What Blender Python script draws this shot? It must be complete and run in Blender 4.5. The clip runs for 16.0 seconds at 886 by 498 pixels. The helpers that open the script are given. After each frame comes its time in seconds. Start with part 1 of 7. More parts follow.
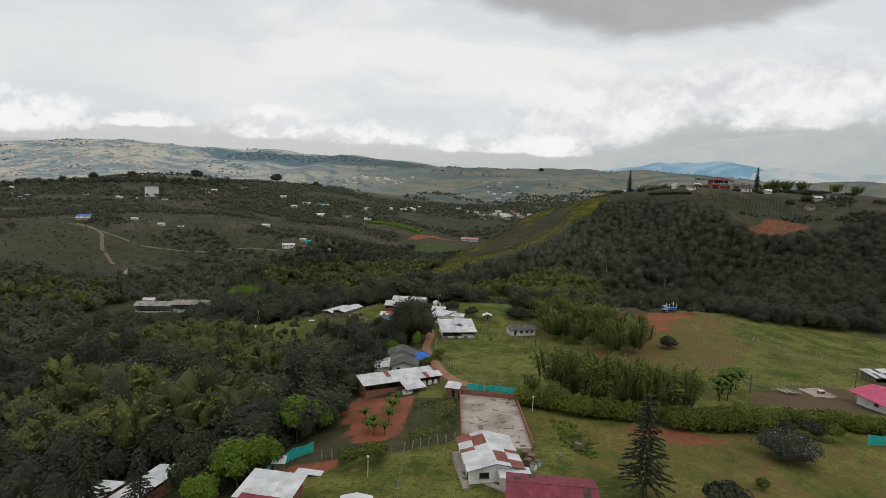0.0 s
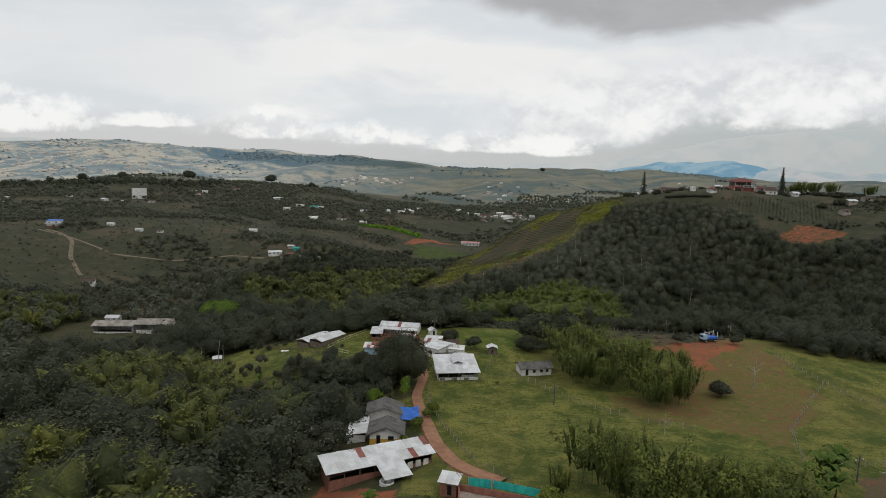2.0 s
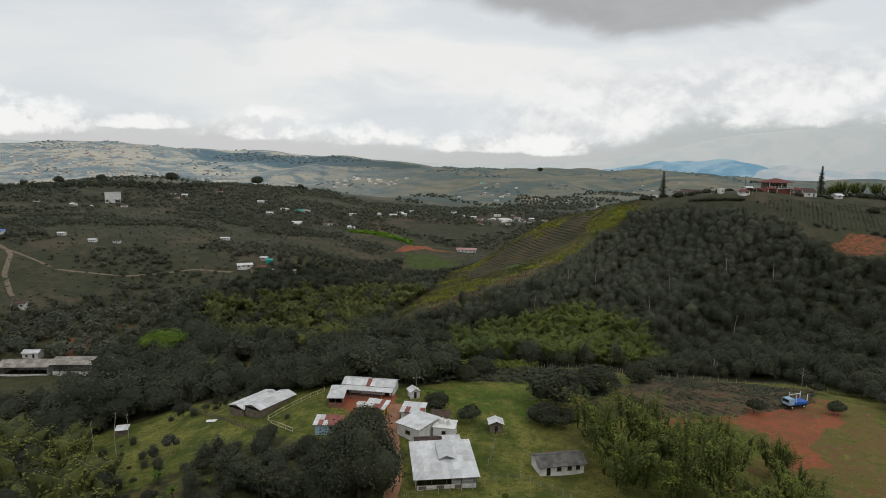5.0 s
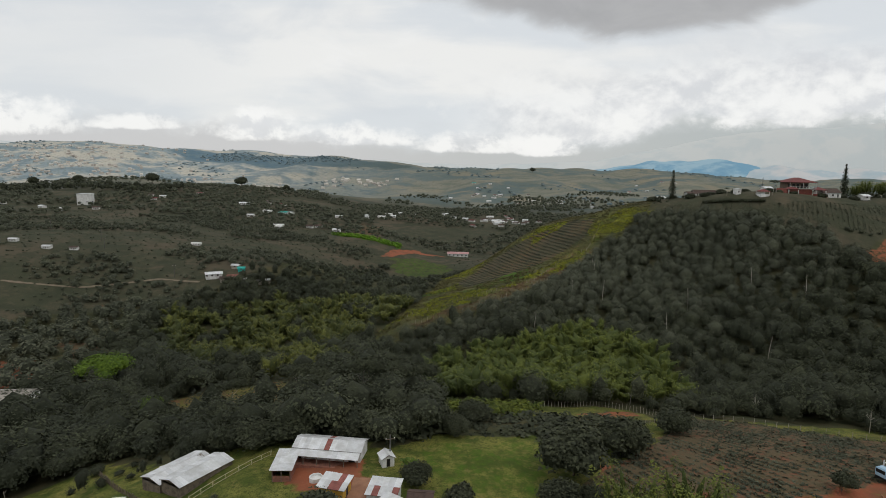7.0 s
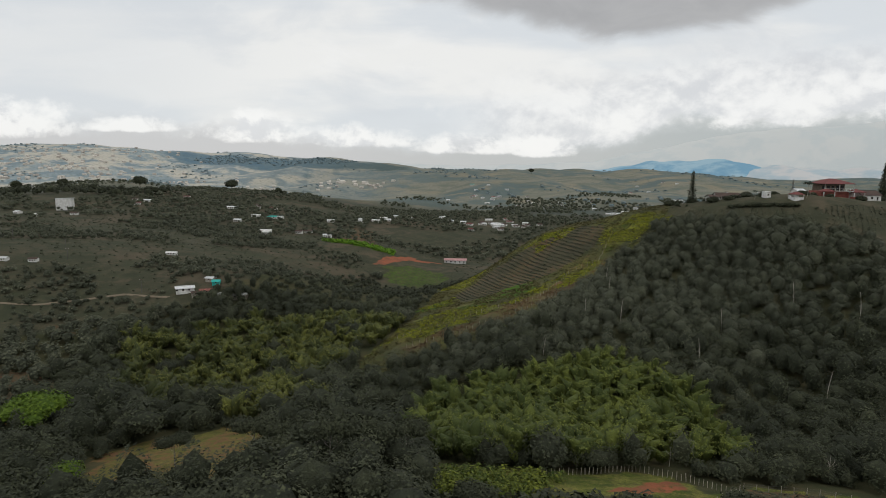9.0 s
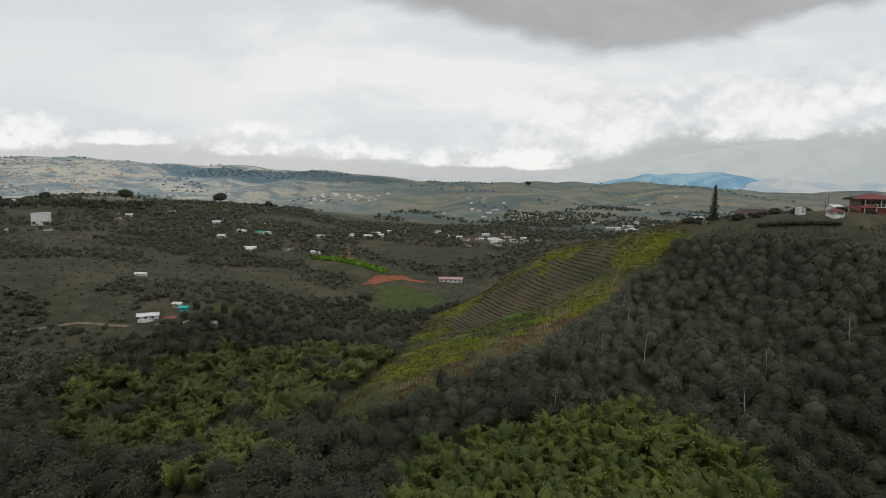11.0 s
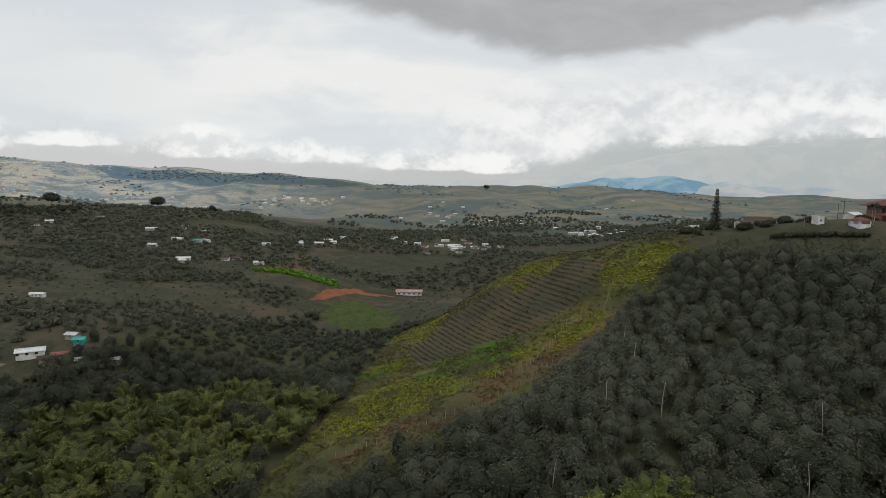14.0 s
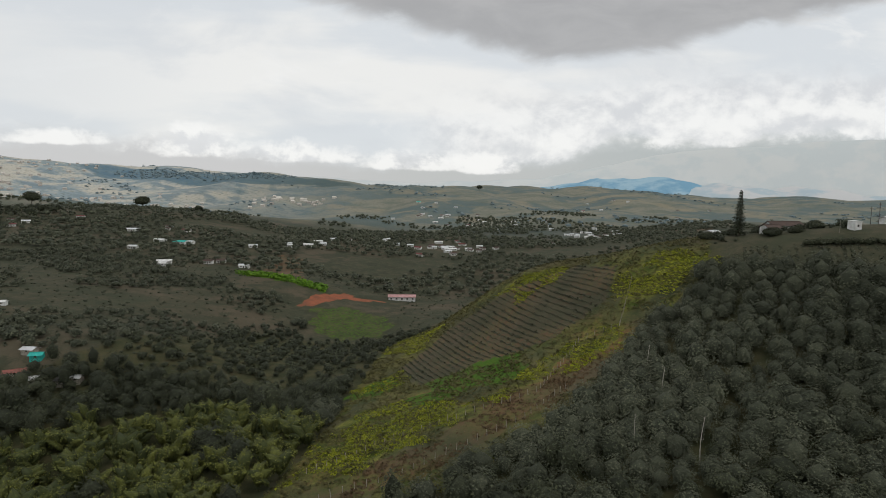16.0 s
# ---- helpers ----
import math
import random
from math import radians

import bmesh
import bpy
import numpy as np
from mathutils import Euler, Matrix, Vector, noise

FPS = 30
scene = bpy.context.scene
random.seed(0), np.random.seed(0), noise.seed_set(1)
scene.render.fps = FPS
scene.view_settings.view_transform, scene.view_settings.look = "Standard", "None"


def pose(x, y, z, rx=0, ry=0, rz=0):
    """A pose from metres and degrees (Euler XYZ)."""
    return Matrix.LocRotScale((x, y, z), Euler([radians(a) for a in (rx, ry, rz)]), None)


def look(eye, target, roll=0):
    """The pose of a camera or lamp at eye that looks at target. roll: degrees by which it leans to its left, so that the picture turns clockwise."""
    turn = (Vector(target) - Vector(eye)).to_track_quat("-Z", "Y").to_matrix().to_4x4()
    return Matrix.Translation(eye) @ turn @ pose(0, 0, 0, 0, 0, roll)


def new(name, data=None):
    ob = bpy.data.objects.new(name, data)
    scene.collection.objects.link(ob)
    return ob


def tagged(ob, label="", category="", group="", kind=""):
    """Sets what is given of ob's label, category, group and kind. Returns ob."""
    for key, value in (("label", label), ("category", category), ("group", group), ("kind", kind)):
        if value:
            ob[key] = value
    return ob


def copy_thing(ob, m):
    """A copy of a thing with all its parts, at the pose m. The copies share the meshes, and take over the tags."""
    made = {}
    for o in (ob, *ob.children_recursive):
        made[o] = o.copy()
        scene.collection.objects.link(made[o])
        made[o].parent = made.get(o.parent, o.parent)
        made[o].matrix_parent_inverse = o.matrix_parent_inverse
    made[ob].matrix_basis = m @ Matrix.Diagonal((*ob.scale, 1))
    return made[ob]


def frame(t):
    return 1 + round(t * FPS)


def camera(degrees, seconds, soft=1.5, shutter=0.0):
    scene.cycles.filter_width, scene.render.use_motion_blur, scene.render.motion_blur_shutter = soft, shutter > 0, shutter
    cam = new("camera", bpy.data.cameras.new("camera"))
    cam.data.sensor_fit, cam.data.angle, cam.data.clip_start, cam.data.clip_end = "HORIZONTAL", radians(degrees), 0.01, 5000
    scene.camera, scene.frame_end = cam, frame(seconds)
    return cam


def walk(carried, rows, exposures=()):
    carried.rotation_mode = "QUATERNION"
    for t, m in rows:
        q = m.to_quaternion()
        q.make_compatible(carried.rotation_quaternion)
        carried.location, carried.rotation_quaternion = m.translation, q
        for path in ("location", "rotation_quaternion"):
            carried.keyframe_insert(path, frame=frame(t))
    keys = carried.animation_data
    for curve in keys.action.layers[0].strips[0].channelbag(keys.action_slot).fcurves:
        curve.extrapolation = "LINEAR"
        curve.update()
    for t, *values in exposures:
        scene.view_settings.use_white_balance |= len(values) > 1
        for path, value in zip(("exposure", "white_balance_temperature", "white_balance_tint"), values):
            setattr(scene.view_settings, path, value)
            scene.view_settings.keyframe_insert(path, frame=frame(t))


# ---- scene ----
cam = camera(75.2, 16.0, soft=0.75)
PATH = [
    (0, (1.544, 2.651, 53.717), (0.949, 12.541, 52.377), 1.60),
    (0.5, (1.219, 12.334, 53.808), (0.619, 22.229, 52.473), 1.60),
    (1, (1.044, 22.697, 54.288), (0.439, 32.592, 52.953), 1.50),
    (1.5, (0.784, 32.780, 54.696), (0.179, 42.675, 53.361), 1.50),
    (2, (0.421, 43.286, 55.084), (-0.179, 53.176, 53.739), 1.50),
    (2.5, (0.340, 53.128, 55.316), (-0.250, 63.018, 53.966), 1.40),
    (3, (0.416, 63.418, 55.512), (-0.169, 73.308, 54.167), 1.30),
    (3.5, (0.241, 73.242, 55.765), (-0.329, 83.137, 54.420), 1.20),
    (4, (0.078, 83.426, 55.975), (-0.487, 93.321, 54.630), 1.20),
    (6.5, (0.386, 132.402, 55.019), (-0.064, 142.307, 53.689), 1.10),
    (7, (0.217, 142.356, 54.892), (-0.188, 152.261, 53.562), 1.10),
    (7.5, (-0.175, 151.644, 54.985), (-0.565, 161.549, 53.655), 1.10),
    (8, (-0.227, 161.770, 55.216), (-0.607, 171.675, 53.881), 1.10),
    (8.5, (0.332, 171.269, 55.333), (-0.053, 181.169, 53.998), 1.00),
    (9, (0.518, 181.229, 55.584), (0.143, 191.139, 54.274), 0.80),
    (11.5, (0.545, 229.028, 56.339), (0.285, 238.968, 55.279), 0.80),
    (12, (0.492, 239.142, 56.275), (0.407, 249.087, 55.225), 0.80),
    (12.5, (0.060, 248.516, 56.293), (0.075, 258.461, 55.253), 0.80),
    (13, (-0.353, 258.290, 56.376), (-0.203, 268.235, 55.351), 0.90),
    (13.5, (-0.733, 265.958, 56.417), (-0.408, 275.898, 55.392), 0.90),
    (14, (-1.136, 272.359, 56.393), (-0.711, 282.299, 55.373), 0.90),
    (14.5, (-1.249, 278.428, 56.460), (-0.739, 288.363, 55.440), 0.90),
    (15, (-1.372, 284.926, 56.430), (-0.832, 294.861, 55.410), 0.90),
    (15.5, (-1.884, 290.838, 56.443), (-1.334, 300.768, 55.428), 1.10),
    (16, (-2.536, 297.445, 56.579), (-1.971, 307.375, 55.564), 1.10),
]
walk(cam, [(t, look(eye, target, roll)) for t, eye, target, roll in PATH])


# ---- world and light ----
class Nodes:
    """Small builder for node trees."""

    def __init__(self, tree):
        self.t = tree
        tree.nodes.clear()

    def add(self, kind, ins=(), **props):
        n = self.t.nodes.new(kind)
        for k, v in props.items():
            if k == "operation":
                n.operation = v
            elif k == "blend_type":
                n.blend_type = v
            elif k == "data_type":
                n.data_type = v
            elif k == "attribute_name":
                n.attribute_name = v
            elif k == "sky_type":
                n.sky_type = v
            elif k == "interpolation_type":
                n.interpolation_type = v
        for key, v in dict(ins).items() if isinstance(ins, dict) else enumerate(ins):
            if isinstance(v, bpy.types.NodeSocket):
                self.t.links.new(v, n.inputs[key])
            elif v is not None:
                n.inputs[key].default_value = v
        return n

    def math(self, op, *ins):
        return self.add("ShaderNodeMath", ins, operation=op).outputs[0]

    def step(self, x, lo, hi, a=0.0, b=1.0):
        return self.add("ShaderNodeMapRange", (x, lo, hi, a, b), interpolation_type="SMOOTHSTEP").outputs[0]

    def noise(self, vec, scale, detail=4.0, rough=0.55, dist=0.0):
        return self.add("ShaderNodeTexNoise", {"Vector": vec, "Scale": scale, "Detail": detail, "Roughness": rough, "Distortion": dist}).outputs[0]

    def mix(self, fac, a, b, how="MIX"):
        n = self.t.nodes.new("ShaderNodeMix")
        n.data_type, n.blend_type = "RGBA", how
        for i, v in ((0, fac), (6, a), (7, b)):
            if isinstance(v, bpy.types.NodeSocket):
                self.t.links.new(v, n.inputs[i])
            elif i == 0:
                n.inputs[0].default_value = v
            else:
                n.inputs[i].default_value = (*v, 1) if len(v) == 3 else v
        return n.outputs[2]


def make_world():
    """Broken overcast: bright stratus, a heap of white cumulus low down, one dark sheet overhead, blue showing thinly."""
    world = bpy.data.worlds.new("sky")
    scene.world = world
    world.use_nodes = True
    n = Nodes(world.node_tree)
    way = n.add("ShaderNodeTexCoord").outputs["Generated"]
    x, y, z = n.add("ShaderNodeSeparateXYZ", (way,)).outputs
    depth = n.math("MAXIMUM", n.math("ABSOLUTE", y), 0.25)
    u, v = n.math("DIVIDE", x, depth), n.math("DIVIDE", z, depth)
    flat = n.add("ShaderNodeCombineXYZ", (u, n.math("MULTIPLY", v, 2.4), 0.0)).outputs[0]
    wide = n.noise(flat, 2.6, 7.0, 0.55, 0.6)
    fine = n.noise(flat, 7.5, 9.0, 0.58, 0.5)
    sheet = n.noise(n.add("ShaderNodeCombineXYZ", (u, n.math("MULTIPLY", v, 5.0), 3.0)).outputs[0], 1.7, 6.0, 0.5)
    # even bright stratus with paler bands and faint blue-grey folds
    col = n.mix(n.step(sheet, 0.42, 0.60), (0.715, 0.748, 0.775), (0.875, 0.872, 0.850))
    col = n.mix(n.step(fine, 0.52, 0.72, 0.0, 0.6), col, (0.915, 0.912, 0.895))
    col = n.mix(n.step(wide, 0.50, 0.34, 0.0, 0.65), col, (0.675, 0.705, 0.735))
    col = n.mix(n.step(u, -0.25, -0.65, 0.0, 0.55), col, (0.700, 0.725, 0.745))
    # lumps of cumulus, lit from above: thicker here than a little higher up means a bright head
    even = n.add("ShaderNodeCombineXYZ", (u, n.math("MULTIPLY", v, 1.35), 7.3)).outputs[0]
    swirl = n.noise(even, 11.0, 8.0, 0.58, 0.15)
    higher = n.add("ShaderNodeVectorMath", (even, (-0.006, 0.026, 0.0)), operation="ADD").outputs[0]
    lit = n.math("SUBTRACT", swirl, n.noise(higher, 11.0, 8.0, 0.58, 0.15))
    lit = n.step(n.math("ADD", lit, n.math("MULTIPLY", n.math("SUBTRACT", swirl, 0.5), 0.30)), -0.20, 0.17)
    white = n.mix(lit, (0.700, 0.712, 0.728), (0.940, 0.938, 0.922))
    base = n.math("ADD", n.math("ADD", 0.037, n.step(u, 0.17, 0.40, 0.0, 0.048)), n.math("ADD", n.step(u, 0.42, 0.90, 0.0, 0.020), n.step(u, -0.20, -0.52, 0.0, 0.030)))
    ragged = n.math("ADD", n.math("MULTIPLY", n.math("SUBTRACT", swirl, 0.5), 0.095), n.math("MULTIPLY", n.math("SUBTRACT", n.noise(even, 30.0, 6.0, 0.6, 0.2), 0.5), 0.030))
    h = n.math("SUBTRACT", v, base)
    # hazy air under the cloud base, in front of it a bank that climbs to the east
    under = n.mix(n.step(u, -0.35, 0.10), (0.600, 0.600, 0.605), (0.530, 0.545, 0.542))
    under = n.mix(n.step(u, 0.10, 0.45), under, (0.475, 0.505, 0.505))
    col = n.mix(n.step(n.math("ADD", h, n.math("MULTIPLY", ragged, 0.6)), 0.030, -0.012), col, under)
    bank = n.math("MULTIPLY", n.step(n.math("ADD", h, ragged), -0.002, 0.020), n.math("MULTIPLY", n.step(u, -0.06, 0.12), n.step(n.math("ADD", h, ragged), 0.15, 0.07)))
    col = n.mix(n.math("MULTIPLY", bank, 0.95), col, white)
    # single heaps with flat feet: middle, foot, half breadth, height
    heap = None
    for at, foot, broad, tall in ((-0.80, 0.070, 0.115, 0.070), (-0.590, 0.070, 0.085, 0.026), (-0.375, 0.058, 0.095, 0.042), (-0.20, 0.050, 0.130, 0.034), (0.02, 0.040, 0.110, 0.030), (0.13, 0.038, 0.080, 0.034)):
        across = n.math("POWER", n.math("DIVIDE", n.math("SUBTRACT", u, at), broad), 2.0)
        rise = n.math("SUBTRACT", v, foot)
        above = n.math("POWER", n.math("DIVIDE", n.math("MAXIMUM", rise, 0.0), tall), 2.0)
        below = n.math("POWER", n.math("DIVIDE", n.math("MINIMUM", rise, 0.0), tall * 0.30), 2.0)
        full = n.math("SUBTRACT", 1.0, n.math("ADD", across, n.math("ADD", above, below)))
        heap = full if heap is None else n.math("MAXIMUM", heap, full)
    puff = n.step(n.math("ADD", heap, n.math("MULTIPLY", ragged, 34.0)), -0.05, 0.85)
    col = n.mix(n.math("MULTIPLY", puff, 0.92), col, n.mix(n.step(lit, 0.0, 0.6), (0.74, 0.75, 0.765), (0.955, 0.952, 0.935)))
    # dark sheet of stratus hanging high on the right
    reach = n.math("SQRT", n.math("ADD", n.math("POWER", n.math("SUBTRACT", u, 0.24), 2.0), 0.0016))
    edge = n.math("ADD", 0.212, n.math("MULTIPLY", reach, 0.215))
    edge = n.math("ADD", edge, n.math("MULTIPLY", n.math("SUBTRACT", wide, 0.5), 0.07))
    over = n.math("ADD", n.math("SUBTRACT", v, edge), n.math("MULTIPLY", n.math("SUBTRACT", fine, 0.5), 0.055))
    dark = n.math("MULTIPLY", n.step(over, -0.008, 0.026), n.step(v, 0.75, 0.42))
    col = n.mix(n.math("MULTIPLY", dark, 0.96), col, n.mix(n.step(fine, 0.3, 0.7), (0.395, 0.393, 0.393), (0.455, 0.452, 0.450)))
    sky = n.add("ShaderNodeTexSky", sky_type="NISHITA")
    sky.sun_disc, sky.sun_elevation, sky.sun_rotation = False, radians(58), radians(140)
    blue = n.add("ShaderNodeVectorMath", (sky.outputs[0], (0.1, 0.1, 0.1)), operation="MULTIPLY").outputs[0]
    col = n.mix(0.06, col, blue)
    back = n.add("ShaderNodeBackground", (col, 1.0))
    out = n.add("ShaderNodeOutputWorld", (back.outputs[0],))
    return out


make_world()
sun = new("sun", bpy.data.lights.new("sun", "SUN"))
sun.data.energy, sun.data.angle, sun.data.color = 0.55, radians(12), (1.0, 0.96, 0.90)
sun.matrix_world = look((0, 0, 0), (-0.40, 0.48, -1.0))


# ---- materials ----
def material(name, base, dark, scale=1.0, fine=8.0, rough=0.85, metal=0.0, bump=0.3, tint=None, random=0.0, spots=None):
    """A weathered surface: two colours mixed by broad stains and fine grain, with relief; optional third colour in patches."""
    m = bpy.data.materials.new(name)
    m.use_nodes = True
    n = Nodes(m.node_tree)
    pos = n.add("ShaderNodeNewGeometry").outputs["Position"]
    broad, grain = n.noise(pos, scale, 5.0), n.noise(pos, scale * fine, 3.0)
    col = n.mix(n.step(broad, 0.35, 0.68), base, dark)
    col = n.mix(n.step(grain, 0.40, 0.75, 0.0, 0.45), col, dark)
    if spots:
        col = n.mix(n.step(n.noise(pos, scale * 2.7, 6.0, 0.65), 0.54, 0.66), col, spots)
    if random:
        r = n.add("ShaderNodeObjectInfo").outputs["Random"]
        hsv = n.add("ShaderNodeHueSaturation", {"Value": n.step(r, 0.0, 1.0, 1 - random, 1 + random), "Color": col})
        col = hsv.outputs[0]
    b = n.add("ShaderNodeBsdfPrincipled", {"Base Color": col, "Roughness": rough, "Metallic": metal, "Specular IOR Level": 0.3})
    if bump:
        bp = n.add("ShaderNodeBump", {"Strength": bump, "Distance": 0.05, "Height": n.math("ADD", grain, broad)})
        m.node_tree.links.new(bp.outputs[0], b.inputs["Normal"])
    n.add("ShaderNodeOutputMaterial", (b.outputs[0],))
    return m


def leaf_material(name, dark, light, rough=0.75, lo=0.0, hi=1.0):
    """Foliage: each plant's own tint and its painted inner shade, between two greens, mottled leaf by leaf."""
    m = bpy.data.materials.new(name)
    m.use_nodes = True
    n = Nodes(m.node_tree)
    geo = n.add("ShaderNodeNewGeometry")
    tint = n.add("ShaderNodeAttribute", attribute_name="tint").outputs["Fac"]
    isl = geo.outputs["Random Per Island"]
    obj = n.add("ShaderNodeObjectInfo").outputs["Random"]
    grain = n.noise(geo.outputs["Position"], 2.3, 6.0, 0.75)
    patch = n.noise(geo.outputs["Position"], 0.16, 3.0)
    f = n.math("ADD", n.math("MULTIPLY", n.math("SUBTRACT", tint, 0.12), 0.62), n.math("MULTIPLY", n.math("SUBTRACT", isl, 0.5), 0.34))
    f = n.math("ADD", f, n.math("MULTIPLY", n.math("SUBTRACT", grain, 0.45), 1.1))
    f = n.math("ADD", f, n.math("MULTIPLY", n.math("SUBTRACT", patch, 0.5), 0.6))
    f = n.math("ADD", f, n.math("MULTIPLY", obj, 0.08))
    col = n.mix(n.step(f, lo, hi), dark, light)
    b = n.add("ShaderNodeBsdfPrincipled", {"Base Color": col, "Roughness": rough, "Specular IOR Level": 0.18})
    twigs = n.math("ADD", grain, n.noise(geo.outputs["Position"], 0.6, 3.0))
    bp = n.add("ShaderNodeBump", {"Strength": 0.75, "Distance": 0.40, "Height": twigs})
    m.node_tree.links.new(bp.outputs[0], b.inputs["Normal"])
    n.add("ShaderNodeOutputMaterial", (b.outputs[0],))
    return m


def ground_material():
    """Earth whose cover is given by the attributes laid on the ground: pasture, bare red soil, dry straw, far grassland
    with sunlight and haze put into its colours.
    """
    m = bpy.data.materials.new("ground_cover")
    m.use_nodes = True
    n = Nodes(m.node_tree)
    pos = n.add("ShaderNodeNewGeometry").outputs["Position"]
    c = n.add("ShaderNodeSeparateColor", (n.add("ShaderNodeAttribute", attribute_name="cover").outputs["Color"],)).outputs
    rough = n.add("ShaderNodeAttribute", attribute_name="cover").outputs["Alpha"]
    d = n.add("ShaderNodeSeparateColor", (n.add("ShaderNodeAttribute", attribute_name="crop").outputs["Color"],)).outputs
    big, mid, fine = n.noise(pos, 0.012, 6.0, 0.6), n.noise(pos, 0.12, 6.0, 0.62), n.noise(pos, 0.9, 8.0, 0.72)
    grit, clod = n.noise(pos, 3.2, 6.0, 0.75), n.noise(pos, 0.38, 6.0, 0.7)
    floor = n.mix(n.step(mid, 0.35, 0.7), (0.040, 0.046, 0.022), (0.078, 0.070, 0.036))
    floor = n.mix(n.step(fine, 0.52, 0.72, 0.0, 0.5), floor, (0.09, 0.062, 0.035))
    grass = n.mix(n.step(mid, 0.36, 0.66), (0.062, 0.086, 0.017), (0.195, 0.186, 0.047))
    grass = n.mix(n.step(fine, 0.47, 0.64, 0.0, 0.8), grass, (0.046, 0.060, 0.015))
    grass = n.mix(n.step(grit, 0.50, 0.60, 0.0, 0.75), grass, (0.042, 0.054, 0.014))
    grass = n.mix(n.step(clod, 0.54, 0.64, 0.0, 0.5), grass, (0.215, 0.175, 0.060))
    grass = n.mix(n.step(big, 0.50, 0.66, 0.0, 0.45), grass, (0.135, 0.110, 0.040))
    soil = n.mix(n.step(mid, 0.35, 0.68), (0.280, 0.092, 0.048), (0.180, 0.074, 0.044))
    soil = n.mix(n.step(fine, 0.50, 0.72, 0.0, 0.55), soil, (0.30, 0.135, 0.075))
    dry = n.mix(n.step(mid, 0.40, 0.60), (0.160, 0.120, 0.044), (0.160, 0.088, 0.046))
    dry = n.mix(n.step(clod, 0.56, 0.66, 0.0, 0.8), dry, (0.185, 0.088, 0.054))
    dry = n.mix(n.step(n.noise(pos, 0.085, 7.0, 0.7), 0.48, 0.58, 0.0, 0.8), dry, grass)
    dry = n.mix(n.step(grit, 0.52, 0.66, 0.0, 0.7), dry, (0.075, 0.058, 0.026))
    dry = n.mix(n.step(n.noise(pos, 0.5, 6.0, 0.7), 0.47, 0.58, 0.0, 0.85), dry, (0.110, 0.108, 0.030))
    vivid = n.mix(n.step(fine, 0.4, 0.7), (0.045, 0.105, 0.012), (0.085, 0.130, 0.016))
    furrow = n.mix(n.step(fine, 0.4, 0.7), (0.112, 0.084, 0.050), (0.086, 0.074, 0.040))
    furrow = n.mix(n.step(clod, 0.50, 0.62, 0.0, 0.8), furrow, (0.165, 0.074, 0.045))
    olive = n.noise(pos, 0.004, 7.0, 0.62)
    # distance haze is mixed into the far greens and tans
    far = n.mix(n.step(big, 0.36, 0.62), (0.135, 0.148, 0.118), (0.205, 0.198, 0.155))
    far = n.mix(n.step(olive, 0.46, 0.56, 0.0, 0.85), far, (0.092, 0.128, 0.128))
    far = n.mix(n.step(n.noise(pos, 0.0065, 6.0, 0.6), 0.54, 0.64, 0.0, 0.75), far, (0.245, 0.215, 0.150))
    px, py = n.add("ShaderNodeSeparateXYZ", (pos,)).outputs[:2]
    # pastures of the western foothills, woods and gardens between, paled by painted sun and haze
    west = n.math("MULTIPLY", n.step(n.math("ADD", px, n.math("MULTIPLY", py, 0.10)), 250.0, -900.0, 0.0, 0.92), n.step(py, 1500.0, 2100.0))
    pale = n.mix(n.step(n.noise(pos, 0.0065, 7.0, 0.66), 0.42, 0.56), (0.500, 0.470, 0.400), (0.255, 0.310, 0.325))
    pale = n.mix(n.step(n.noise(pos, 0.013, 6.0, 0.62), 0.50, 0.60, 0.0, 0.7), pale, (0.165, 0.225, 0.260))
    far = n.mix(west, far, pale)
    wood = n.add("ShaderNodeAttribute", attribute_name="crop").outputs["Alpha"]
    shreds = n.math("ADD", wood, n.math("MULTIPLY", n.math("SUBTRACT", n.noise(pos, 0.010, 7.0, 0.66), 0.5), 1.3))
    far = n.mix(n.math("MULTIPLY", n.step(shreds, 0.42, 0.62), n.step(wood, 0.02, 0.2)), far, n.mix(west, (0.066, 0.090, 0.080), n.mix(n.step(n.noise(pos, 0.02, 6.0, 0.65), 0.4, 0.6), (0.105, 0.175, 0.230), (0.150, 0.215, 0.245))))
    far = n.mix(n.step(mid, 0.52, 0.64, 0.0, 0.5), far, (0.105, 0.120, 0.085))
    rag = n.math("MULTIPLY", n.math("SUBTRACT", n.noise(pos, 0.45, 5.0, 0.65), 0.5), 0.9)
    col = floor
    for cover, amount in ((grass, c[0]), (dry, c[2]), (soil, c[1]), (vivid, d[0]), (furrow, d[1])):
        col = n.mix(n.step(n.math("ADD", amount, n.math("MULTIPLY", rag, n.step(amount, 0.0, 0.1))), 0.35, 0.65), col, cover)
    moor = n.mix(n.step(mid, 0.38, 0.64), (0.046, 0.048, 0.031), (0.078, 0.070, 0.047))
    moor = n.mix(n.step(clod, 0.48, 0.60, 0.0, 0.7), moor, (0.040, 0.046, 0.027))
    moor = n.mix(n.step(n.noise(pos, 0.05, 6.0, 0.7), 0.44, 0.60, 0.0, 0.8), moor, (0.042, 0.050, 0.030))
    moor = n.mix(n.step(grit, 0.50, 0.62, 0.0, 0.6), moor, (0.088, 0.075, 0.050))
    moor = n.mix(n.step(big, 0.50, 0.60, 0.0, 0.6), moor, (0.110, 0.085, 0.060))
    moor = n.mix(n.step(n.noise(pos, 0.028, 7.0, 0.72), 0.50, 0.58, 0.0, 0.75), moor, (0.036, 0.042, 0.026))
    col = n.mix(rough, col, moor)
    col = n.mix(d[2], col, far)
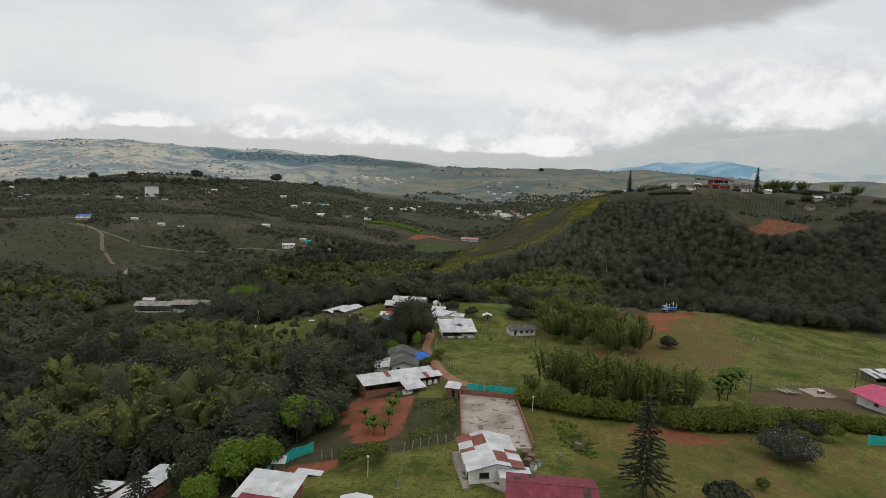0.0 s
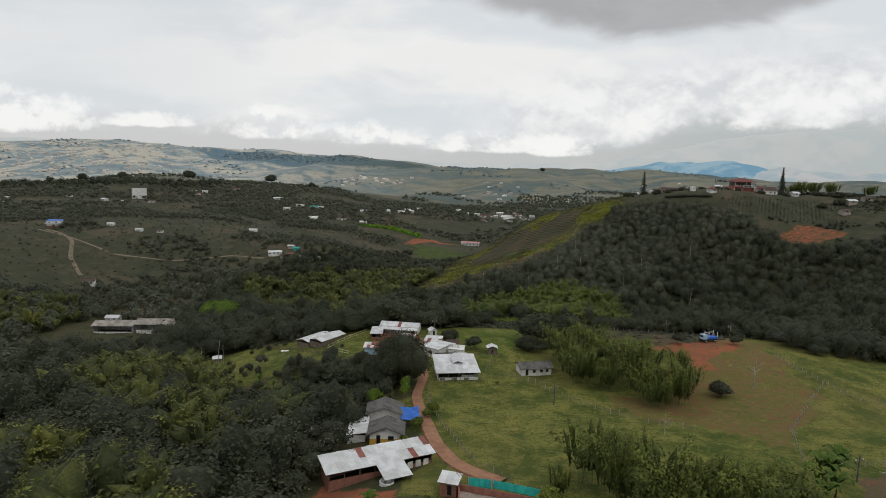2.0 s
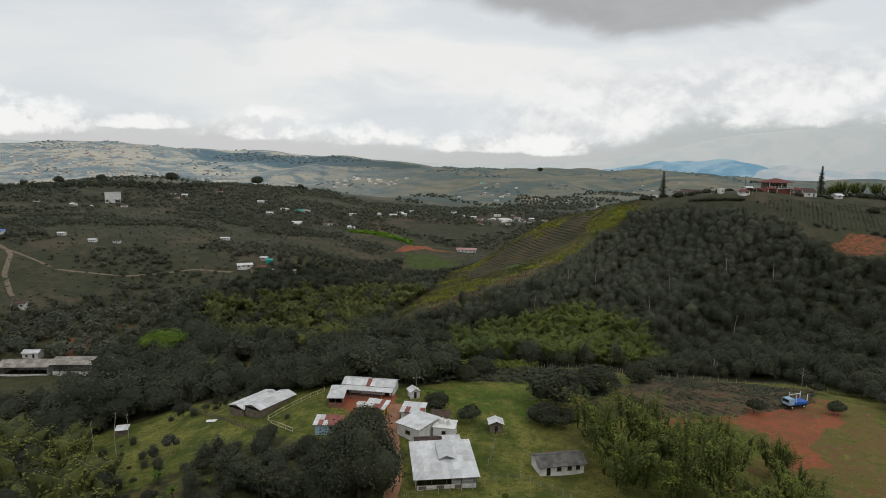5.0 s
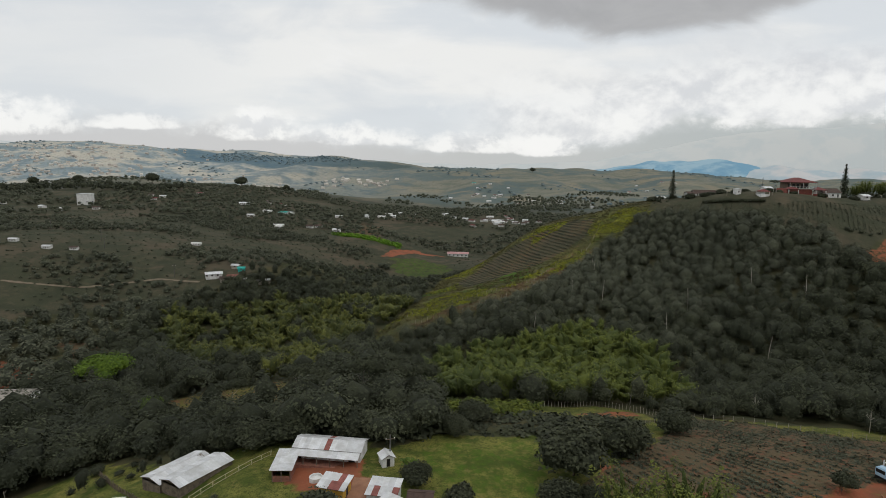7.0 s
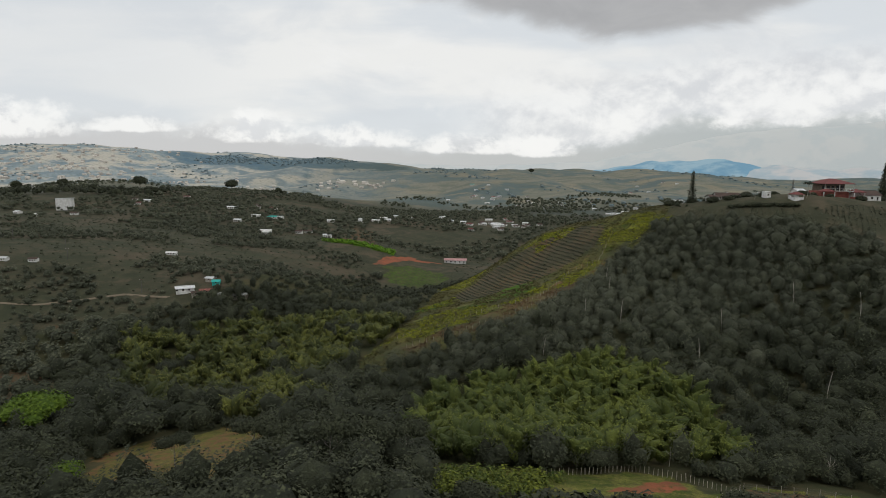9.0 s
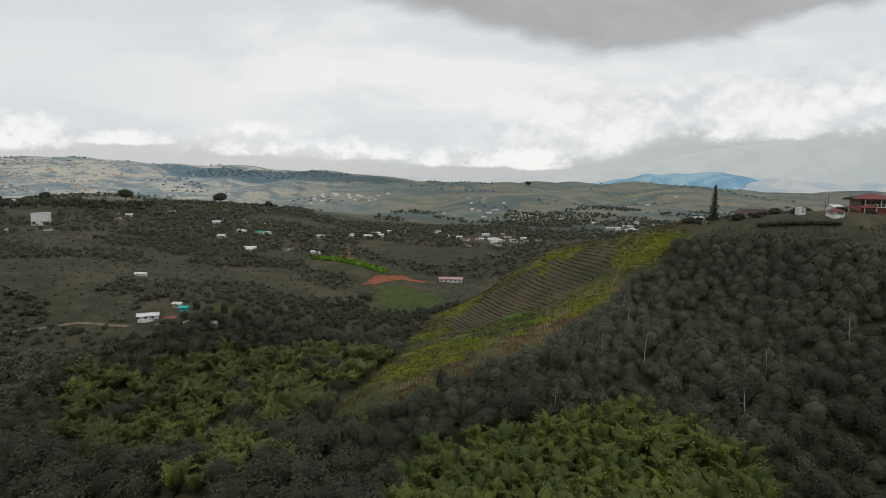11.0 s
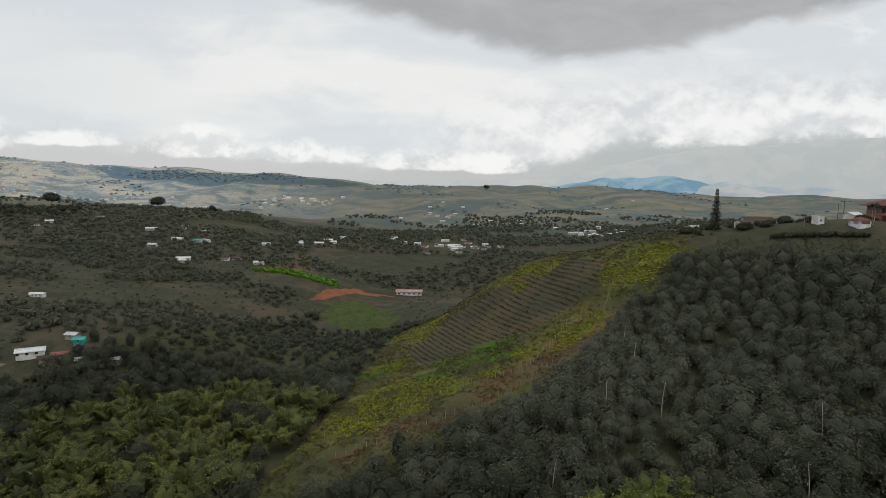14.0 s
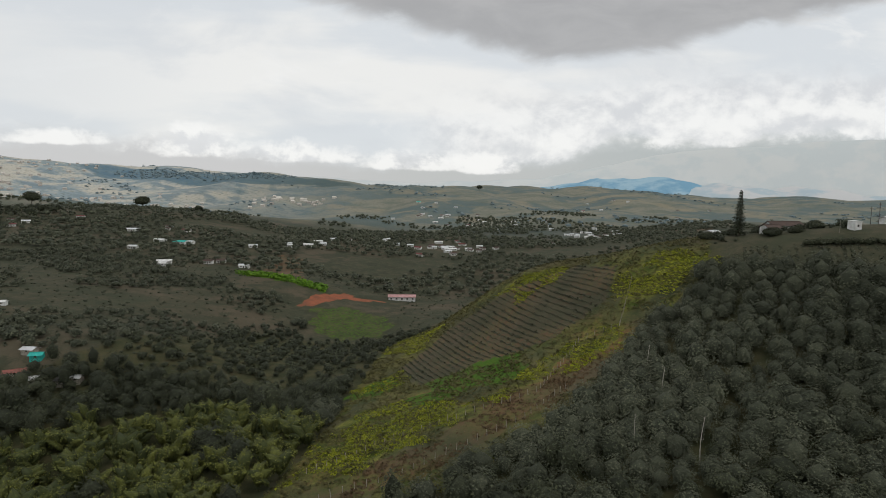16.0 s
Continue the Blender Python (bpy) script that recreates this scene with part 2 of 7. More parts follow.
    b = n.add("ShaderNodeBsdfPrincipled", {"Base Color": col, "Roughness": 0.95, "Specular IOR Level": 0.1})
    bp = n.add("ShaderNodeBump", {"Strength": 0.7, "Distance": 0.25, "Height": n.math("ADD", fine, mid)})
    m.node_tree.links.new(bp.outputs[0], b.inputs["Normal"])
    n.add("ShaderNodeOutputMaterial", (b.outputs[0],))
    return m


GROUND = ground_material()
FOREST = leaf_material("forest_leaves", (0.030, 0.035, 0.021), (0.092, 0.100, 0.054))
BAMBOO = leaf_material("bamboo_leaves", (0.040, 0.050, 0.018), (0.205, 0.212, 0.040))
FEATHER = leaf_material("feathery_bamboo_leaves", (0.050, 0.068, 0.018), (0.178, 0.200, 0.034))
FRESH = leaf_material("fresh_crop_leaves", (0.085, 0.170, 0.016), (0.19, 0.36, 0.022))
LIME = leaf_material("lime_green_leaves", (0.060, 0.105, 0.014), (0.20, 0.29, 0.025))
HEDGE = leaf_material("hedge_leaves", (0.035, 0.058, 0.012), (0.235, 0.255, 0.032))
SILVER = leaf_material("pale_flowering_leaves", (0.045, 0.050, 0.032), (0.50, 0.47, 0.42), 0.75, 0.42, 0.80)
PALM = leaf_material("banana_leaves", (0.050, 0.085, 0.015), (0.14, 0.20, 0.03))
CONIFER = leaf_material("conifer_needles", (0.020, 0.028, 0.016), (0.085, 0.090, 0.048))
SCRUB = leaf_material("scrub_leaves", (0.062, 0.060, 0.024), (0.165, 0.148, 0.046))
BRACKEN = leaf_material("russet_bracken_leaves", (0.085, 0.058, 0.030), (0.190, 0.120, 0.058))
WEED = leaf_material("yellow_green_weeds", (0.150, 0.165, 0.014), (0.40, 0.42, 0.026))
# haze is put into this leaf colour for farther woods; crop rows share it
HAZED_GREEN = leaf_material("grey_green_hazed_leaves", (0.048, 0.054, 0.035), (0.140, 0.148, 0.094))
# the blue of distance haze is put into these leaves
HAZED_WOOD = leaf_material("hazed_far_leaves", (0.150, 0.200, 0.215), (0.210, 0.255, 0.250))
TOWN = material("pale_town_walls", (0.62, 0.58, 0.52), (0.40, 0.36, 0.32), 0.02, 3, 0.9, 0.0, 0.0)
BARK = material("bark", (0.12, 0.095, 0.07), (0.05, 0.04, 0.03), 1.2)
PALEBARK = material("pale_bark", (0.42, 0.39, 0.34), (0.22, 0.19, 0.16), 1.5)
ZINC = material("zinc_sheet", (0.68, 0.69, 0.70), (0.53, 0.53, 0.52), 0.5, 6, 0.42, 0.25, 0.1, random=0.10)
RUST = material("rusted_sheet", (0.30, 0.105, 0.085), (0.20, 0.075, 0.06), 0.8, 6, 0.7, 0.1, 0.15, random=0.12)
WINE = material("wine_red_sheet", (0.24, 0.045, 0.065), (0.16, 0.03, 0.045), 0.9, 6, 0.6, 0.0, 0.15, random=0.12)
ASBESTOS = material("grey_fibre_cement", (0.15, 0.145, 0.135), (0.085, 0.082, 0.078), 0.7, 9, 0.9, 0.0, 0.3, random=0.12)
BROWNTILE = material("brown_tile", (0.10, 0.065, 0.052), (0.06, 0.042, 0.036), 0.9, 9, 0.9, 0.0, 0.3)
REDTILE = material("red_roof_tile", (0.20, 0.060, 0.055), (0.12, 0.045, 0.042), 0.9, 9, 0.85, 0.0, 0.3, random=0.1)
FADEDRED = material("faded_red_sheet", (0.50, 0.30, 0.29), (0.38, 0.20, 0.19), 0.6, 6, 0.7, 0.0, 0.1)
PINKROOF = material("pink_sheet", (0.58, 0.10, 0.19), (0.47, 0.08, 0.15), 0.6, 6, 0.6, 0.0, 0.1)
WHITE = material("white_plaster", (0.74, 0.74, 0.72), (0.55, 0.54, 0.51), 0.5, 8, 0.9, 0.0, 0.1)
YELLOW = material("yellow_paint", (0.62, 0.38, 0.06), (0.50, 0.30, 0.05), 0.5, 8, 0.85, 0.0, 0.1)
BRICK = material("brick_wall", (0.30, 0.13, 0.09), (0.20, 0.095, 0.07), 1.6, 6, 0.95, 0.0, 0.4)
TIMBER = material("weathered_timber", (0.20, 0.16, 0.12), (0.10, 0.08, 0.06), 1.2, 8, 0.9, 0.0, 0.3)
POSTWOOD = material("pale_post_wood", (0.42, 0.38, 0.32), (0.26, 0.23, 0.19), 1.5, 8, 0.9, 0.0, 0.2)
DARK = material("dark_opening", (0.018, 0.018, 0.018), (0.010, 0.010, 0.010), 1.0, 4, 0.4, 0.0, 0.0)
CONCRETE = material("stained_concrete", (0.47, 0.41, 0.36), (0.27, 0.21, 0.17), 0.16, 12, 0.9, 0.0, 0.2, spots=(0.10, 0.09, 0.085))
EARTH = material("packed_earth_road", (0.33, 0.175, 0.105), (0.24, 0.12, 0.075), 0.4, 9, 0.95, 0.0, 0.3)
TRACK = material("grey_earth_track", (0.20, 0.155, 0.11), (0.13, 0.11, 0.075), 0.4, 9, 0.95, 0.0, 0.3)
TEAL = material("teal_shade_cloth", (0.03, 0.42, 0.36), (0.02, 0.33, 0.29), 0.8, 5, 0.6, 0.0, 0.2)
BLUE = material("blue_tarpaulin", (0.03, 0.14, 0.52), (0.02, 0.10, 0.40), 0.8, 5, 0.5, 0.0, 0.2)
PALEBLUE = material("pale_blue_paint", (0.36, 0.50, 0.62), (0.28, 0.42, 0.54), 0.8, 5, 0.6, 0.0, 0.1)
ORANGE = material("orange_red_wall", (0.36, 0.12, 0.09), (0.28, 0.09, 0.07), 0.8, 5, 0.8, 0.0, 0.1)
CULM = material("bamboo_culm", (0.11, 0.12, 0.05), (0.06, 0.07, 0.03), 1.2, 6, 0.7, 0.0, 0.1)
GREYTIN = material("weathered_grey_tin", (0.34, 0.315, 0.275), (0.20, 0.18, 0.155), 0.5, 7, 0.75, 0.1, 0.2, random=0.22)
BAMBOOPOLE = material("pale_bamboo_pole", (0.55, 0.50, 0.36), (0.40, 0.35, 0.24), 1.2, 6, 0.7, 0.0, 0.1)


def part(name, bm, mat, parent=None, label=""):
    """Links a bmesh, or mesh data, as one mesh object under a thing or a part."""
    if isinstance(bm, bpy.types.Mesh):
        me = bm
    else:
        me = bpy.data.meshes.new(name)
        bm.to_mesh(me)
        bm.free()
    if mat and not me.materials:
        me.materials.append(mat)
    ob = new(name, me)
    ob.parent = parent
    return tagged(ob, label)


def thing(name, label, category, x, y, z, turn=0, group="", kind=""):
    ob = new(name)
    ob.matrix_basis = pose(x, y, z, 0, 0, turn)
    ob.empty_display_size = 0.2
    return tagged(ob, label, category, group, kind)


# ---- landforms ----
# rounded hills and hollows of the country: middle x, y, breadth, height
HILLS = (
    (224, 428, 110, 43.7), (14, 110, 70, 13.5), (-532, 1076, 280, 31.8), (92, 458, 30, 19.0),
    (56, 512, 30, 22.3), (644, 572, 280, 34.2), (-304, 494, 110, 12.4), (476, -100, 280, 23.0),
    (-34, 224, 30, 7.4), (146, 422, 30, 12.6), (14, -16, 70, 17.0), (74, 206, 30, 6.0),
    (-124, 476, 30, 8.6), (-598, 410, 170, 14.3), (644, 1244, 280, 10.9), (146, 566, 30, 6.8),
    (20, 386, 30, 2.5), (-88, 692, 30, 6.7), (350, 572, 70, 12.5), (92, 404, 30, 2.6),
    (-700, 1286, 110, 12.7), (137, 62, 45, 7.2), (20, 242, 30, 3.2), (135, 440, 40, 2.4),
)
HOLLOWS = (
    (-112, 362, 70, -19.1), (26, 692, 110, -20.8), (110, 305, 45, -16.0), (2, 458, 30, -4.1),
    (92, 584, 30, -13.9), (-238, 278, 70, -7.9), (2, 314, 30, -8.5), (-25, 548, 45, -10.2),
    (110, 638, 30, -6.5), (200, 368, 30, -6.3), (-154, 110, 70, -8.4), (-484, 818, 45, -5.4),
    (14, 1022, 170, -12.0), (-214, 386, 45, -7.1), (-52, 440, 30, -4.9), (-79, 548, 45, -7.3),
    (-394, 2, 170, -6.4), (56, 278, 30, -2.6), (38, 170, 30, -2.4),
)


def near_land(x, y):
    z = np.full(np.shape(x), -20.0) if np.ndim(x) else -20.0
    for a, b, r, h in HILLS + HOLLOWS:
        z = z + h * np.exp(-((x - a) ** 2 + (y - b) ** 2) / (2 * r * r))
    return z


def smooth(v, lo, hi):
    k = np.clip((v - lo) / (hi - lo), 0, 1)
    return k * k * (3 - 2 * k)


def gullies(x, y):
    """Side valleys cut into the far slopes."""
    return 9 * np.abs(np.sin(x / 83 + 1.1 * np.sin(y / 210) + 0.7 * np.sin(x / 240))) * smooth(y, 1250, 1700) - 5 * smooth(y, 1250, 1700)


def far_land(x, y):
    """The long grassy range two to three kilometres off, with its gullies, and a foothill slope to the west."""
    crest = 62 + 42 * np.exp(-((x + 950) / 620) ** 2) + 20 * np.exp(-((x + 1900) / 700) ** 2) - 26 * smooth(x, 500, 1300)
    up = smooth(y + 0.12 * x, 1350, 2550)
    ribs = 13 * np.sin(x / 105 + 1.3 * np.sin(y / 260) + 0.8 * np.sin(x / 47)) * up * (1.15 - up)
    roll = 7 * np.sin(x / 190 + y / 240) * smooth(y, 900, 1500) + 4 * np.sin(x / 71 - y / 93) * smooth(y, 700, 1300)
    west = 58 * smooth(-x, 650, 1900) * smooth(y, 1200, 2300)
    return (crest + 18) * up + ribs * 2.0 + gullies(x, y) + roll + west - 60 * smooth(y, 2750, 3600)


def land(x, y):
    return near_land(x, y) + far_land(x, y)


def gz(x, y):
    return float(land(float(x), float(y)))


def inside(x, y, poly):
    """Which of the points lie within a closed outline."""
    hit = np.zeros(np.shape(x), bool)
    for (ax, ay), (bx, by) in zip(poly, poly[1:] + poly[:1]):
        cross = (ay > y) != (by > y)
        hit ^= cross & (x < (bx - ax) * (y - ay) / (by - ay + 1e-9) + ax)
    return hit


LAWN = [(-22, 40), (-23, 84), (-10, 88), (-1, 90), (-2, 113), (-11, 115), (-7, 130), (-14, 150), (-24, 152), (-13, 168), (-11, 176), (10, 183), (22, 168), (30, 160), (56, 182), (84, 205), (116, 200), (128, 150), (130, 40)]
UPPER = [(-12, 176), (-34, 196), (-44, 197), (-62, 178), (-96, 212), (-76, 233), (-58, 223), (-40, 226), (-12, 222), (-5, 230), (16, 231), (26, 206), (20, 186), (6, 180)]
FURROWS = [(20, 210), (38, 228), (56, 258), (70, 258), (92, 238), (78, 215), (56, 205)]
TERRACE = [(-3, 250), (12, 246), (50, 250), (44, 266), (20, 262), (-4, 268)]
CLEARING = [(-95, 286), (-86, 309), (-60, 313), (-42, 270), (-48, 256), (-76, 252)]
STRIP = [(93, 425), (78, 418), (64, 409), (46, 391), (33, 378), (16, 370), (3, 364), (-12, 360), (-22, 354), (-36, 350), (-40, 366), (-31, 394), (-24, 428), (-17, 480), (-8, 530), (40, 552), (84, 530), (104, 500), (112, 460)]
HILLTOP = [(93, 425), (130, 398), (158, 378), (158, 346), (180, 330), (215, 330), (340, 380), (340, 580), (100, 540), (112, 460)]
SLOPES = [(-430, 330), (-235, 335), (-215, 385), (-150, 425), (-120, 470), (-90, 560), (-60, 590), (-60, 720), (-430, 760)]
REDBANK = [(-23, 120), (-11, 116), (-10, 99), (-11, 93), (-19, 92), (-26, 112)]
WORKYARD = [(53, 111), (60, 125), (67, 131), (86, 134), (92, 118), (75, 113), (65, 115)]
CROPPLOT = [(-10.5, 115), (-2.2, 113), (-1.2, 91), (-9.3, 91)]
REDFIELD = [(161, 349), (166, 361), (183, 377), (199, 356), (180, 342)]
VALLEYBAMBOO = [(-150, 392), (-125, 418), (-70, 437), (-35, 430), (-24, 402), (-31, 378), (-42, 356), (-50, 332), (-70, 318), (-105, 335), (-140, 362)]
GROVE = [(-12, 273), (-13, 334), (10, 336), (32, 334), (58, 324), (70, 302), (58, 268), (46, 267), (20, 268)]
ORCHARD = [(-25, 140), (-58, 160), (-66, 182), (-44, 197), (-34, 196), (-14, 176), (-13, 168), (-24, 152)]
MEADOW = [(-10, 165), (-10, 180), (12, 232), (30, 236), (60, 262), (130, 245), (140, 150), (60, 130)]
WEED_BEDS = ([(-31, 384), (-28, 398), (-13, 424), (2, 418), (14, 400), (10, 391), (-3, 383), (-17, 381)], [(40, 421), (57, 427), (66, 424), (63, 412), (49, 405), (41, 407)], [(69, 446), (86, 448), (97, 441), (97, 428), (81, 426), (68, 430)], [(-16, 512), (0, 540), (12, 500), (-3, 476)], [(38, 494), (48, 500), (64, 482), (58, 473), (43, 478)], [(-26, 446), (-14, 456), (-4, 460), (0, 446), (-12, 440)], [(14, 398), (26, 410), (40, 417), (40, 409), (26, 400)])
CANE = [(-139, 700), (-128, 690), (-100, 676), (-64, 664), (-62, 676), (-100, 690), (-126, 706)]
GREENPATCH = [(-1, 419), (5, 434), (19, 445), (34, 432), (38, 424), (29, 417), (16, 412), (4, 409)]
BROWNBAND = [(-14, 378), (5, 384), (15, 394), (31, 404), (48, 412), (64, 416), (60, 405), (36, 391), (22, 380), (6, 376), (-20, 366), (-24, 372)]
DRYSIDE = [(30, 158), (34, 150), (46, 146), (58, 132), (64, 148), (76, 164), (86, 178), (84, 198), (96, 214), (70, 216), (54, 205), (50, 185)]
YARD = [(-1.4, 114.5), (9.5, 109), (10.8, 85), (-1.0, 84)]
COURT = [(-30, 217), (-18, 216), (-15, 209), (-15, 196), (-19, 200), (-29, 209)]


def stretch(lo, hi, fine_lo, fine_hi, step, grow):
    """Grid lines: even between two places, ever wider beyond."""
    mid = list(np.arange(fine_lo, fine_hi + 0.01, step))
    s, v = step, mid[-1]
    while v < hi:
        s *= grow
        v += s
        mid.append(v)
    s, v, pre = step, mid[0], []
    while v > lo:
        s *= grow
        v -= s
        pre.append(v)
    return np.array(pre[::-1] + mid)


def grid_mesh(name, xs, ys, z):
    w, h = len(xs), len(ys)
    co = np.empty((h, w, 3), np.float32)
    co[..., 0], co[..., 1], co[..., 2] = xs[None, :], ys[:, None], z
    i = np.arange(w * h).reshape(h, w)
    quads = np.stack([i[:-1, :-1], i[:-1, 1:], i[1:, 1:], i[1:, :-1]], -1).reshape(-1, 4)
    return mesh_from(name, co.reshape(-1, 3), quads)


def mesh_from(name, verts, faces, tint=None, smooth_shade=True):
    """Mesh data from arrays of corners and of faces with equal numbers of corners."""
    me = bpy.data.meshes.new(name)
    k = faces.shape[1]
    me.vertices.add(len(verts))
    me.vertices.foreach_set("co", np.ascontiguousarray(verts, np.float32).ravel())
    me.loops.add(faces.size)
    me.loops.foreach_set("vertex_index", np.ascontiguousarray(faces, np.int32).ravel())
    me.polygons.add(len(faces))
    me.polygons.foreach_set("loop_start", np.arange(0, faces.size, k, dtype=np.int32))
    me.polygons.foreach_set("use_smooth", np.full(len(faces), smooth_shade))
    if tint is not None:
        a = me.attributes.new("tint", "FLOAT", "POINT")
        a.data.foreach_set("value", np.ascontiguousarray(tint, np.float32))
    me.update()
    return me


def make_ground():
    xs = stretch(-3300, 3300, -150, 200, 2.2, 1.035)
    ys = stretch(-500, 3600, 40, 540, 2.2, 1.028)
    gx, gy = np.meshgrid(xs, ys)
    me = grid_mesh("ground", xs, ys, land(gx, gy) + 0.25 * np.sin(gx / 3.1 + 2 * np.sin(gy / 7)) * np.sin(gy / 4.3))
    cover, crop = np.zeros((gx.size, 4), np.float32), np.zeros((gx.size, 4), np.float32)
    x, y = gx.ravel(), gy.ravel()
    for poly in (MEADOW, LAWN, UPPER, STRIP):
        cover[inside(x, y, poly), 0] = 0.8
    cover[inside(x, y, ORCHARD), 0] = 0.40
    cover[inside(x, y, HILLTOP), 3] = 0.8
    away = inside(x, y, SLOPES) | (y > 560) | (x < -340) | (x > 345) | (y < 20)
    cover[away, 3] = 0.85
    wob_x, wob_y = x + 3.2 * np.sin(y / 4.1 + 2 * np.sin(x / 6.3)), y + 3.2 * np.sin(x / 4.7 + 2 * np.sin(y / 7.1))
    for poly in (CLEARING, DRYSIDE):
        cover[inside(wob_x, wob_y, poly), 2] = 0.62
    cover[inside(x, y, ORCHARD), 2] = 0.42
    # dry shoulder of the hillside strip and the sunburnt lawn
    cover[inside(x, y, STRIP), 2] = 0.28 + 0.22 * np.sin(x[inside(x, y, STRIP)] / 9 + y[inside(x, y, STRIP)] / 13)
    cover[inside(wob_x, wob_y, [(20, 60), (16, 98), (26, 99), (40, 100), (75, 98), (80, 50)]), 2] = 0.50
    for poly in (REDBANK, COURT, [(26, 92), (27, 97), (38, 96), (44, 90), (36, 89)], [(-27, 88), (-19, 87), (-20, 83), (-27, 84)], [(68, 205), (80, 206), (78, 214), (66, 213)]):
        cover[inside(x, y, poly), 1] = 0.75
    cover[inside(x, y, [(55, 215), (64, 214), (76, 206), (86, 220), (75, 228)]), 1] = 0.5
    cover[inside(x, y, [(-76, 622), (-70, 656), (-52, 672), (-20, 668), (-20, 662), (-50, 654), (-68, 626)]), 1] = 0.8
    cover[inside(x, y, [(-190, 334), (-176, 340), (-150, 330), (-140, 322), (-165, 306), (-185, 318)]), 1] = 0.6
    for poly in ([(-136, 256), (-121, 262), (-124, 274), (-134, 268)], [(39, 221), (57, 252), (66, 259), (60, 244), (46, 226)], [(22, 208), (30, 217), (41, 217), (55, 208), (69, 213), (66, 204), (50, 202)]):
        cover[inside(wob_x, wob_y, poly), 1] = 0.72
    for poly in ([(-187, 362), (-179, 370), (-150, 358), (-146, 345), (-161, 343)], [(-192, 408), (-176, 400), (-178, 394), (-192, 400)], [(-122, 708), (-132, 820), (-111, 818), (-84, 690)], [(330, 1160), (440, 1320), (520, 1180), (420, 1060)]):
        crop[inside(wob_x, wob_y, poly), 1] = 0.8
    for poly in (GREENPATCH, [(-28, 444), (-15, 452), (-5, 458), (-1, 442), (-14, 440)]):
        crop[inside(wob_x, wob_y, poly), 0] = 0.9
    cover[inside(wob_x, wob_y, BROWNBAND), 2] = 0.9
    crop[inside(x, y, CANE), 0] = 0.9
    crop[inside(wob_x, wob_y, [(-66, 628), (-42, 633), (-13, 612), (-14, 568), (-40, 565), (-62, 586)]), 0] = 0.46
    for poly in ([(9, 184), (12, 190), (22, 192), (23, 188), (12, 184)], [(56, 188), (63, 186), (72, 196), (76, 208), (62, 214), (55, 200)]):
        cover[inside(wob_x, wob_y, poly), 1] = 0.62
    crop[inside(x, y, FURROWS), 1] = 0.75
    crop[inside(wob_x, wob_y, [(-6, 203), (17, 205), (16, 229), (-5, 227)]), 0] = 0.44
    cover[inside(x, y, TERRACE), 0] = 0.6
    cover[inside(x, y, [(26, 250), (34, 250), (46, 256), (44, 262), (36, 258)]), 1] = 0.6
    crop[inside(x, y, CROPPLOT), 0] = 0.3
    crop[inside(wob_x, wob_y, WORKYARD), 1] = 0.9
    cover[inside(wob_x, wob_y, [(60, 124), (70, 131), (92, 132), (93, 127), (70, 124)]), 1] = 0.6
    crop[inside(x, y, [(-6, 466), (14, 492), (42, 492), (66, 478), (75, 456), (66, 438), (45, 433), (31, 436), (22, 441), (1, 437)]), 1] = 0.62
    # share of the far colours with their painted haze, growing with distance
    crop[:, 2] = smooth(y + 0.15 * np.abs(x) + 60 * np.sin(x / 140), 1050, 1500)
    # woods on the crest and in the folds of the far range, blued by painted haze
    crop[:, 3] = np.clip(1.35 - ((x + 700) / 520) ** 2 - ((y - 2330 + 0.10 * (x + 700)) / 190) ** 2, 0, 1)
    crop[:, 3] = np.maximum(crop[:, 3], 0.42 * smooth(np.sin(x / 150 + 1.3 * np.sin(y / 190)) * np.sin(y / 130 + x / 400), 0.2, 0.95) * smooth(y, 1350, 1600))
    strip = inside(wob_x, wob_y, STRIP)
    cover[strip, 3] = 0.55 + 0.25 * np.sin(x[strip] / 8 + 2 * np.sin(y[strip] / 10))
    for bed in WEED_BEDS:
        cover[inside(wob_x, wob_y, bed), 3] = 0
    cover[(cover[:, 1] > 0.3) | (crop[:, 0] > 0.3) | (crop[:, 1] > 0.7) | inside(x, y, REDFIELD), 3] = 0
    cover[inside(wob_x, wob_y, REDFIELD), 1] = 0.52
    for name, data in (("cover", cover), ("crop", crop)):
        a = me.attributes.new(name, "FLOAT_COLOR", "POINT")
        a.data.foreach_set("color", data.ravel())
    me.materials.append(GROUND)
    return tagged(new("ground", me), "hilly ground with pasture, red soil and dry grassland", "ground", kind="structure")


make_ground()


